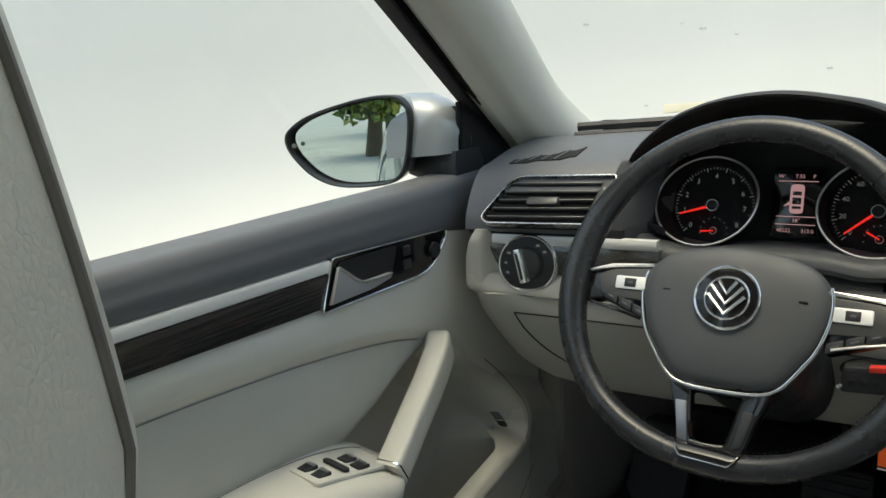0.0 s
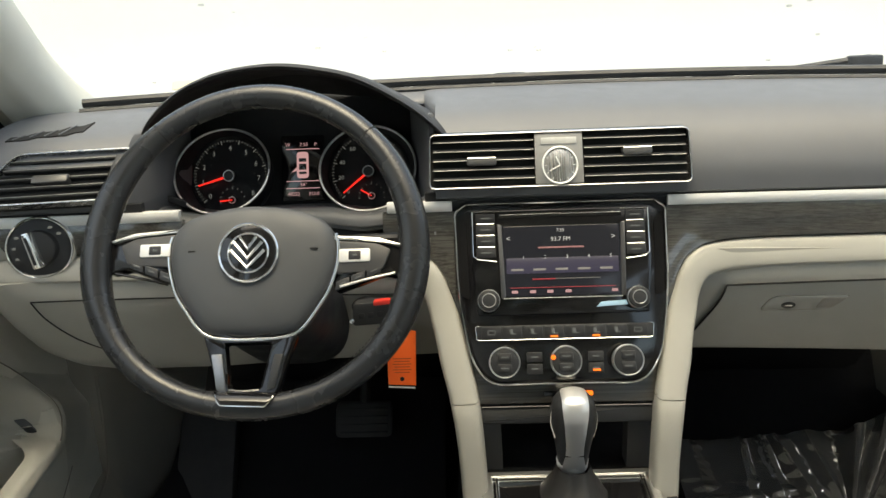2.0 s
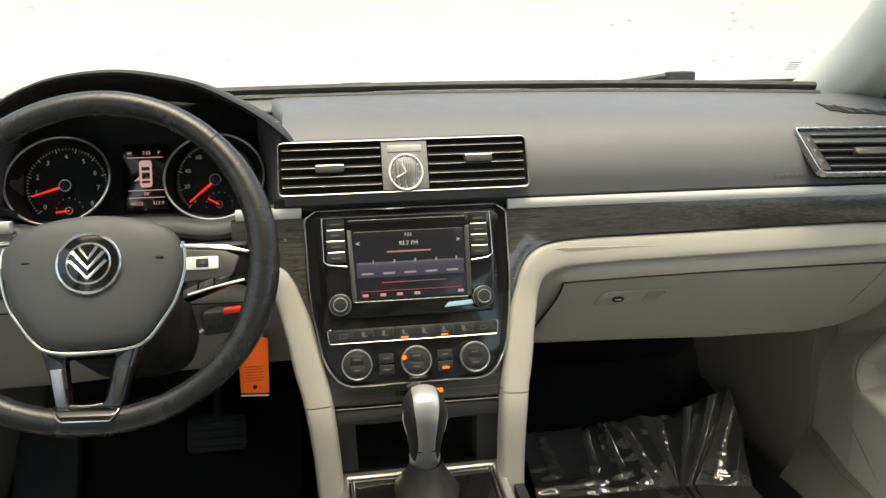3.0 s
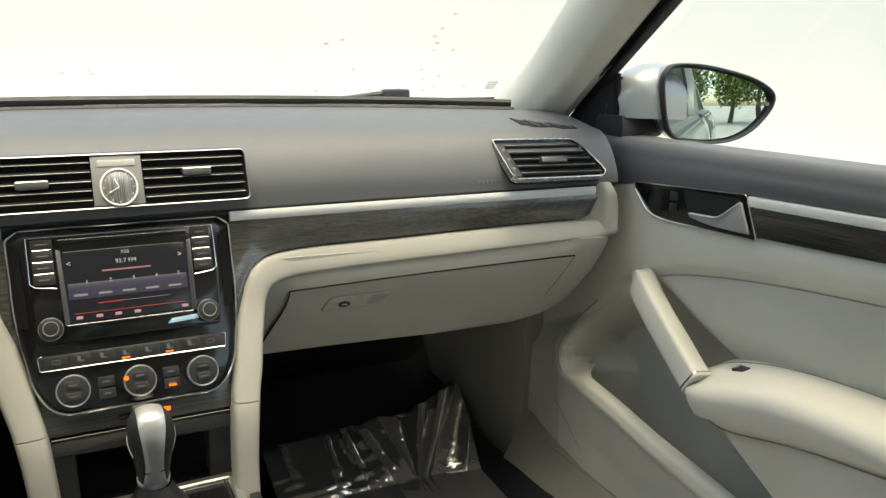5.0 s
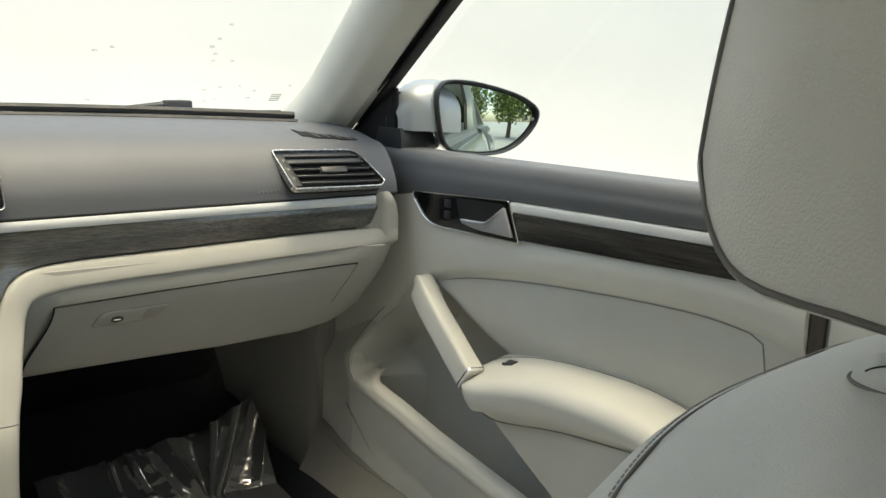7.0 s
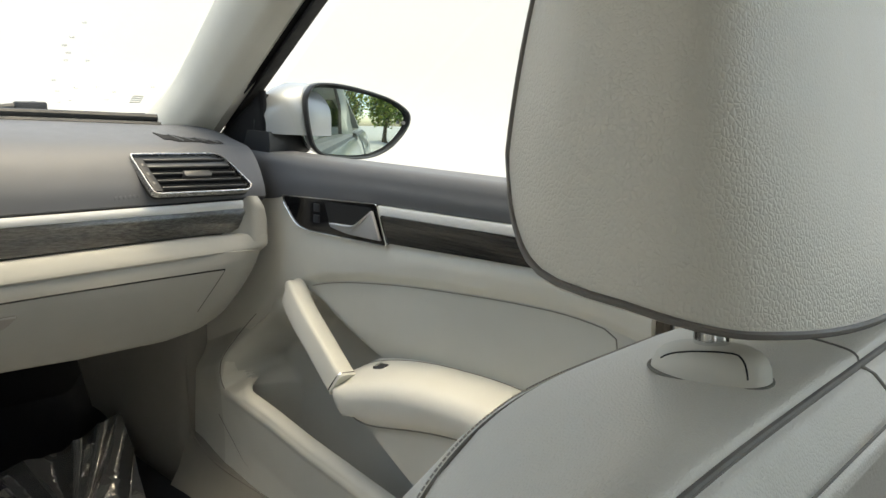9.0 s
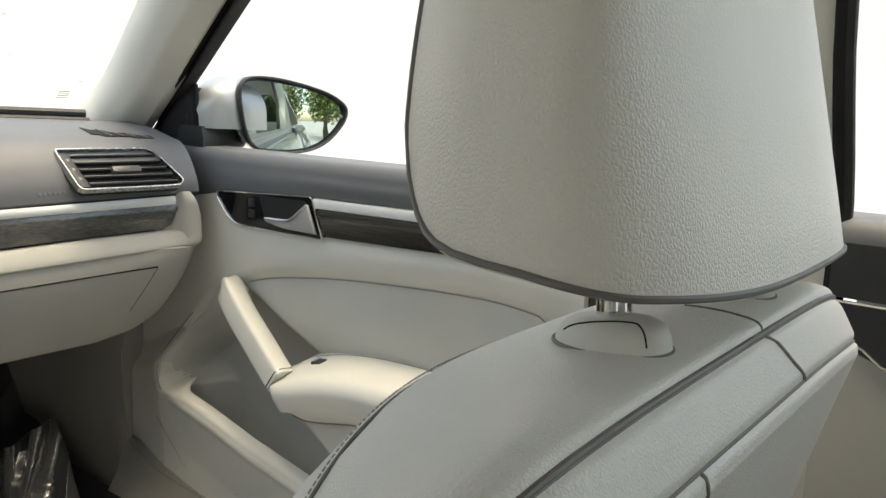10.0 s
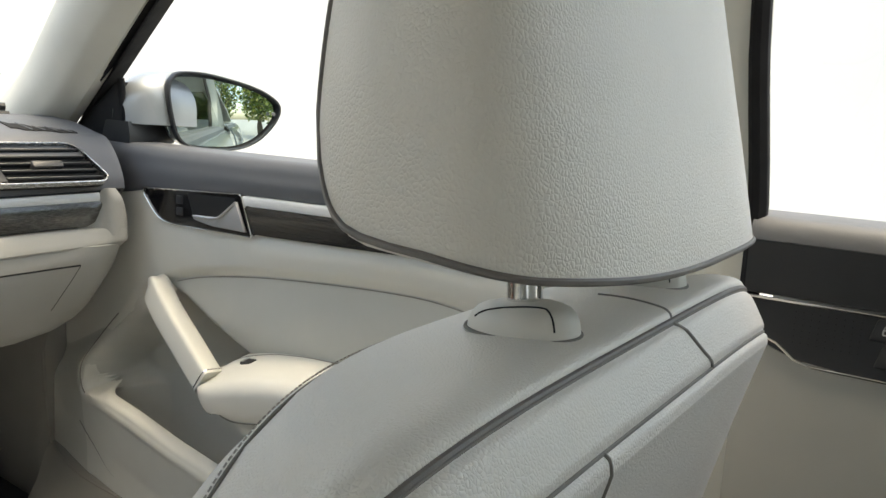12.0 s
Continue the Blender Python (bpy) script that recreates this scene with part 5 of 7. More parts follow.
    for k in range(6):
        plate(b, rect(0.0040, 0.0052, 0.4850 + 0.0062 * k, 0.9120 + 0.0004 * k), lambda u, v, w: f(u, v, w + 0.0005), 0.001, 0.0002)
    part("embossed_bars", b, M_pad, DASH, "embossed marks on the pad")


dash_vents()


def instrument_hood():
    t = thing("instrument_cluster", (-0.35, 0.09, 0.86), "instrument cluster with two round dials and a pink display", "instrument cluster")
    front = [(-0.535, 0.015, 0.955), (-0.512, -0.012, 0.992), (-0.470, -0.026, 1.028), (-0.425, -0.032, 1.049), (-0.380, -0.036, 1.059), (-0.335, -0.036, 1.0615), (-0.290, -0.034, 1.056), (-0.242, -0.030, 1.0435), (-0.190, -0.024, 1.015), (-0.155, -0.016, 0.987), (-0.130, -0.006, 0.958), (-0.112, 0.006, 0.925)]
    fc = spline(front, 6)
    n = len(fc)
    rows = []
    c0 = Vector((-0.335, 0, 0.93))
    lay = []
    for k, (dy, grow, dz) in enumerate(((0.175, 1.05, -0.050), (0.12, 1.05, -0.022), (0.06, 1.035, -0.006), (0.02, 1.02, 0.0), (0.004, 1.008, 0.0015), (0.0, 1.0, 0.0), (0.002, 0.985, -0.001), (0.012, 0.972, -0.002), (0.05, 0.955, -0.003), (0.11, 0.93, -0.006))):
        lay.append([Vector((c0.x + (p.x - c0.x) * grow, p.y + dy, c0.z + (p.z - c0.z) * grow + dz * (p.z - 0.93) / 0.13)) for p in fc])
    b = bm_()
    grid(b, lay)
    part("hood", b, grained("hood_black", (0.024, 0.024, 0.025), 0.62, 1500, 0.0002, 0.3), t, "matt black hood over the dials")
    # tilted face with a sunken bowl
    tilt = radians(17)
    F = lambda u, v, w: Vector((-0.348 + u, 0.110 + math.sin(tilt) * v - math.cos(tilt) * w, 0.9075 + math.cos(tilt) * v + math.sin(tilt) * w))
    b = bm_()
    o = rounded([(-0.190, -0.062), (-0.130, -0.072), (0.130, -0.072), (0.200, -0.062), (0.185, 0.075), (0.10, 0.12), (-0.10, 0.12), (-0.175, 0.075)], 0.02, 4)
    plate(b, o, F, 0.01, 0.002)
    face = part("dial_plate", b, M_matt, t)
    # lower shelf with a rounded lip that dips below each dial
    b = bm_()
    rows = []
    for i in range(41):
        x = lerp(-0.532, -0.135, i / 40)
        dip = 0.007 * (math.exp(-((x + 0.443) / 0.035) ** 2) + math.exp(-((x + 0.2455) / 0.035) ** 2))
        e = 0.022 * max(0.0, abs(x + 0.343) - 0.15) / 0.05
        z = 0.8795 - dip + e
        rows.append([Vector((x, y, zz)) for y, zz in ((0.12, z - 0.014), (0.06, z - 0.008), (0.025, z - 0.002), (0.012, z), (0.002, z - 0.001), (-0.004, z - 0.004), (-0.008, z - 0.010), (-0.008, z - 0.016), (0.004, z - 0.020))])
    thick(b, rows, Vector((0, 0.004, -0.006)))
    part("lower_shelf", b, M_pad, t, "charcoal shelf below the dials")
    # matt black panel added in place of the dark gap below the shelf
    b = bm_()
    rows = [[Vector((x, y, zz)) for y, zz in ((0.006, 0.868), (0.0, 0.850), (-0.02, 0.82), (-0.025, 0.78))] for x in [lerp(-0.48, -0.23, i / 10) for i in range(11)]]
    thick(b, rows, Vector((0, 0.01, 0)))
    part("column_gap_panel", b, M_matt, t, "added matt black panel filling the dark gap above the column")
    for s, xa, xb in ((-1, -0.545, -0.520), (1, -0.1585, -0.189)):
        b = bm_()
        rows = []
        for i in range(9):
            z = lerp(0.85, 0.985 if s < 0 else 0.995, i / 8)
            rows.append([Vector((lerp(xa, xb, k / 5), lerp(-0.048 + 0.06 * (z - 0.85) / 0.135 if s < 0 else -0.036 + 0.04 * (z - 0.85) / 0.135, 0.11, k / 5), z)) for k in range(6)])
        thick(b, rows, Vector((s * 0.006, 0, 0)))
        part("side_cheek", b, M_pad, t, "charcoal cheek beside the dials")
    dials = ((-0.098, 0.000, "tacho"), (0.098, 0.000, "speedo"))
    for u0, v0, kind_ in dials:
        b = bm_()
        plate(b, disc(0.061, 64, u0, v0), lambda u, v, w: F(u, v, w + 0.003), 0.004, 0.0005)
        d = part("dial_face", b, M_matt, t, "black dial with white figures and red needle")
        b = bm_()
        rim_c = Vector((-0.443 if kind_ == "tacho" else -0.2455, 0.060, 0.9245 if kind_ == "tacho" else 0.9225))
        lean = radians(38)
        rim_at = lambda r, a: rim_c + Vector((r * math.cos(a), r * math.sin(a) * math.sin(lean), r * math.sin(a) * math.cos(lean)))
        loops = []
        for g in (0.0, 0.25, 0.5, 0.75, 1.0):
            loops.append([F(u0 + 0.058 * math.cos(2 * math.pi * k / 72), v0 + 0.058 * math.sin(2 * math.pi * k / 72), 0.003).lerp(rim_at(0.0632, 2 * math.pi * k / 72), g) for k in range(72)])
        grid(b, loops, wrap_u=True)
        part("dial_well", b, M_matt, d, "black well of the dial")
        b = bm_()
        sweep(b, [rim_at(0.0645, 2 * math.pi * k / 72) for k in range(72)], 0.0017, 10, True)
        part("dial_ring", b, M_satin, d, "satin silver dial ring")
        figs = [("0", 223), ("1", 190), ("2", 160), ("3", 126), ("4", 90), ("5", 56), ("6", 25), ("7", -5), ("8", -38)] if kind_ == "tacho" else [("0", 222), ("20", 190), ("40", 159), ("60", 124), ("80", 92), ("100", 58), ("120", 27), ("140", -5), ("160", -38)]
        for txt, ang in figs:
            a = radians(ang)
            text_part("figure", txt, 0.0098 if kind_ == "tacho" else 0.0085, (lambda pu, pv: (lambda u, v, w: F(u + pu, v + pv, 0.0036)))(u0 + 0.0400 * math.cos(a), v0 + 0.0400 * math.sin(a)), M_dialmark, d)
        b = bm_()
        for k in range(54):
            a = radians(223 - 261 * k / 53)
            long_ = k % 6 == 0
            sweep(b, [F(u0 + r * math.cos(a), v0 + r * math.sin(a), 0.0036) for r in (0.0465 if long_ else 0.0490, 0.0525)], 0.0005 if long_ else 0.00028, 4)
        tagged(part("scale_marks", b, M_dialmark, d), kind="stuff")
        ang = 196 if kind_ == "tacho" else 219
        a = radians(ang)
        b = bm_()
        sweep(b, [F(u0, v0, 0.010), F(u0 + 0.046 * math.cos(a), v0 + 0.046 * math.sin(a), 0.009)], lambda f: 0.0019 - 0.0009 * f, 6)
        part("needle", b, M_red, d, "lit red needle")
        b = bm_()
        plate(b, disc(0.0078, 28, u0, v0), lambda u, v, w: F(u, v, w + 0.014), 0.010, 0.0015)
        hub = part("needle_hub", b, M_black, d)
        b = bm_()
        ring(b, disc(0.0080, 28, u0, v0), 0.0012, lambda u, v, w: F(u, v, w + 0.0145), 0.003, 0.0004)
        part("hub_ring", b, M_satin, hub)
        su, sv = u0 + (0.002 if kind_ == "tacho" else 0.003), v0 - 0.0335
        b = bm_()
        ring(b, disc(0.0050, 24, su, sv), 0.0010, lambda u, v, w: F(u, v, w + 0.0075), 0.003, 0.0003)
        part("small_hub", b, M_satin, d)
        b = bm_()
        sa = radians(185 if kind_ == "tacho" else 150)
        sweep(b, [F(su, sv, 0.006), F(su + 0.017 * math.cos(sa), sv + 0.017 * math.sin(sa), 0.006)], 0.0011, 6)
        part("small_needle", b, M_red, d)
        b = bm_()
        for k in range(9):
            a = radians(190 - 200 * k / 8)
            sweep(b, [F(su + r * math.cos(a), sv + r * math.sin(a), 0.0036) for r in (0.0165, 0.0185)], 0.0004, 4)
        part("small_scale", b, M_dialmark, d)
    # display between the dials
    b = bm_()
    plate(b, rounded(rect(0.060, 0.092, 0.006, 0.008), 0.003, 3), lambda u, v, w: F(u, v, w + 0.008), 0.004, 0.0006)
    disp = part("display", b, M_gloss, t, "dark display with pink figures")
    E_ = lambda u, v, w: F(u + 0.006, v - 0.002, 0.0102 + w)
    for v, wd in ((0.0365, 0.047), (-0.0085, 0.047), (-0.0185, 0.047)):
        b = bm_()
        plate(b, rect(wd, 0.0010, 0.0, v), E_, 0.0004, 0.0001)
        part("display_line", b, M_pink, disp)
    for txt, size, u, v in (("7:55", 0.0068, 0.002, 0.0425), ("P", 0.0068, 0.0185, 0.0425), ("W", 0.0068, -0.0205, 0.0425), ("58°", 0.0068, 0.001, -0.0135), ("48222", 0.0068, -0.0130, -0.0265), ("313.0", 0.0068, 0.0150, -0.0265)):
        text_part("display_text", txt, size, (lambda pu, pv: (lambda a_, b_, w: E_(a_ + pu, b_ + pv, 0)))(u, v), M_pink, disp)
    b = bm_()
    plate(b, rounded(rect(0.0165, 0.037, 0.0, 0.0140), 0.005, 4), E_, 0.0004, 0.0001)
    plate(b, rounded([(-0.0160, 0.0040), (-0.0085, 0.0060), (-0.0085, 0.0110)], 0.001, 2), E_, 0.0004, 0.0001)
    icon = part("car_icon", b, M_pink, disp, "pink car outline with an open door")
    b = bm_()
    for v, h_ in ((0.0210, 0.0050), (0.0115, 0.0085), (0.0030, 0.0035)):
        plate(b, rounded(rect(0.0105, h_, 0.0, v), 0.001, 2), lambda u, v, w: E_(u, v, w + 0.0004), 0.0003, 0.0001)
    part("icon_windows", b, M_gloss, icon)
    b = bm_()
    plate(b, rounded(rect(0.030, 0.010, -0.170, -0.045), 0.002, 2), lambda u, v, w: Vector((-0.330 + u, 0.028 - w, 0.936 + v - 0.35 * (u + 0.17))), 0.004, 0.001)
    part("trip_button", b, M_black, t)


instrument_hood()


def light_switch():
    t = thing("light_switch", (-0.619, -0.06, 0.864), "black rotary headlight switch with chrome ring", "light switch")
    f = lambda u, v, w: Vector((-0.6205 + u - 0.18 * w, -0.098 + 0.10 * v - w + 0.22 * u, 0.8635 + v))
    b = bm_()
    plate(b, disc(0.0345, 56), f, 0.012, 0.002)
    base = part("switch_plate", b, M_black, t)
    b = bm_()
    ring(b, disc(0.0372, 64), 0.0026, lambda u, v, w: f(u, v, w + 0.0012), 0.008, 0.0008)
    part("chrome_ring", b, M_chrome, base)
    b = bm_()
    plate(b, disc(0.0215, 48), lambda u, v, w: f(u, v, w + 0.008), 0.010, 0.002)
    kn = part("knob", b, M_black, base)
    b = bm_()
    a = radians(104)
    hx = lambda p, q: (p * math.cos(a) - q * math.sin(a), p * math.sin(a) + q * math.cos(a))
    o = rounded([hx(-0.022, -0.0045), hx(0.022, -0.0040), hx(0.022, 0.0040), hx(-0.022, 0.0045)], 0.002, 3)
    plate(b, o, lambda u, v, w: f(u, v, w + 0.016), 0.009, 0.0015)
    grip = part("grip", b, M_chrome, kn, "chrome grip bar")
    b = bm_()
    o = rounded([hx(-0.017, -0.0016), hx(0.017, -0.0014), hx(0.017, 0.0014), hx(-0.017, 0.0016)], 0.001, 2)
    plate(b, o, lambda u, v, w: f(u, v, w + 0.0168), 0.003, 0.0004)
    part("grip_inlay", b, M_black, grip)
    b = bm_()
    for ang in (150, 178, 60, 35, 205):
        c = radians(ang)
        plate(b, rounded(rect(0.005, 0.003, 0.0275 * math.cos(c), 0.0275 * math.sin(c)), 0.001, 2), lambda u, v, w: f(u, v, w + 0.0004), 0.0006, 0.0001)
    part("switch_marks", b, M_dialmark, base)


light_switch()


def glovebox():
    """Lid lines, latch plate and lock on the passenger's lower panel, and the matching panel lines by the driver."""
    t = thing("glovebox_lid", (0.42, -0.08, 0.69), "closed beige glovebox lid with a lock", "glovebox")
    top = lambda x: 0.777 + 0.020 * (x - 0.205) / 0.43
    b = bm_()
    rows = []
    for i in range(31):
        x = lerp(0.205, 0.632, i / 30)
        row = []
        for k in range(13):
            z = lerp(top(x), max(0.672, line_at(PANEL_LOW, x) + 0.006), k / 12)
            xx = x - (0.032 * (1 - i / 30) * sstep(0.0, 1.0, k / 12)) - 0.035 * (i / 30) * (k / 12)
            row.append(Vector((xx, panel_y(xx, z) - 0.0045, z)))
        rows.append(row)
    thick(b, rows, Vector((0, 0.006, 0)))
    lid = part("lid", b, M_beige_dimmed, t)
    b = bm_()
    edge = [r[0] + Vector((0, -0.0006, 0.001)) for r in rows]
    sweep(b, [rows[0][k] + Vector((-0.001, 0, 0)) for k in range(12, -1, -1)] + edge, 0.0013, 6)
    part("lid_gap", b, M_gap, lid, "dark gap round the lid")
    b = bm_()
    sweep(b, [rows[30][k] + Vector((0.0008, 0.001, 0)) for k in range(0, 9)], 0.0008, 6)
    part("side_gap", b, M_gap, lid)
    pf = lambda u, v, w: Vector((u, panel_y(u, v) - 0.0048 - w, v))
    b = bm_()
    o = rounded([(0.252, 0.7385), (0.335, 0.7415), (0.352, 0.7630), (0.262, 0.7605)], [0.006, 0.012, 0.004, 0.010], 4)
    plate(b, o, lambda u, v, w: pf(u, v, w + 0.0022), 0.004, 0.0012)
    lp = part("latch_plate", b, M_beige_dimmed, lid)
    b = bm_()
    ring(b, [Vector(p) for p in inset(o, -0.0008)], 0.0010, lambda u, v, w: pf(u, v, w + 0.0006), 0.002, 0.0002)
    part("plate_line", b, M_thread, lp)
    # flat plate in dimmer beige paints the shade of the latch recess
    b = bm_()
    plate(b, rounded([(0.316, 0.7435), (0.336, 0.7440), (0.349, 0.7605), (0.322, 0.7600)], 0.003, 3), lambda u, v, w: pf(u, v, w + 0.0028), 0.002, 0.0006)
    part("latch_recess", b, grained("recess_shade_beige", (0.30, 0.28, 0.245), 0.6), lp, "latch recess, its shade painted in dimmer beige")
    b = bm_()
    plate(b, [Vector((0.2835 + 0.0085 * math.cos(2 * math.pi * k / 24), 0.7475 + 0.0052 * math.sin(2 * math.pi * k / 24))) for k in range(24)], lambda u, v, w: pf(u, v, w + 0.0036), 0.004, 0.0008)
    lk = part("lock", b, M_black, lp, "round black key lock")
    b = bm_()
    plate(b, rect(0.008, 0.0014, 0.2835, 0.7475), lambda u, v, w: pf(u, v, w + 0.0040), 0.001, 0.0002)
    part("key_slot", b, M_satin, lk)
    # panel lines beside the driver's knees
    b = bm_()
    fl = lambda x, z: Vector((-x, panel_y(x, z) - 0.0006, z))
    sweep(b, [fl(lerp(0.64, 0.20, i / 20), 0.798 - 0.022 * i / 20) for i in range(21)], 0.0010, 6)
    part("knee_panel_gap", b, M_gap, DASH, "dark joint of the knee panel")
    b = bm_()
    sweep(b, spline([fl(0.640, 0.798), fl(0.632, 0.770), fl(0.610, 0.735), fl(0.570, 0.705)], 5), 0.0009, 6)
    part("knee_panel_gap", b, M_gap, DASH)


glovebox()


# ---------------------------------------------------------------- steering wheel
WC = Vector((-0.340, -0.174, 0.880))
WT = radians(28)
WN = Vector((0, -math.cos(WT), math.sin(WT)))
WU = Vector((0, math.sin(WT), math.cos(WT)))


def wheel_fn(u, v, w):
    return WC + Vector((1, 0, 0)) * u + WU * v + WN * w


def rim_point(a):
    """Middle line of the rim: round above, a little squared below, and the whole wheel turned slightly."""
    c, s = math.cos(a), math.sin(a)
    if s >= 0:
        u, v = 0.1722 * c, 0.180 * s
    else:
        e = 2 / 2.12
        u, v = 0.1722 * math.copysign(abs(c) ** e, c), -0.163 * abs(s) ** e
    t = radians(-2.5)
    return u * math.cos(t) - v * math.sin(t) - 0.001, -0.010 + u * math.sin(t) + v * math.cos(t)


def wheel_at(dw):
    return lambda u, v, w: wheel_fn(u, v, w + dw)


def steering_wheel():
    t = thing("steering_wheel", tuple(WC), "black leather flat-bottomed steering wheel with chrome trim", "steering wheel")
    b = bm_()
    n = 120
    path = [wheel_fn(*rim_point(2 * math.pi * i / n), 0) for i in range(n)]
    sweep(b, path, lambda f: 0.0142 + 0.0014 * math.cos(4 * math.pi * f) + 0.0008 * math.cos(8 * math.pi * f), 22, closed=True)
    rim = part("rim", b, M_rim, t, "black leather rim, worn shiny")
    for a in (48, 132):
        b = bm_()
        q = [wheel_fn(*rim_point(radians(a + d)), 0) for d in (-0.16, 0.16)]
        sweep(b, q, 0.0138, 22)
        part("rim_joint", b, M_gap, rim, "fine joint in the leather")
    b = bm_()
    for i in range(90):
        a = radians(188 + i * 1.9)
        u, v = rim_point(a)
        k = 0.0150 / math.hypot(u, v)
        sweep(b, [wheel_fn(u * (1 - k) , v * (1 - k), 0.0015 * (-1) ** i + 0.002), wheel_fn(u * (1 - k) - v * 0.012, v * (1 - k) + u * 0.012, 0.0045)], 0.0004, 4)
    tagged(part("rim_stitches", b, M_black, rim), kind="stuff")
    # airbag cover with a domed face
    out = spline([(-0.003, 0.041, 0), (0.050, 0.034, 0), (0.080, 0.017, 0), (0.0880, -0.012, 0), (0.0800, -0.047, 0), (0.066, -0.071, 0), (0.051, -0.0905, 0), (0.033, -0.0985, 0), (-0.002, -0.1005, 0), (-0.037, -0.0985, 0), (-0.0535, -0.0905, 0), (-0.069, -0.071, 0), (-0.083, -0.047, 0), (-0.0905, -0.010, 0), (-0.083, 0.018, 0), (-0.055, 0.034, 0)], 6, True)
    out = [Vector((p.x, p.y)) for p in out][::-1]
    b = bm_()
    loops = [(1.0, -0.022), (1.0, 0.001), (0.985, 0.006), (0.95, 0.0095), (0.86, 0.0125), (0.7, 0.0150), (0.45, 0.0165), (0.2, 0.0170)]
    rows = [[wheel_fn(-0.002 + (p.x + 0.002) * f, -0.025 + (p.y + 0.025) * f, w) for p in out] for f, w in loops]
    vs = grid(b, rows, wrap_u=True)
    b.faces.new(vs[-1])
    pad = part("airbag_cover", b, M_airbag, t, "charcoal airbag cover")
    b = bm_()
    side = [p for p in out]
    top = max(range(len(side)), key=lambda i: side[i].y)
    side = side[top:] + side[:top]
    keep = [p for p in side if p.y < 0.012]
    sweep(b, [wheel_fn(p.x * 1.022, p.y * 1.018 - 0.0008, 0.0030) for p in keep], 0.0023, 10)
    part("chrome_line", b, M_chrome, pad, "chrome line round the airbag cover")
    b = bm_()
    sweep(b, [wheel_fn(lerp(-0.024, 0.022, i / 8), -0.0985 - 0.0025 * math.sin(math.pi * i / 8), 0.0115) for i in range(9)], 0.0008, 6)
    part("lower_line", b, M_gap, pad)
    for u in (-0.064, 0.066):
        b = bm_()
        plate(b, rounded(rect(0.008, 0.0016, u, -0.010), 0.0004, 2), wheel_at(0.0155), 0.003, 0.0003)
        part("horn_mark", b, M_gap, pad)
    b = bm_()
    for k in range(6):
        plate(b, rounded(rect(0.005, 0.0034, -0.020 + 0.0072 * k, -0.062), 0.0008, 2), wheel_at(0.0153), 0.003, 0.0004)
    part("embossed_bars", b, M_airbag, pad, "embossed marks on the cover")
    # round badge: chrome ring, dark field, plain chrome chevrons
    bc = (-0.0025, -0.0140)
    b = bm_()
    plate(b, disc(0.0318, 56, *bc), wheel_at(0.0195), 0.008, 0.0015)
    badge = part("badge", b, M_gloss, pad, "round dark badge with chrome ring and chevrons")
    b = bm_()
    ring(b, disc(0.0322, 64, *bc), 0.0028, wheel_at(0.0210), 0.006, 0.0010)
    ring(b, disc(0.0222, 56, *bc), 0.0026, wheel_at(0.0215), 0.004, 0.0010)
    part("badge_ring", b, M_chrome, badge)
    for pts in (((-0.0085, 0.0165), (0.0, 0.0035), (0.0085, 0.0165)), ((-0.0150, 0.0110), (0.0, -0.0065), (0.0150, 0.0110)), ((-0.0175, 0.0020), (0.0, -0.0165), (0.0175, 0.0020))):
        b = bm_()
        sweep(b, [wheel_fn(bc[0] + x, bc[1] + y, 0.0213) for x, y in pts], 0.0020, 6)
        part("badge_chevron", b, M_chrome, badge)
    # side spokes with button fields
    M_field = grained("spoke_grey", (0.060, 0.060, 0.062), 0.42, 1500, 0.0002, 0.35)
    for s in (-1, 1):
        dv = 0.0 if s < 0 else -0.012
        b = bm_()
        o = [(s * 0.076, 0.018 + dv), (s * 0.132, 0.0135 + dv), (s * 0.156, 0.006 + dv), (s * 0.163, -0.008 + dv), (s * 0.160, -0.030 + dv), (s * 0.138, -0.024 + dv), (s * 0.118, -0.032 + dv), (s * 0.086, -0.043 + dv)]
        o = o if s < 0 else o[::-1]
        plate(b, rounded(o, 0.006, 3), wheel_at(0.000), 0.018, 0.003)
        spoke = part("side_spoke", b, M_gloss, t, "gloss black spoke with multifunction buttons")
        b = bm_()
        o = [(s * 0.082, 0.0125 + dv), (s * 0.130, 0.0085 + dv), (s * 0.146, 0.001 + dv), (s * 0.138, -0.019 + dv), (s * 0.128, -0.0215 + dv), (s * 0.088, -0.024 + dv)]
        plate(b, rounded(o if s < 0 else o[::-1], 0.003, 3), wheel_at(0.0040), 0.006, 0.0015)
        field = part("button_field", b, M_field, spoke, "charcoal button field")
        b = bm_()
        o = [(s * 0.078, 0.0180 + dv), (s * 0.132, 0.0142 + dv), (s * 0.157, 0.0065 + dv), (s * 0.155, 0.0040 + dv), (s * 0.131, 0.0100 + dv), (s * 0.081, 0.0135 + dv)]
        plate(b, rounded(o if s < 0 else o[::-1], 0.001, 2), wheel_at(0.0048), 0.007, 0.0012)
        part("silver_edge", b, M_satin, spoke, "satin silver edge")
        cu, cv = s * 0.1075, -0.0055 if s < 0 else -0.0167
        b = bm_()
        plate(b, rounded(rect(0.033, 0.0140, cu, cv), 0.002, 3), wheel_at(0.0058), 0.004, 0.0008)
        rock = part("rocker", b, M_strip, field, "pale silver rocker")
        b = bm_()
        plate(b, rounded(rect(0.0130, 0.0095, cu, cv), 0.001, 2), wheel_at(0.0064), 0.003, 0.0005)
        part("centre_button", b, M_black, rock)
        b = bm_()
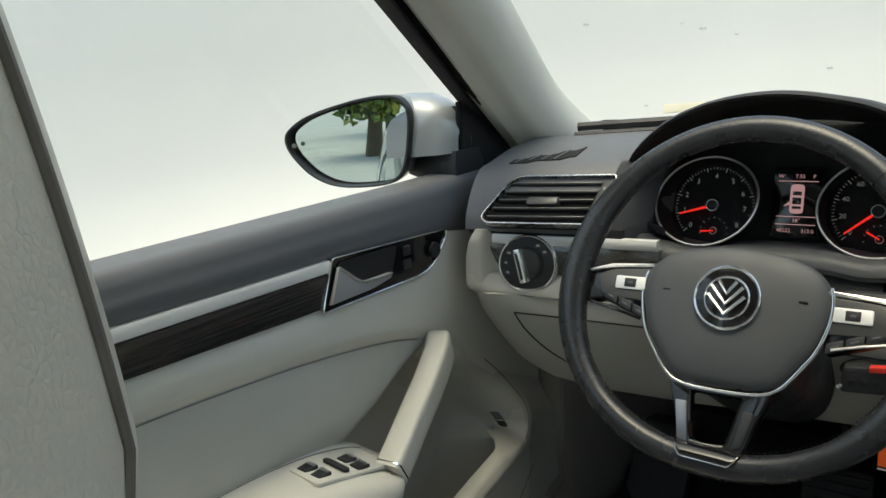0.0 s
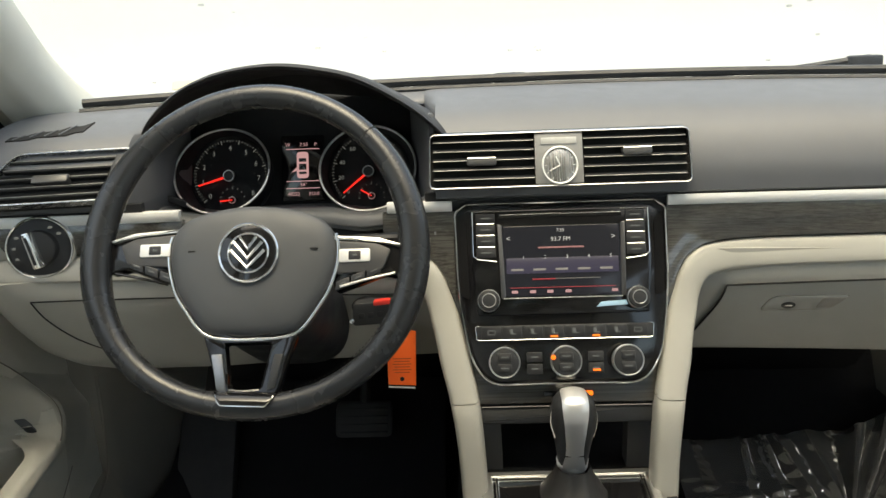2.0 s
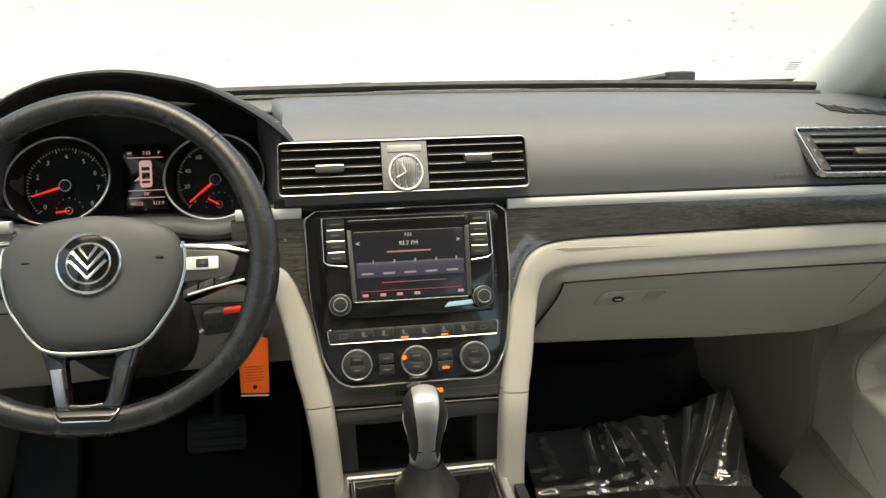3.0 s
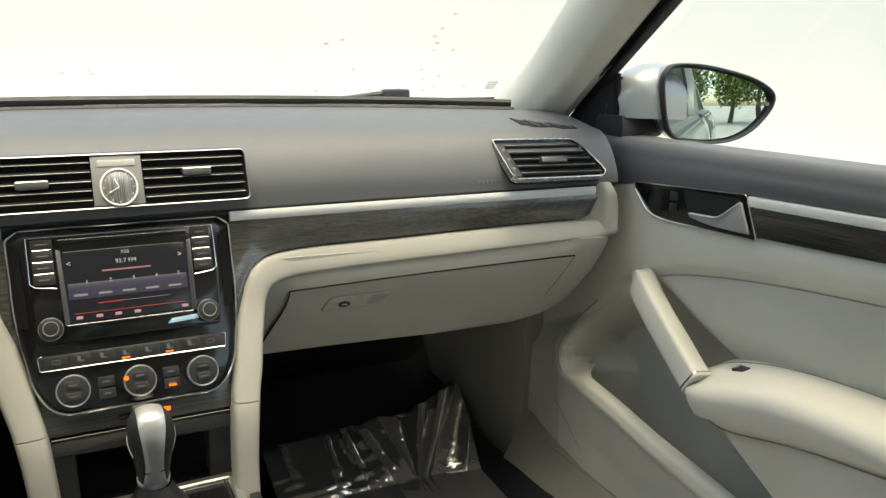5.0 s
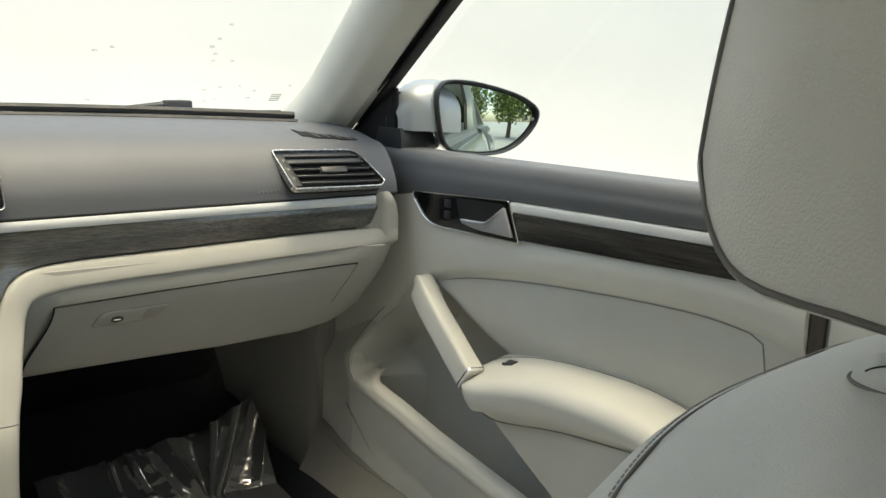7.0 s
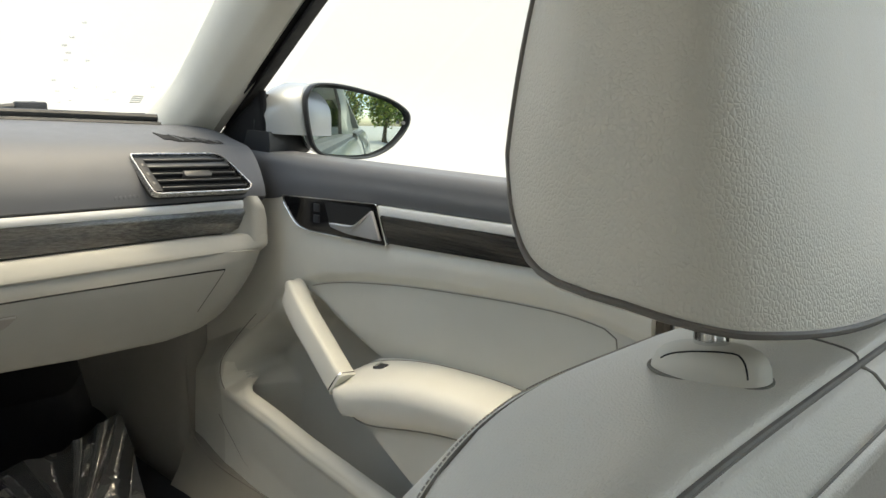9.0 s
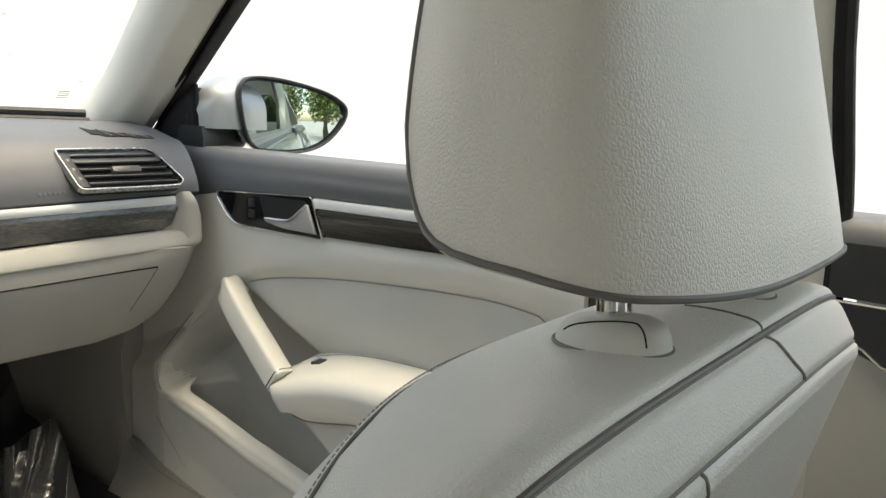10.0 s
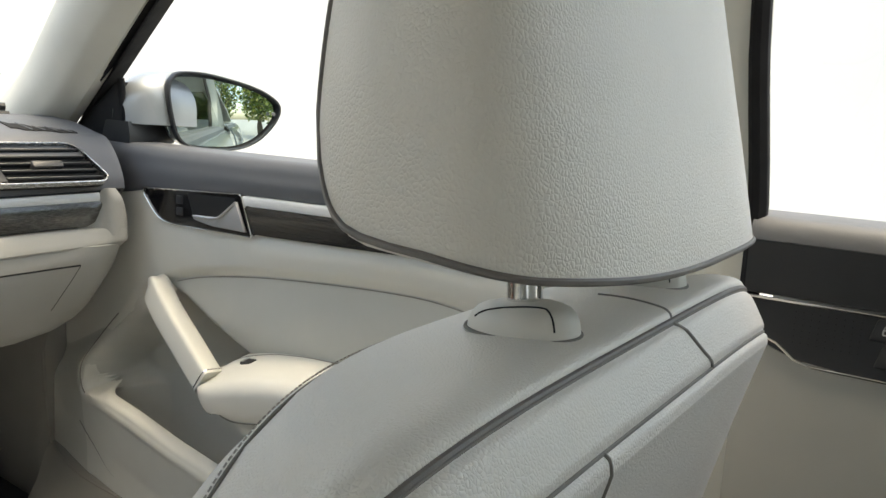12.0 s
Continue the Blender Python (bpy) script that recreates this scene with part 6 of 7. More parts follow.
        plate(b, rounded(rect(0.005, 0.0022, cu, cv), 0.0006, 2), wheel_at(0.0068), 0.001, 0.0002)
        part("button_mark", b, M_dialmark, rock)
        # lower row of keys, running up towards the rim
        for k in range(3):
            ku, kv = s * (0.0945 + 0.0165 * k), -0.0345 + 0.0065 * k + dv
            b = bm_()
            plate(b, rounded(rect(0.0150, 0.0095, ku, kv), 0.0015, 2), lambda u, v, w: wheel_fn(u, v + 0.39 * (s * u - s * ku), w + 0.0035), 0.004, 0.0008)
            bt = part("button", b, M_black, spoke)
            b = bm_()
            plate(b, rounded(rect(0.007, 0.0016, ku, kv), 0.0004, 2), lambda u, v, w: wheel_fn(u, v + 0.39 * (s * u - s * ku), w + 0.0039), 0.001, 0.0002)
            part("button_mark", b, M_dialmark, bt)
        b = bm_()
        sweep(b, spline([wheel_fn(s * 0.092, -0.0425 + dv * 0.6, 0.003), wheel_fn(s * 0.118, -0.036 + dv * 0.6, 0.004), wheel_fn(s * 0.150, -0.029 + dv * 0.6, 0.002)], 5), lambda f: 0.0015, 8)
        part("lower_edge", b, M_satin if s > 0 else M_gloss, spoke)
    # forked lower spoke: one gloss frame round an opening, with inlays on its legs
    def even(points, n):
        """n points at even steps round a closed outline, from its first corner."""
        p = [Vector(q) for q in points]
        p.append(p[0])
        ln = [0.0]
        for q, r in zip(p, p[1:]):
            ln.append(ln[-1] + (r - q).length)
        out_ = []
        for i in range(n):
            d = ln[-1] * i / n
            k = max(j for j in range(len(ln) - 1) if ln[j] <= d)
            out_.append(p[k].lerp(p[k + 1], (d - ln[k]) / (ln[k + 1] - ln[k])))
        return out_

    n_ = 72
    shape = even(rounded([(-0.0515, -0.097), (-0.0415, -0.1282), (-0.0340, -0.1575), (-0.0240, -0.1680), (-0.0080, -0.1715), (0.0140, -0.1695), (0.0290, -0.1570), (0.0365, -0.1281), (0.0480, -0.097)], 0.004, 3), n_)
    hole = even(rounded([(-0.0285, -0.1075), (-0.0255, -0.1300), (-0.0225, -0.1525), (-0.0160, -0.1550), (-0.0060, -0.1560), (0.0040, -0.1552), (0.0105, -0.1530), (0.0155, -0.1300), (0.0210, -0.1075)], 0.003, 3), n_)
    b = bm_()
    loops = []
    for pts, w in ((shape, -0.012), (shape, 0.0025), (inset(shape, 0.0015), 0.0045), ([q.lerp(r, 0.85) for q, r in zip(shape, hole)], 0.0045), (hole, 0.0020), (hole, -0.012)):
        loops.append([wheel_fn(q[0], q[1], w) for q in pts])
    grid(b, loops + loops[:1], wrap_u=True)
    bmesh.ops.remove_doubles(b, verts=b.verts, dist=1e-6)
    fork = part("fork", b, M_gloss, t, "gloss black forked lower spoke")
    for o, mm, lab in (([(-0.0415, -0.1180), (-0.0345, -0.1545), (-0.0235, -0.1600), (-0.0295, -0.1180)], brushed("fork_satin", (0.26, 0.26, 0.265), 0.34), "satin silver inlay"), ([(0.0245, -0.1190), (0.0175, -0.1565), (0.0265, -0.1530), (0.0345, -0.1190)], M_black, "dark satin inlay")):
        b = bm_()
        plate(b, rounded(o, 0.0015, 2), wheel_at(0.0058), 0.003, 0.0006)
        part("leg_inlay", b, mm, fork, lab)
    b = bm_()
    sweep(b, [wheel_fn(lerp(-0.0215, 0.0095, i / 6), -0.1548 - 0.0012 * math.sin(math.pi * i / 6), 0.0048) for i in range(7)], 0.0011, 6)
    part("chrome_line", b, M_chrome, fork)
    b = bm_()
    sweep(b, spline([wheel_fn(-0.0335, -0.1600, 0.0040), wheel_fn(-0.0240, -0.1685, 0.0042), wheel_fn(-0.0080, -0.1722, 0.0045), wheel_fn(0.0140, -0.1700, 0.0042), wheel_fn(0.0265, -0.1600, 0.0040)], 5), 0.0010, 6)
    part("chrome_rim", b, M_chrome, fork)
    # column shroud behind the hub
    b = bm_()
    rows = []
    for k, (w, rx, rz) in enumerate(((-0.02, 0.052, 0.050), (-0.05, 0.062, 0.058), (-0.12, 0.066, 0.062), (-0.20, 0.070, 0.066))):
        rows.append([wheel_fn(rx * math.copysign(abs(math.cos(2 * math.pi * i / 32)) ** 0.6, math.cos(2 * math.pi * i / 32)), -0.045 + rz * math.copysign(abs(math.sin(2 * math.pi * i / 32)) ** 0.6, math.sin(2 * math.pi * i / 32)), w) for i in range(32)])
    vs = grid(b, rows, wrap_u=True)
    b.faces.new(vs[0])
    col = part("column_shroud", b, M_black, t, "black steering column shroud")
    for s in (-1, 1):
        b = bm_()
        sweep(b, [wheel_fn(s * 0.05, 0.004, -0.045), wheel_fn(s * 0.10, 0.012, -0.042), wheel_fn(s * 0.138, 0.012, -0.040), wheel_fn(s * 0.150, 0.012, -0.040)], lambda f: 0.0065 + 0.002 * f, 10, squash=lambda f: (1.1, 0.8))
        part("stalk", b, M_black, col, "black column stalk")
    # gloss foot of the fork, lapping over the rim
    tube = lambda v: 0.0175 * math.sqrt(max(0.0, 1 - ((v + 0.1735) / 0.0175) ** 2))
    foot = lambda u, v: wheel_fn(u - 0.0035, v - 0.043 * (u - 0.0035), max(0.004, tube(v)))
    b = bm_()
    rows = []
    for i in range(17):
        f = lerp(-1, 1, i / 16)
        low = -0.1720 + 0.011 * max(0.0, abs(f) - 0.7) ** 2 / 0.09
        rows.append([foot(lerp(0.0335, 0.030, k / 8) * f, lerp(-0.1570, low, k / 8)) for k in range(9)])
    thick(b, rows, -WN * 0.003)
    ft = part("fork_foot", b, M_gloss, t, "gloss black foot of the lower spokes over the rim")
    b = bm_()
    sweep(b, [row[-1] + WN * 0.0004 for row in rows], 0.0007, 6)
    part("foot_edge", b, M_chrome, ft)


steering_wheel()


def key_and_tag():
    k = thing("car_key", (-0.235, -0.07, 0.75), "black folding car key with red button in the ignition", "car key")
    b = bm_()
    f = lambda u, v, w: Vector((u, -0.075 - w + 0.3 * (u + 0.235), v))
    plate(b, rounded([(-0.258, 0.748), (-0.214, 0.746), (-0.208, 0.776), (-0.256, 0.778)], 0.006, 4), f, 0.016, 0.004)
    body = part("key_body", b, M_black, k)
    b = bm_()
    plate(b, rounded(rect(0.020, 0.0065, -0.221, 0.776), 0.002, 3), lambda u, v, w: f(u, v, w + 0.003), 0.008, 0.001)
    part("red_button", b, base_mat("red_plastic", (0.75, 0.04, 0.03), 0.4)[0], body, "red panic button")
    b = bm_()
    for i in range(3):
        plate(b, rounded(rect(0.007, 0.007, -0.246 + 0.011 * i, 0.761), 0.002, 2), lambda u, v, w: f(u, v, w + 0.0008), 0.002, 0.0004)
    part("key_buttons", b, M_matt, body)
    b = bm_()
    plate(b, disc(0.003, 12, -0.2575, 0.756), lambda u, v, w: f(u, v, w + 0.001), 0.003, 0.0004)
    part("key_ring", b, M_chrome, k)
    b = bm_()
    sweep(b, [Vector((-0.235, -0.055, 0.762)), Vector((-0.262, -0.02, 0.762))], 0.013, 16)
    part("ignition_collar", b, M_black, k)
    g = thing("key_tag", (-0.2, -0.045, 0.655), "orange card tag with a punched hole hanging from the key", "key tag")
    b = bm_()
    tf = lambda u, v, w: Vector((u, -0.046 - w + 0.15 * (v - 0.68), v))
    plate(b, [(-0.2215, 0.6565), (-0.186, 0.6545), (-0.1835, 0.725), (-0.196, 0.728), (-0.2215, 0.690)], tf, 0.0006, 0.0002)
    card = part("card", b, M_orange, g)
    b = bm_()
    plate(b, disc(0.0028, 14, -0.2035, 0.6635), lambda u, v, w: tf(u, v, w + 0.0005), 0.0006, 0.0001)
    part("hole", b, M_gap, card)
    b = bm_()
    for i in range(6):
        plate(b, rect(0.024 - 0.004 * (i % 2), 0.0009, -0.203, 0.690 - 0.0036 * i), lambda u, v, w: tf(u, v, w + 0.0003), 0.0003, 0.0001)
    part("printed_lines", b, grained("print_brown", (0.35, 0.06, 0.01), 0.6), card)
    b = bm_()
    plate(b, [(-0.2215, 0.6525), (-0.187, 0.6505), (-0.187, 0.6525), (-0.2215, 0.6545)], tf, 0.0006, 0.0001)
    part("metal_edge", b, M_satin, card)


key_and_tag()


# ---------------------------------------------------------------- console, footwells
def console():
    t = thing("centre_console", (0, -0.3, 0.3), "centre console with chrome-framed gear plate and open bin", "centre console")
    P = lambda u, v, w: Vector((u, v, 0.560 + w + 0.03 * (v + 0.11)))
    b = bm_()
    o = rounded([(-0.101, -0.46), (0.101, -0.46), (0.106, -0.106), (-0.104, -0.110)], 0.010, 4)
    plate(b, o, P, 0.05, 0.004)
    body = part("gear_plate", b, M_gloss, t, "gloss black gear plate")
    b = bm_()
    ring(b, o, 0.0125, lambda u, v, w: P(u, v, w + 0.004), 0.006, 0.002)
    part("chrome_frame", b, M_satin, body, "satin silver outer frame")
    b = bm_()
    ring(b, inset(o, 0.0155), 0.004, lambda u, v, w: P(u, v, w + 0.0025), 0.006, 0.001)
    part("inner_frame", b, M_chrome, body)
    b = bm_()
    rows = []
    for k, (z, f) in enumerate(((0.556, 1.0), (0.562, 0.97), (0.568, 0.86), (0.577, 0.70), (0.588, 0.56), (0.598, 0.48))):
        rows.append([Vector((0.003 + 0.040 * f * math.cos(2 * math.pi * i / 40) * (1 + 0.04 * math.sin(9 * 2 * math.pi * i / 40 + 2 * k)), -0.155 + 0.05 * f * math.sin(2 * math.pi * i / 40) * (1 + 0.05 * math.sin(7 * 2 * math.pi * i / 40 - k)), z)) for i in range(40)])
    grid(b, rows, wrap_u=True)
    part("gear_boot", b, leather("black_boot_leather", (0.02, 0.02, 0.021), 0.5, 500, 0.0004, 0.5), t, "black leather gear boot")
    # walls of the console and the bin ahead of the gear plate
    for s in (-1, 1):
        b = bm_()
        rows = [[Vector((s * 0.112, y, z)) for z in (0.30, 0.45, 0.555)] for y in (-0.60, -0.30, -0.12, 0.05, 0.20)]
        thick(b, rows, Vector((s * 0.012, 0, 0)))
        part("side_wall", b, M_matt, t, "black console side")
        b = bm_()
        o3 = rounded([(0.074, 0.552), (0.104, 0.552), (0.104, 0.632), (0.076, 0.628)], 0.003, 2)
        plate(b, o3 if s > 0 else [Vector((-q.x, q.y)) for q in o3][::-1], lambda u, v, w: Vector((u + s * 0.003, -0.088 - w + 0.1 * (v - 0.59), v)), 0.03, 0.002)
        part("bin_cheek", b, grained("grey_bin", (0.10, 0.10, 0.105), 0.6), t, "grey cheek beside the bin")
    b = bm_()
    block(b, (-0.105, -0.10, 0.545), (0.105, 0.10, 0.556), 0.003)
    part("bin_floor", b, M_rubber, t)
    b = bm_()
    block(b, (-0.11, 0.06, 0.55), (0.11, 0.08, 0.70), 0.003)
    part("bin_back", b, M_matt, t)
    b = bm_()
    block(b, (-0.115, -0.98, 0.30), (0.115, -0.47, 0.60), 0.02)
    part("armrest_box", b, M_beige_soft, t, "beige armrest box")


console()


def gear_lever():
    t = thing("gear_lever", (0.002, -0.152, 0.595), "black and satin silver automatic gear lever", "gear lever")
    c = Vector((0.002, -0.150, 0))
    sec = ((0.594, 0.0165, 0.0165), (0.602, 0.0175, 0.018), (0.618, 0.0195, 0.021), (0.636, 0.0225, 0.025), (0.652, 0.0255, 0.028), (0.666, 0.0265, 0.029), (0.678, 0.0240, 0.027), (0.686, 0.0190, 0.022), (0.691, 0.0115, 0.014), (0.693, 0.0, 0.0))
    sup = lambda a, p: (math.copysign(abs(math.cos(a)) ** p, math.cos(a)), math.copysign(abs(math.sin(a)) ** p, math.sin(a)))
    b = bm_()
    rows = [[Vector((c.x + rx * sup(2 * math.pi * i / 40, 0.8)[0], c.y - 0.10 * (z - 0.6) + ry * sup(2 * math.pi * i / 40, 0.8)[1], z)) for i in range(40)] for z, rx, ry in sec]
    vs = grid(b, rows, wrap_u=True)
    bmesh.ops.remove_doubles(b, verts=b.verts, dist=1e-5)
    knob = part("knob", b, M_black, t)
    # silver saddle over the rounded top and down the back
    rx_at = lambda z: line_at([(q[0], q[1]) for q in sec], z)
    ry_at = lambda z: line_at([(q[0], q[2]) for q in sec], z)
    mid_z = 0.652

    def skin(x, a):
        """Where a line from the knob's middle, at x across and a up from the back, leaves the knob."""
        lo, hi = 0.0, 0.06
        for _ in range(24):
            r = (lo + hi) / 2
            dy, z = -r * math.cos(a), mid_z + r * math.sin(a)
            inside = z < 0.6929 and (abs(x) / max(1e-4, rx_at(z))) ** 2.5 + (abs(dy) / max(1e-4, ry_at(z))) ** 2.5 < 1
            lo, hi = (r, hi) if inside else (lo, r)
        r = lo + 0.0014
        z = mid_z + r * math.sin(a)
        return Vector((c.x + x, c.y - 0.10 * (z - 0.6) - r * math.cos(a), z))
    b = bm_()
    rows = []
    for z, w in ((0.594, 0.0135), (0.602, 0.0130), (0.610, 0.0118), (0.618, 0.0104), (0.628, 0.0100), (0.638, 0.0104), (0.646, 0.0112)):
        rx, ry = rx_at(z), ry_at(z)
        row = []
        for k in range(13):
            x = w * math.sin(math.pi / 2 * lerp(-1, 1, k / 12))
            row.append(Vector((c.x + x, c.y - 0.10 * (z - 0.6) - ry * (1 - (abs(x) / rx) ** 2.5) ** 0.4 - 0.0014, z)))
        rows.append(row)
    for i in range(25):
        a = radians(lerp(0, 140, i / 24))
        w = lerp(0.0118, 0.0148, sstep(0, 60, math.degrees(a))) * (1 - 0.35 * sstep(95, 140, math.degrees(a)))
        rows.append([skin(w * math.sin(math.pi / 2 * lerp(-1, 1, k / 12)), a) for k in range(13)])
    thick(b, rows, Vector((0, 0.002, -0.001)))
    sad = part("saddle", b, base_mat("lever_silver", (0.66, 0.66, 0.655), 0.36, 0.65)[0], knob, "satin silver saddle")
    b = bm_()
    sweep(b, [Vector((c.x + lerp(-0.0108, 0.0108, k / 6), c.y - 0.0235, 0.6185)) for k in range(7)], 0.0007, 6)
    part("saddle_joint", b, M_gap, sad)
    b = bm_()
    rows = [[Vector((c.x + r * math.cos(2 * math.pi * i / 32), c.y + r * 1.02 * math.sin(2 * math.pi * i / 32), z)) for i in range(32)] for z, r in ((0.592, 0.0170), (0.594, 0.0180), (0.603, 0.0190), (0.605, 0.0180))]
    grid(b, rows, wrap_u=True)
    part("collar", b, M_strip, knob)
    for s in (-1, 1):
        b = bm_()
        rows = []
        sweep(b, spline([Vector((c.x + s * 0.0215, c.y - 0.018, 0.640)), Vector((c.x + s * 0.0258, c.y - 0.014, 0.655)), Vector((c.x + s * 0.0250, c.y - 0.014, 0.668)), Vector((c.x + s * 0.0195, c.y - 0.016, 0.681))], 4), 0.0011, 6)
        part("chrome_side_line", b, M_chrome, knob)


gear_lever()


def pedals():
    t = thing("brake_pedal", (-0.31, 0.30, 0.40), "black rubber brake pedal with ribs", "pedal")
    f = lambda u, v, w: Vector((-0.310 + u, 0.285 + 0.5 * v - w, 0.436 + 0.85 * v))
    b = bm_()
    plate(b, rounded(rect(0.100, 0.060), 0.010, 4), f, 0.012, 0.003)
    M_tread = grained("pedal_rubber", (0.045, 0.046, 0.048), 0.6, 900, 0.0003, 0.4)
    pad = part("pad", b, M_tread, t)
    for k in range(4):
        b = bm_()
        plate(b, rounded(rect(0.085, 0.005, 0, -0.021 + 0.014 * k), 0.001, 2), lambda u, v, w: f(u, v, w + 0.003), 0.004, 0.001)
        part("rib", b, M_tread, pad)
    b = bm_()
    sweep(b, [Vector((-0.31, 0.30, 0.44)), Vector((-0.31, 0.38, 0.55)), Vector((-0.31, 0.42, 0.68))], 0.010, 8)
    part("arm", b, M_black, t)
    t = thing("foot_rest", (-0.6, 0.33, 0.28), "dark ribbed driver's foot rest", "foot rest")
    b = bm_()
    f2 = lambda u, v, w: Vector((-0.605 + u, 0.30 + 0.55 * v - w, 0.37 + 0.85 * v))
    plate(b, rounded(rect(0.105, 0.20), 0.008, 3), f2, 0.03, 0.004)
    part("pad", b, grained("grey_foot_rest", (0.045, 0.046, 0.05), 0.7), t)


pedals()


def mat_z(x, y):
    """Height of a floor mat: up the bulkhead in front and a little up the sill."""
    return 0.292 + 0.16 * sstep(0.26, 0.5, y) + 0.056 * sstep(0.61, 0.662, x)


def floor_mats():
    for s in (-1, 1):
        b = bm_()
        rows = []
        for i in range(25):
            row = []
            for k in range(25):
                x, y = lerp(0.17, 0.665, i / 24), lerp(-0.28, 0.46, k / 24)
                z = mat_z(x, y) + 0.004 * noise.noise(Vector((x * 9, y * 9, s)))
                row.append(Vector((s * x, y, z)))
            rows.append(row)
        thick(b, rows, Vector((0, 0, -0.010)))
        tagged(part("floor_mat", b, M_carpet), "black carpet floor mat in the footwell", "floor mat", "floor mats")
    # crumpled film over the passenger's mat
    m = bpy.data.materials.new("clear_film")
    m.use_nodes = True
    nt = m.node_tree
    p = nt.nodes["Principled BSDF"]
    p.inputs["Base Color"].default_value = (0.52, 0.52, 0.525, 1)
    p.inputs["Metallic"].default_value = 0.8
    p.inputs["Roughness"].default_value = 0.10
    p.inputs["Coat Weight"].default_value = 1.0
    p.inputs["Coat Roughness"].default_value = 0.04
    p.inputs["Coat IOR"].default_value = 1.7
    co = coords(nt)
    haze = ramp(nt, noise_tex(nt, co, 16.0, 5.0, 0.6), [(0.35, 0.06), (0.65, 0.16)])
    nt.links.new(haze, p.inputs["Roughness"])
    bump(nt, noise_tex(nt, co, 30.0, 2.0), 0.08, 0.002, p)
    # folds fan from the far edge down to a low ridge; ahead of the ridge the film lies flat on the mat
    folds = [(0.20, 0.22), (0.262, 0.268), (0.350, 0.337), (0.386, 0.396), (0.411, 0.449), (0.463, 0.489), (0.553, 0.494), (0.600, 0.505), (0.639, 0.519), (0.676, 0.589), (0.72, 0.66)]
    deep = (0.006, 0.010, 0.012, 0.007, 0.006, 0.012, 0.022, 0.010, 0.014, 0.016)

    def film(x, g):
        up = sstep(0.0, 1.0, g)
        if g >= 0:
            y = lerp(0.165, 0.292, g) - 0.02 * sstep(0.5, 0.63, x) * (1 - g)
            z = lerp(0.322, 0.386 + 0.012 * sstep(0.30, 0.50, x) + 0.040 * sstep(0.50, 0.65, x), g ** 0.9)
        else:
            y = 0.165 - 0.02 * sstep(0.5, 0.63, x) + 0.34 * g
            z = 0.322 + 0.014 * max(-1.0, g * 3)
        line = [lerp(lo, hi, max(0.0, g)) for hi, lo in folds]
        k = max(i for i in range(len(line) - 1) if line[i] <= x or i == 0)
        f = min(1.0, max(0.0, (x - line[k]) / (line[k + 1] - line[k])))
        dip = deep[k] * (1 - (2 * f - 1) ** 2) * min(1.0, 0.25 + g * 1.6 if g >= 0 else max(0.0, 0.25 + g))
        wrinkle = 0.0035 * noise.noise(Vector((x * 14, g * 4, 1.3))) + 0.0006 * noise.noise(Vector((x * 50 + 9 * g, g * 12, 4.0)))
        flat = sstep(0.50, 0.36, g) * sstep(0.47, 0.40, x) * sstep(-0.05, 0.05, g)
        wrinkle += flat * 0.005 * noise.noise(Vector((x * 20, g * 9, 7.7)))
        edge = 0.006 * sstep(0.9, 1.0, g) * noise.noise(Vector((x * 40, 0.3, 0.9)))
        lift = wrinkle - dip
        return Vector((x, y - 0.6 * lift, max(z + 0.75 * lift + edge, 0.0115 + 0.292 + 0.056 * sstep(0.61, 0.662, x))))
    rows = []
    nx, ny = 260, 150
    for i in range(nx + 1):
        row = []
        for k in range(ny + 1):
            g = lerp(-1.0, 1.0, k / ny)
            row.append(film(lerp(0.232, 0.62 + 0.032 * max(0.0, g), i / nx), g))
        rows.append(row)
    b = bm_()
    thick(b, rows, Vector((0, 0.0004, -0.0006)))
    ob = part("plastic_sheet", b, m)
    tagged(ob, "crumpled shiny dark plastic sheet over the floor mat", "plastic sheet")


floor_mats()


# ---------------------------------------------------------------- front seats
SEAT_PROFILE = [(-0.700, 0.36), (-0.760, 0.50), (-0.815, 0.64), (-0.862, 0.78), (-0.898, 0.88), (-0.917, 0.915), (-0.935, 0.932), (-0.965, 0.946), (-1.010, 0.954), (-1.040, 0.954),
                (-1.052, 0.949), (-1.064, 0.930), (-1.070, 0.915), (-1.066, 0.895), (-1.035, 0.78), (-0.995, 0.64), (-0.955, 0.50), (-0.92, 0.36)]


def seat_surface(s, cx, hw, dy):
    pts = spline([(y, z, 0) for y, z in SEAT_PROFILE], 5)
    n = len(pts) - 1

    def at(u, v):
        """u from -1 (inboard) to 1 (outboard), v from 0 (front, low) over the top to 1 (back, low)."""
        k = min(n - 1, max(0, int(v * n + 1e-6)))
        q = pts[k].lerp(pts[k + 1], min(1.0, max(0.0, v * n - k)))
        z = min(q.y, 0.90)
        core_y = lerp(-0.80, -0.985, (z - 0.36) / 0.54)
        core = Vector((core_y, min(q.y, 0.86)))
        g = max(0.0, 1 - abs(u) ** 9) ** (1 / 9)
        # the cover is drawn in along its seams
        for at_, deep in ((29.0, 0.018), (50.4, 0.022), (58.0, 0.026)):
            g *= 1 - deep * math.exp(-((v * n - at_) / 0.9) ** 2)
        y, zz = core.x + (q.x - core.x) * g, core.y + (q.y - core.y) * g
        top = sstep(0.80, 0.95, q.y)
        fore = sstep(-1.04, -0.94, q.x)
        zz -= lerp(0.008, 0.120, fore) * abs(u) ** 4 * top
        w = hw + (0.072 if u > 0 else 0.05) * sstep(0.90, 0.60, q.y)
        return Vector((s * (cx + u * w), y + dy, zz))
    return at, n


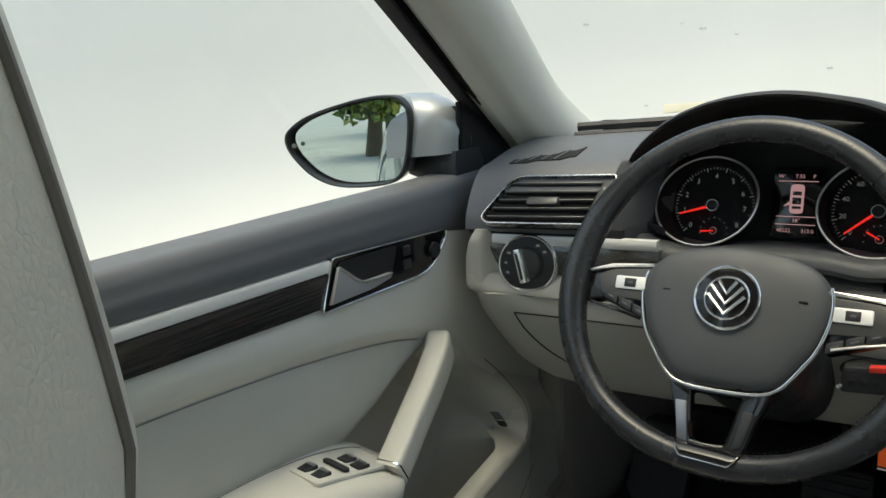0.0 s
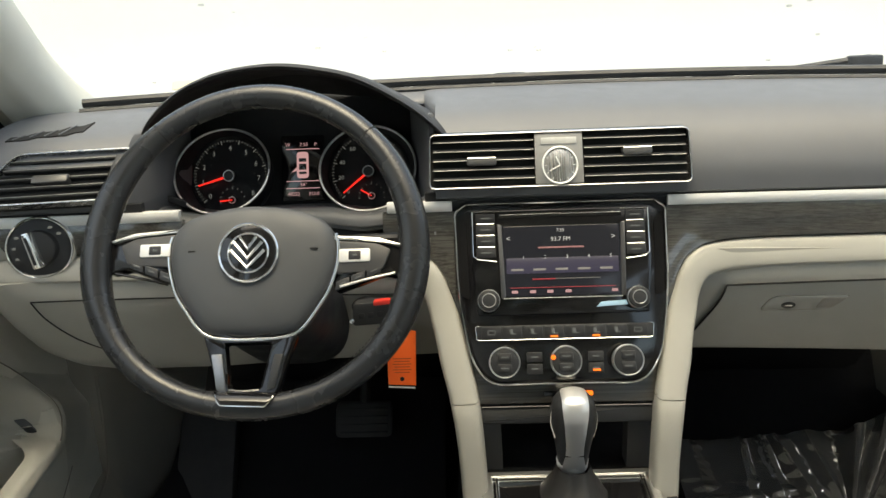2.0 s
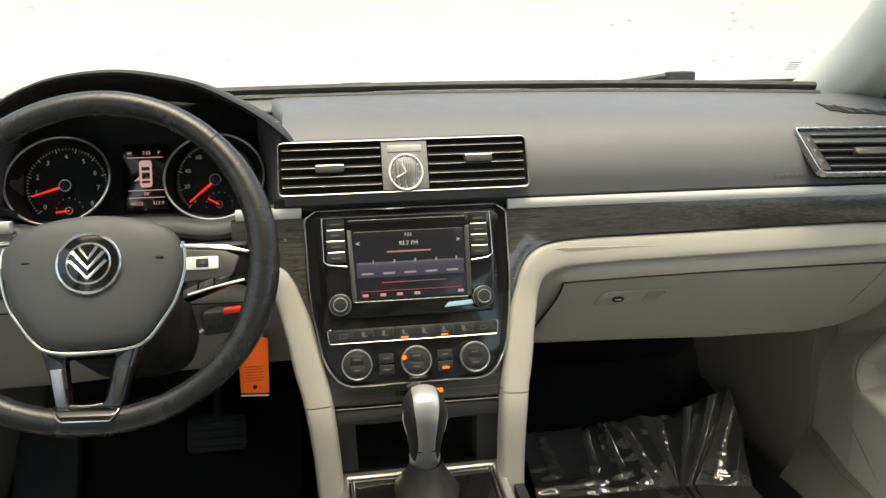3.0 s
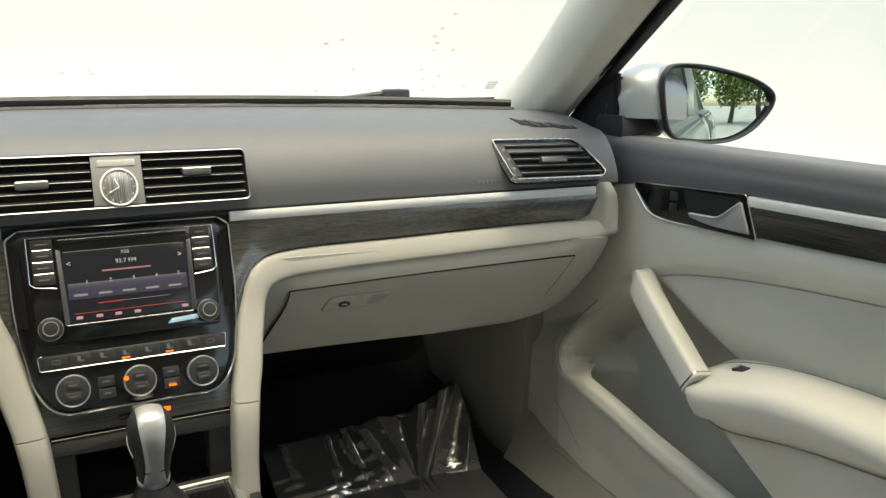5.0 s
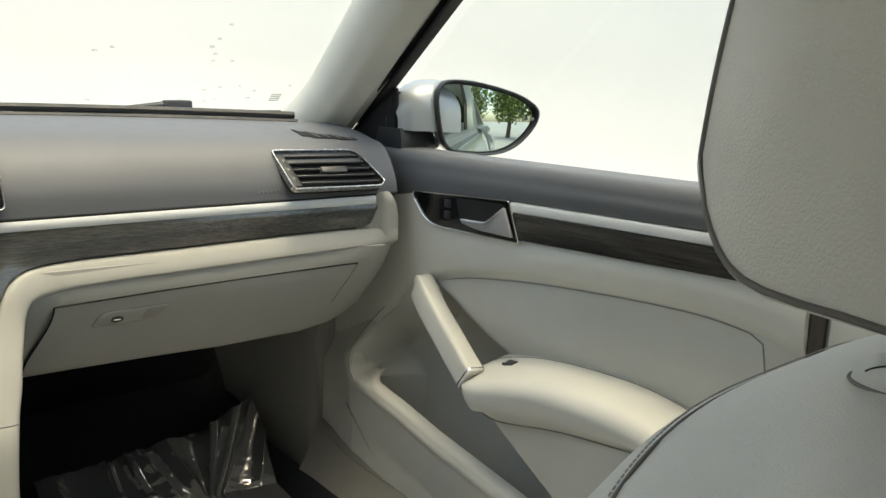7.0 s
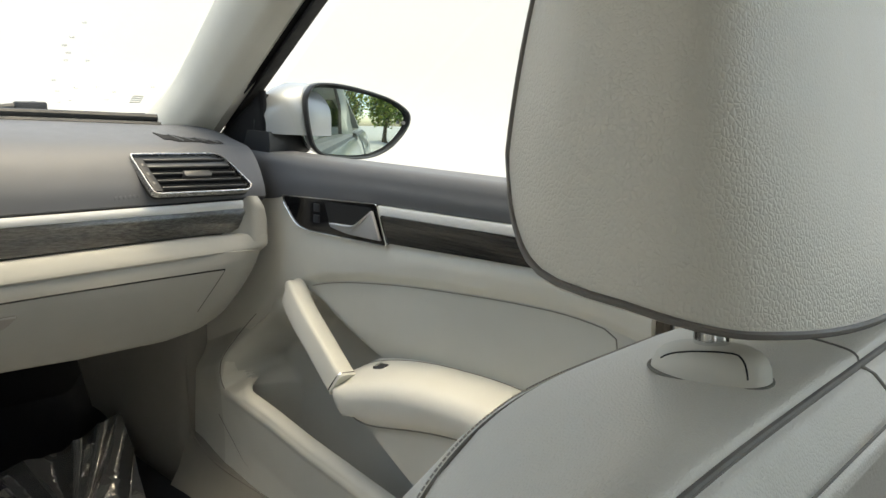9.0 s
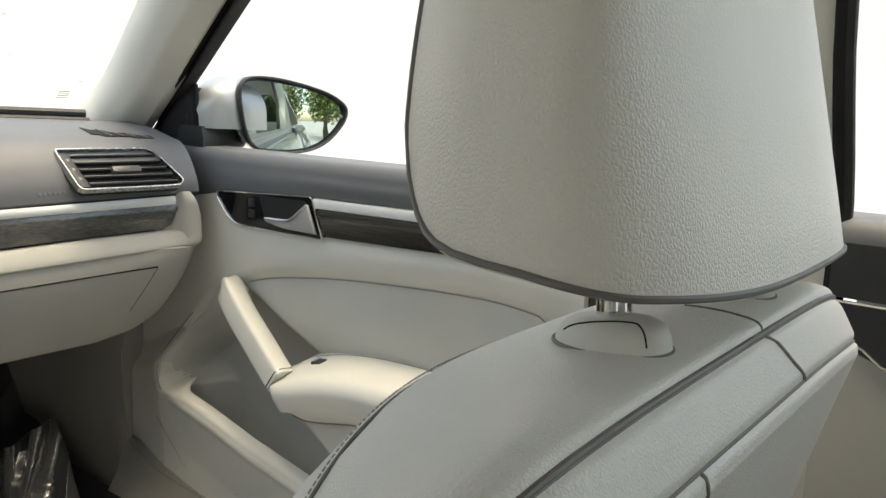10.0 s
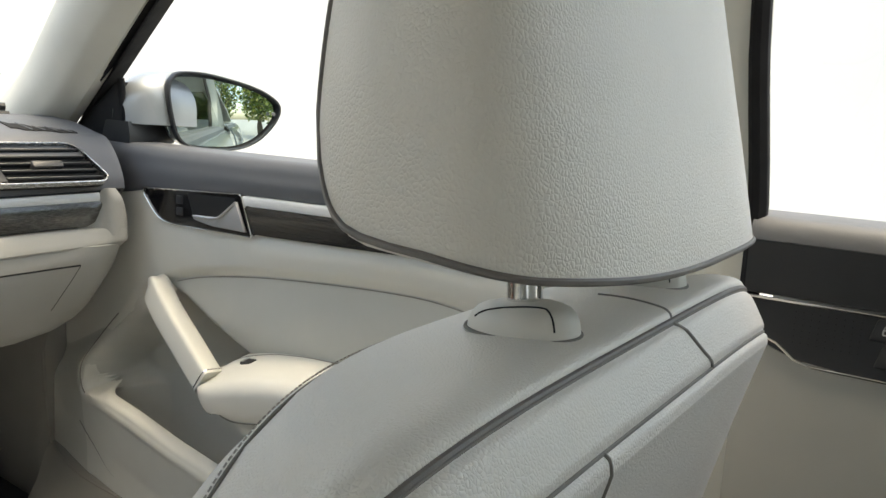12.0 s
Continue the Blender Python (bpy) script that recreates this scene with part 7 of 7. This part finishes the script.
def front_seat(s):
    cx, hw = (0.362, 0.210) if s > 0 else (0.357, 0.205)
    dy = 0.0 if s > 0 else 0.046
    t = thing("front_seat", (s * cx, -0.75, 0.28), "grey-beige leather front seat with dark grey piping", "car seat", "front seats")
    at, n = seat_surface(s, cx, hw, dy)
    us = [-1, -0.995, -0.985, -0.965, -0.94, -0.90, -0.85, -0.78, -0.68] + [lerp(-0.55, 0.55, i / 22) for i in range(23)] + [0.68, 0.78, 0.85, 0.90, 0.94, 0.965, 0.985, 0.995, 1]
    b = bm_()
    rows = [[at(u, k / (3 * n)) for k in range(3 * n + 1)] for u in us]
    grid(b, rows)
    bmesh.ops.remove_doubles(b, verts=b.verts, dist=1e-5)
    back = part("backrest", b, M_seat, t, "grey-beige leather backrest")

    def along(u0, u1, v, r, name, mat_, label="", k=60, lift=0.0):
        b = bm_()
        sweep(b, [at(lerp(u0, u1, i / k), v) + Vector((0, 0, lift)) for i in range(k + 1)], r, 8)
        part(name, b, mat_, back, label)

    def across(u, v0, v1, r, name, mat_, slant=0.0):
        b = bm_()
        k = round((v1 - v0) * n)
        sweep(b, [at(lerp(u, u + slant, i / k), lerp(v0, v1, i / k)) for i in range(k + 1)], r, 6)
        part(name, b, mat_, back)

    v_pipe, v_seam, v_front = 50 / n, 58 / n, 29 / n
    along(-0.992, 0.992, v_pipe, 0.0017, "piping", M_piping, "dark grey piping along the rear top edge", 90)
    # thin dark tube paints the shade in the crease beside the piping
    along(-0.99, 0.99, 50.45 / n, 0.0007, "piping_shade_line", M_thread, "", 90)
    along(-0.99, 0.99, v_seam, 0.0010, "back_seam", M_thread, "", 90)
    along(-0.99, 0.99, v_front, 0.0010, "front_seam", M_thread, "stitched seam along the front top edge", 90)
    b = bm_()
    for i in range(150):
        u = lerp(-0.985, 0.95, i / 150)
        o_ = Vector((0, 0.0016, 0.0016))
        sweep(b, [at(u, v_front) + o_, at(u + 0.0085, v_front) + o_], 0.0005, 5)
    tagged(part("stitches", b, M_stitch, back), kind="stuff")
    across(0.157, v_pipe, v_seam, 0.0012, "short_seam", M_thread, 0.13)
    across(0.16, 40 / n, v_pipe, 0.0009, "top_seam", M_thread)
    across(-0.38, v_seam, 72 / n, 0.0011, "short_seam", M_thread)
    # cushion
    b = bm_()
    rows = []
    for i in range(25):
        f = -1 + i / 12
        g = max(0.0, 1 - abs(f) ** 5) ** (1 / 5)
        row = []
        for y, z in ((-0.84, 0.40), (-0.80, 0.52), (-0.62, 0.50), (-0.46, 0.495), (-0.38, 0.48), (-0.34, 0.45), (-0.34, 0.41), (-0.36, 0.36), (-0.84, 0.36)):
            row.append(Vector((s * (cx + f * 0.255), dy - 0.56 + (y + 0.56) * lerp(0.9, 1, g), 0.44 + (z - 0.44) * g + 0.02 * sstep(0.6, 0.9, abs(f)) * (z > 0.5))))
        rows.append(row)
    grid(b, rows, wrap_u=True)
    part("cushion", b, M_seat, t)
    b = bm_()
    block(b, (s * cx - 0.2, -0.84, 0.28), (s * cx + 0.2, -0.34, 0.38), 0.02)
    part("seat_base", b, M_matt, t)
    # head restraint
    hr_c, hr_w = (0.3930, 0.155) if s > 0 else (0.3905, 0.155)

    def hr(a, h):
        """a: the way round in plan (0 at the front middle, pi at the back), h: 0 at the foot to 1 at the top."""
        hw_ = lerp(hr_w, 0.126, h ** 1.8)
        dep = lerp(0.070, 0.056, h)
        if math.cos(a) > 0:
            dep += 0.038
        e = 2 / 3.0
        ca, sa = math.cos(a), math.sin(a)
        hw_ *= 1 - 0.09 * sstep(0.0, 0.6, ca) * (1 - 0.5 * h) - 0.10 * sstep(0.5, 0.95, ca)
        x = math.copysign(abs(sa) ** e, sa) * (hw_ if sa < 0 else lerp(hr_w + 0.017, 0.121, h ** 1.3))
        y = math.copysign(abs(ca) ** e, ca) * dep
        rear = max(0.0, -ca)
        z0 = 0.982 + 0.017 * max(0.0, ca + 0.6) ** 1.5 + (0.006 if sa < 0 else -0.006) * abs(x / hw_) ** 3 + 0.030 * sstep(0.0, 0.62, ca) ** 2 + 0.0072 * max(0.0, -sa) * max(0.0, -ca) - 0.0018 * max(0.0, -ca)
        top = 1.165
        z = lerp(z0, top, h)
        return Vector((s * (hr_c + x), -0.997 + dy + y + (0.03 * h * rear), z))
    rest = thing("head_restraint", (s * hr_c, -0.997 + dy, 0.96), "grey-beige leather head restraint with dark piping on chrome posts", "head restraint", "head restraints")
    b = bm_()
    m = 72
    rows = []
    for i in range(23):
        h = i / 22 * 1.0
        rows.append([hr(2 * math.pi * j / m, h) for j in range(m)])
    cen = Vector((s * hr_c, -0.985 + dy, 0))
    for f, dz in ((0.94, 0.012), (0.84, 0.022), (0.66, 0.030), (0.4, 0.035), (0.0, 0.037)):
        rows.append([Vector((cen.x + (q.x - cen.x) * f, cen.y + (q.y - cen.y) * f, q.z + dz)) for q in rows[22]])
    low = []
    for f, dz in ((0.0, 0.006), (0.5, 0.005), (0.9, 0.002), (0.975, -0.001)):
        low.append([Vector((cen.x + (q.x - cen.x) * f, cen.y + (q.y - cen.y) * f, q.z * 0.75 + 0.25 * 0.985 + dz)) for q in rows[0]])
    grid(b, low + rows, wrap_u=True)
    bmesh.ops.remove_doubles(b, verts=b.verts, dist=1e-5)
    shell = part("cushion", b, M_seat, rest)
    b = bm_()
    a0 = 0.98
    loop = [hr(a0, 1.0 - i / 14 * 0.93) for i in range(14)]
    loop += [hr(lerp(a0, 2 * math.pi - a0, i / 60), 0.0) + Vector((0, 0, 0.0)) for i in range(2, 59)]
    loop += [hr(2 * math.pi - a0, 0.07 + i / 14 * 0.93) for i in range(14)]
    sweep(b, loop, 0.0017, 8)
    part("piping", b, M_piping, shell, "dark grey piping round the edge")
    for dx in (-0.068, 0.072):
        b = bm_()
        x = s * (hr_c - 0.012 + dx)
        sweep(b, [Vector((x + s * 0.001, -1.013 + dy, 0.935)), Vector((x + s * 0.001, -1.005 + dy, 1.02))], 0.0080, 20)
        part("post", b, M_chrome, rest, "chrome post")
    for dx in (-0.068, 0.072):
        b = bm_()
        x = s * (hr_c - 0.012 + dx)
        fn = lambda u, v, w: Vector((x - s * 0.003 + u, -1.012 + dy + v, 0.9655 + w - 0.10 * v))
        edge = lambda a, k: (math.copysign(abs(math.cos(a)) ** 0.95, math.cos(a)) * 0.0188 * k, math.copysign(abs(math.sin(a)) ** 0.95, math.sin(a)) * 0.0262 * k)
        dome = lambda k: line_at([(0.2, 0.0004), (0.55, 0.0002), (0.72, -0.0008), (0.84, -0.0022), (0.93, -0.0045), (1.0, -0.0085), (1.04, -0.0145), (1.06, -0.0240)], k)
        loops = [[fn(*edge(2 * math.pi * i / 48, k), dome(k)) for i in range(48)] for k in (1.06, 1.04, 1.02, 1.0, 0.965, 0.93, 0.885, 0.84, 0.78, 0.72, 0.55, 0.2)]
        vs = grid(b, loops, wrap_u=True)
        b.faces.new(vs[-1])
        gu = part("post_guide", b, grained("guide_plastic", (0.64, 0.615, 0.565), 0.45), t, "beige plastic post guide")
        b = bm_()
        arc = lambda d: d if s > 0 else 180 - d
        groove = lambda a, k: fn(*edge(radians(arc(a)), k), dome(k) + 0.0002)
        joint = [groove(lerp(138, 228, i / 16), lerp(0.95, 0.60, math.sin(math.pi * i / 24))) for i in range(17)]
        joint += [groove(234, k) for k in (0.72, 0.82, 0.90, 0.96, 1.01)]
        sweep(b, joint, 0.00045, 6)
        part("button_joint", b, M_gap, gu)
        # dark tube stands in for the shade at the guide's foot
        b = bm_()
        sweep(b, [fn(*edge(2 * math.pi * i / 40, 1.045), -0.0128 + 0.0016 * math.sin(2 * math.pi * i / 40)) for i in range(40)], 0.0010, 6, closed=True)
        part("guide_shade_ring", b, M_thread, gu, "dark ring painted as shade round the guide's foot")


front_seat(1)
front_seat(-1)


# ---------------------------------------------------------------- outside the glass
def door_mirror(s):
    P = lambda x, y, z: Vector((s * x, y, z))
    t = thing("door_mirror", (s * 0.78, -0.06, 0.96), "silver door mirror in a black housing", "door mirror", "door mirrors")
    # outline of the mirror in its own plane, inboard end on the left
    pts = [(0.770, 1.052), (0.778, 1.074), (0.800, 1.084), (0.860, 1.082), (0.945, 1.066), (0.990, 1.048), (1.004, 1.030), (0.992, 1.005), (0.955, 0.975), (0.905, 0.960), (0.830, 0.961), (0.796, 0.972), (0.780, 0.998)]
    o = [Vector((p.x, p.y)) for p in spline([(x, z, 0) for x, z in pts], 6, True)][::-1]
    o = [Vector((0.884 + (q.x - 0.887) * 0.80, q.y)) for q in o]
    yaw = 0.30
    f = lambda u, v, w: P(u - 0.28 * w, -0.095 - yaw * (u - 0.79) - w, v)
    cx, cz = 0.884, 1.022
    b = bm_()
    loops = []
    for g, w in ((0.30, -0.115), (0.62, -0.105), (0.82, -0.085), (0.94, -0.055), (0.985, -0.030), (1.0, -0.010), (0.99, -0.009)):
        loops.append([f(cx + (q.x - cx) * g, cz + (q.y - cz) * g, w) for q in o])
    vs = grid(b, loops, wrap_u=True)
    b.faces.new(vs[0])
    sh = part("housing", b, M_paint, t, "silver painted mirror housing")
    b = bm_()
    loops = []
    for g, w in ((0.97, -0.012), (1.0, -0.0095), (1.0, 0.0), (0.985, 0.004), (0.955, 0.004), (0.940, -0.004), (0.93, -0.050)):
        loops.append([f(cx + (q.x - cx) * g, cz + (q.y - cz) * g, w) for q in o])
    grid(b, loops, wrap_u=True)
    part("rim", b, M_black, sh, "black rim round the glass")
    # the glass is swivelled inwards inside the housing
    b = bm_()
    turn, bow, nod = (0.43, 0.70, 0.03) if s > 0 else (0.345, 0.10, 0.0)
    gl = lambda u, v, w: P(u - 0.4 * w, -0.095 - yaw * (cx - 0.79) - turn * (u - cx) + 0.014 + nod * (v - cz) + bow * ((u - cx) ** 2 + (v - cz) ** 2) - w, v)
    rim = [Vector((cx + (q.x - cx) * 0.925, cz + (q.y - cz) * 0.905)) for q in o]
    rings = [[gl(cx + (q.x - cx) * g, cz + (q.y - cz) * g, 0.0) for q in rim] for g in (1.0, 0.85, 0.7, 0.55, 0.4, 0.25, 0.1)]
    rings.insert(0, [p + Vector((0, 0.003, 0)) for p in rings[0]])
    vs = grid(b, rings, wrap_u=True)
    b.faces.new(vs[-1])
    part("mirror_glass", b, M_mirror, sh, "reflecting mirror glass")
    # painted cap and foot
    b = bm_()
    loops = []
    for x, zl, zh, y0, y1 in ((0.746, 1.004, 1.036, -0.018, -0.052), (0.752, 1.004, 1.052, -0.008, -0.062), (0.764, 1.003, 1.066, 0.002, -0.074), (0.780, 1.003, 1.076, 0.008, -0.084), (0.80, 1.002, 1.083, 0.012, -0.090), (0.83, 1.001, 1.084, 0.012, -0.094), (0.88, 1.0, 1.076, 0.008, -0.092), (0.93, 1.0, 1.050, 0.0, -0.07)):
        row = []
        for k in range(25):
            a = math.pi * k / 24
            row.append(P(x, lerp(y1, y0, 0.5 - 0.5 * math.cos(a)), zl + (zh - zl) * math.sin(a) ** 0.55))
        loops.append(row)
    thick(b, loops, Vector((0, 0, -0.004)))
    part("painted_cap", b, M_paint, t, "silver painted cap")
    b = bm_()
    rows = []
    for x, zl, zh, y0, y1 in ((0.745, 0.958, 1.003, 0.0, -0.060), (0.80, 0.962, 1.002, 0.0, -0.060), (0.84, 0.968, 1.001, 0.0, -0.045)):
        rows.append([P(x, y1, zl), P(x, y1 - 0.004, (zl + zh) / 2), P(x, y1, zh), P(x, y0, zh), P(x, y0 + 0.01, (zl + zh) / 2), P(x, y0, zl)])
    vs = grid(b, rows, wrap_u=True)
    b.faces.new(vs[0])
    b.faces.new(vs[-1])
    part("foot", b, M_black, t, "black mirror foot")
    b = bm_()
    plate(b, disc(0.0032, 14, 0.9625, 1.022), lambda u, v, w: f(u, v, w + 0.005), 0.003, 0.0006)
    part("warning_lamp", b, M_dialmark, sh)


door_mirror(-1)
door_mirror(1)


def wiper(x0, x1, z, yb):
    t = thing("windscreen_wiper", (x0, yb, z - 0.02), "black windscreen wiper resting at the cowl", "wiper", "wipers")
    b = bm_()
    sweep(b, spline([Vector((x0, yb, z - 0.010)), Vector((lerp(x0, x1, 0.4), yb + 0.006, z - 0.006)), Vector((lerp(x0, x1, 0.75), yb + 0.004, z)), Vector((x1, yb, z + 0.004))], 6), lambda f: 0.0035 + 0.004 * f, 8)
    part("arm", b, M_black, t)
    b = bm_()
    block(b, (x1 - 0.035, yb - 0.012, z - 0.006), (x1 + 0.018, yb + 0.012, z + 0.010), 0.004)
    part("joint", b, M_black, t)
    b = bm_()
    sweep(b, [Vector((lerp(x0 - 0.10, x1 + 0.28, i / 10), yb + 0.02, z - 0.012)) for i in range(11)], 0.004, 6)
    part("blade", b, M_rubber, t)


wiper(0.36, 0.535, 1.024, 0.335)
wiper(-0.20, -0.03, 1.017, 0.345)


def cowl_and_bonnet():
    b = bm_()
    rows = []
    for i in range(31):
        x = lerp(-0.72, 0.72, i / 30)
        rows.append([Vector((x, screen_y(x) + dy, z - 0.012 * (x / 0.65) ** 2)) for dy, z in ((0.03, 0.985), (0.08, 0.996), (0.16, 0.992), (0.26, 0.975), (0.7, 0.93), (1.2, 0.80))])
    thick(b, rows, Vector((0, 0, -0.02)))
    tagged(part("bonnet", b, M_paint), "silver painted bonnet and cowl ahead of the windscreen", "bonnet", kind="structure")
    # paper slip on the dash against the glass
    b = bm_()
    plate(b, [(-0.555, 0.23), (-0.47, 0.235), (-0.475, 0.255), (-0.56, 0.25)], lambda u, v, w: Vector((u, v - 0.015, 1.026 + w + 0.55 * (v - 0.23))), 0.001, 0.0002)
    tagged(part("paper_slip", b, grained("straw_paper", (0.44, 0.42, 0.33), 0.8)), "pale straw-coloured paper slip by the windscreen", "paper slip")
    # small printed label in the corner of the glass
    lab = thing("glass_label", (0.63, 0.17, 1.035), "small faded print block on the windscreen corner", "glass label")
    m = grained("faint_print", (0.62, 0.63, 0.62), 0.6)
    for k in range(4):
        b = bm_()
        z = 1.040 + 0.0035 * k
        plate(b, rect(0.020, 0.0016, 0.634, z), lambda u, v, w: Vector((u, 0.168 - 1.2 * (v - 1.04) - w, v)), 0.0004, 0.0001)
        part("print_line", b, m, lab)
    # drops on the outside of the glass
    rnd = random.Random(5)
    md = clear_glass("water", (0.86, 0.87, 0.86), 0.10)
    b = bm_()
    for k in range(34):
        f, g = rnd.uniform(0.05, 0.40), rnd.uniform(-0.9, 0.95)
        if rnd.random() < 0.35:
            g, f = 0.72 + rnd.uniform(-0.02, 0.05), rnd.uniform(0.10, 0.40)
        e = pillar_lines(1)[0](lerp(-0.06, 0.62, f))
        c = Vector((g * (e.x + 0.03), e.y + 0.046 + 0.085 * (1 - g * g), e.z + 0.012 * (1 - g * g) + 0.001))
        r = rnd.uniform(0.0012, 0.0030)
        ring_ = [b.verts.new(c + Vector((r * 1.5 * math.cos(a), -r * 0.7 * math.sin(a), r * 0.45 * math.sin(a)))) for a in [2 * math.pi * i / 10 for i in range(10)]]
        b.faces.new(ring_)
        ring2 = [b.verts.new(v.co + Vector((0, 0.0008, 0.0012))) for v in ring_]
        for i in range(10):
            b.faces.new((ring_[i], ring_[(i + 1) % 10], ring2[(i + 1) % 10], ring2[i]))
        b.faces.new(ring2[::-1])
    ob = part("water_drops", b, md)
    ob.visible_shadow = False
    tagged(ob, "small water drops scattered on the windscreen", "water drops", kind="stuff")


cowl_and_bonnet()


def tree(x, y, h, seed):
    rnd = random.Random(seed)
    t = thing("tree", (x, y, 0), "leafy green tree with yellowing leaves behind the car", "tree", "trees behind the car")
    b = bm_()
    sweep(b, [Vector((x, y, -0.02)), Vector((x + 0.1, y, h * 0.3)), Vector((x - 0.05, y + 0.1, h * 0.55)), Vector((x, y, h * 0.9))], lambda f: 0.16 - 0.13 * f, 8)
    for k in range(9):
        a, z = rnd.uniform(0, 6.28), h * rnd.uniform(0.3, 0.7)
        e = Vector((x + 1.3 * math.cos(a), y + 1.3 * math.sin(a), z + rnd.uniform(0.4, 1.1)))
        sweep(b, [Vector((x, y, z)), Vector((x, y, z)).lerp(e, 0.5) + Vector((0, 0, 0.1)), e], lambda f: 0.05 - 0.04 * f, 5)
    part("trunk", b, grained("bark", (0.10, 0.075, 0.05), 0.9, 40, 0.02, 0.8), t)
    m, nt, p = base_mat("leaf", (0.10, 0.16, 0.03), 0.6)
    g = nt.nodes.new("ShaderNodeNewGeometry")
    c = ramp(nt, g.outputs["Random Per Island"], [(0.0, (0.04, 0.075, 0.02)), (0.5, (0.13, 0.19, 0.035)), (1.0, (0.32, 0.32, 0.05))])
    nt.links.new(c, p.inputs["Base Color"])
    b = bm_()
    for k in range(2600):
        a, q = rnd.uniform(0, 6.28), rnd.random() ** 0.4
        el = rnd.uniform(-0.9, 1.0)
        rr = h * 0.36 * q * math.sqrt(max(0.05, 1 - el * el)) * (0.8 + 0.4 * noise.noise(Vector((3 * math.cos(a), 3 * math.sin(a), 2 * el + seed))))
        c = Vector((x + rr * math.cos(a), y + rr * math.sin(a), h * 0.58 + h * 0.40 * el * q))
        d = Vector((rnd.gauss(0, 1), rnd.gauss(0, 1), rnd.gauss(0, 1))).normalized() * rnd.uniform(0.06, 0.13)
        e = d.cross(Vector((rnd.gauss(0, 1), rnd.gauss(0, 1), rnd.gauss(0, 1)))).normalized() * d.length * 0.6
        b.faces.new([b.verts.new(c + d), b.verts.new(c + e), b.verts.new(c - d), b.verts.new(c - e)])
    tagged(part("crown", b, m, t, smooth=False), kind="stuff")


for i, (x, y, h) in enumerate(((-1.15, -9.5, 2.6), (1.7, -11.5, 3.9), (3.4, -12.5, 4.6), (-0.8, -15.0, 5.0), (5.4, -13.5, 4.8))):
    tree(x, y, h, 11 + i)
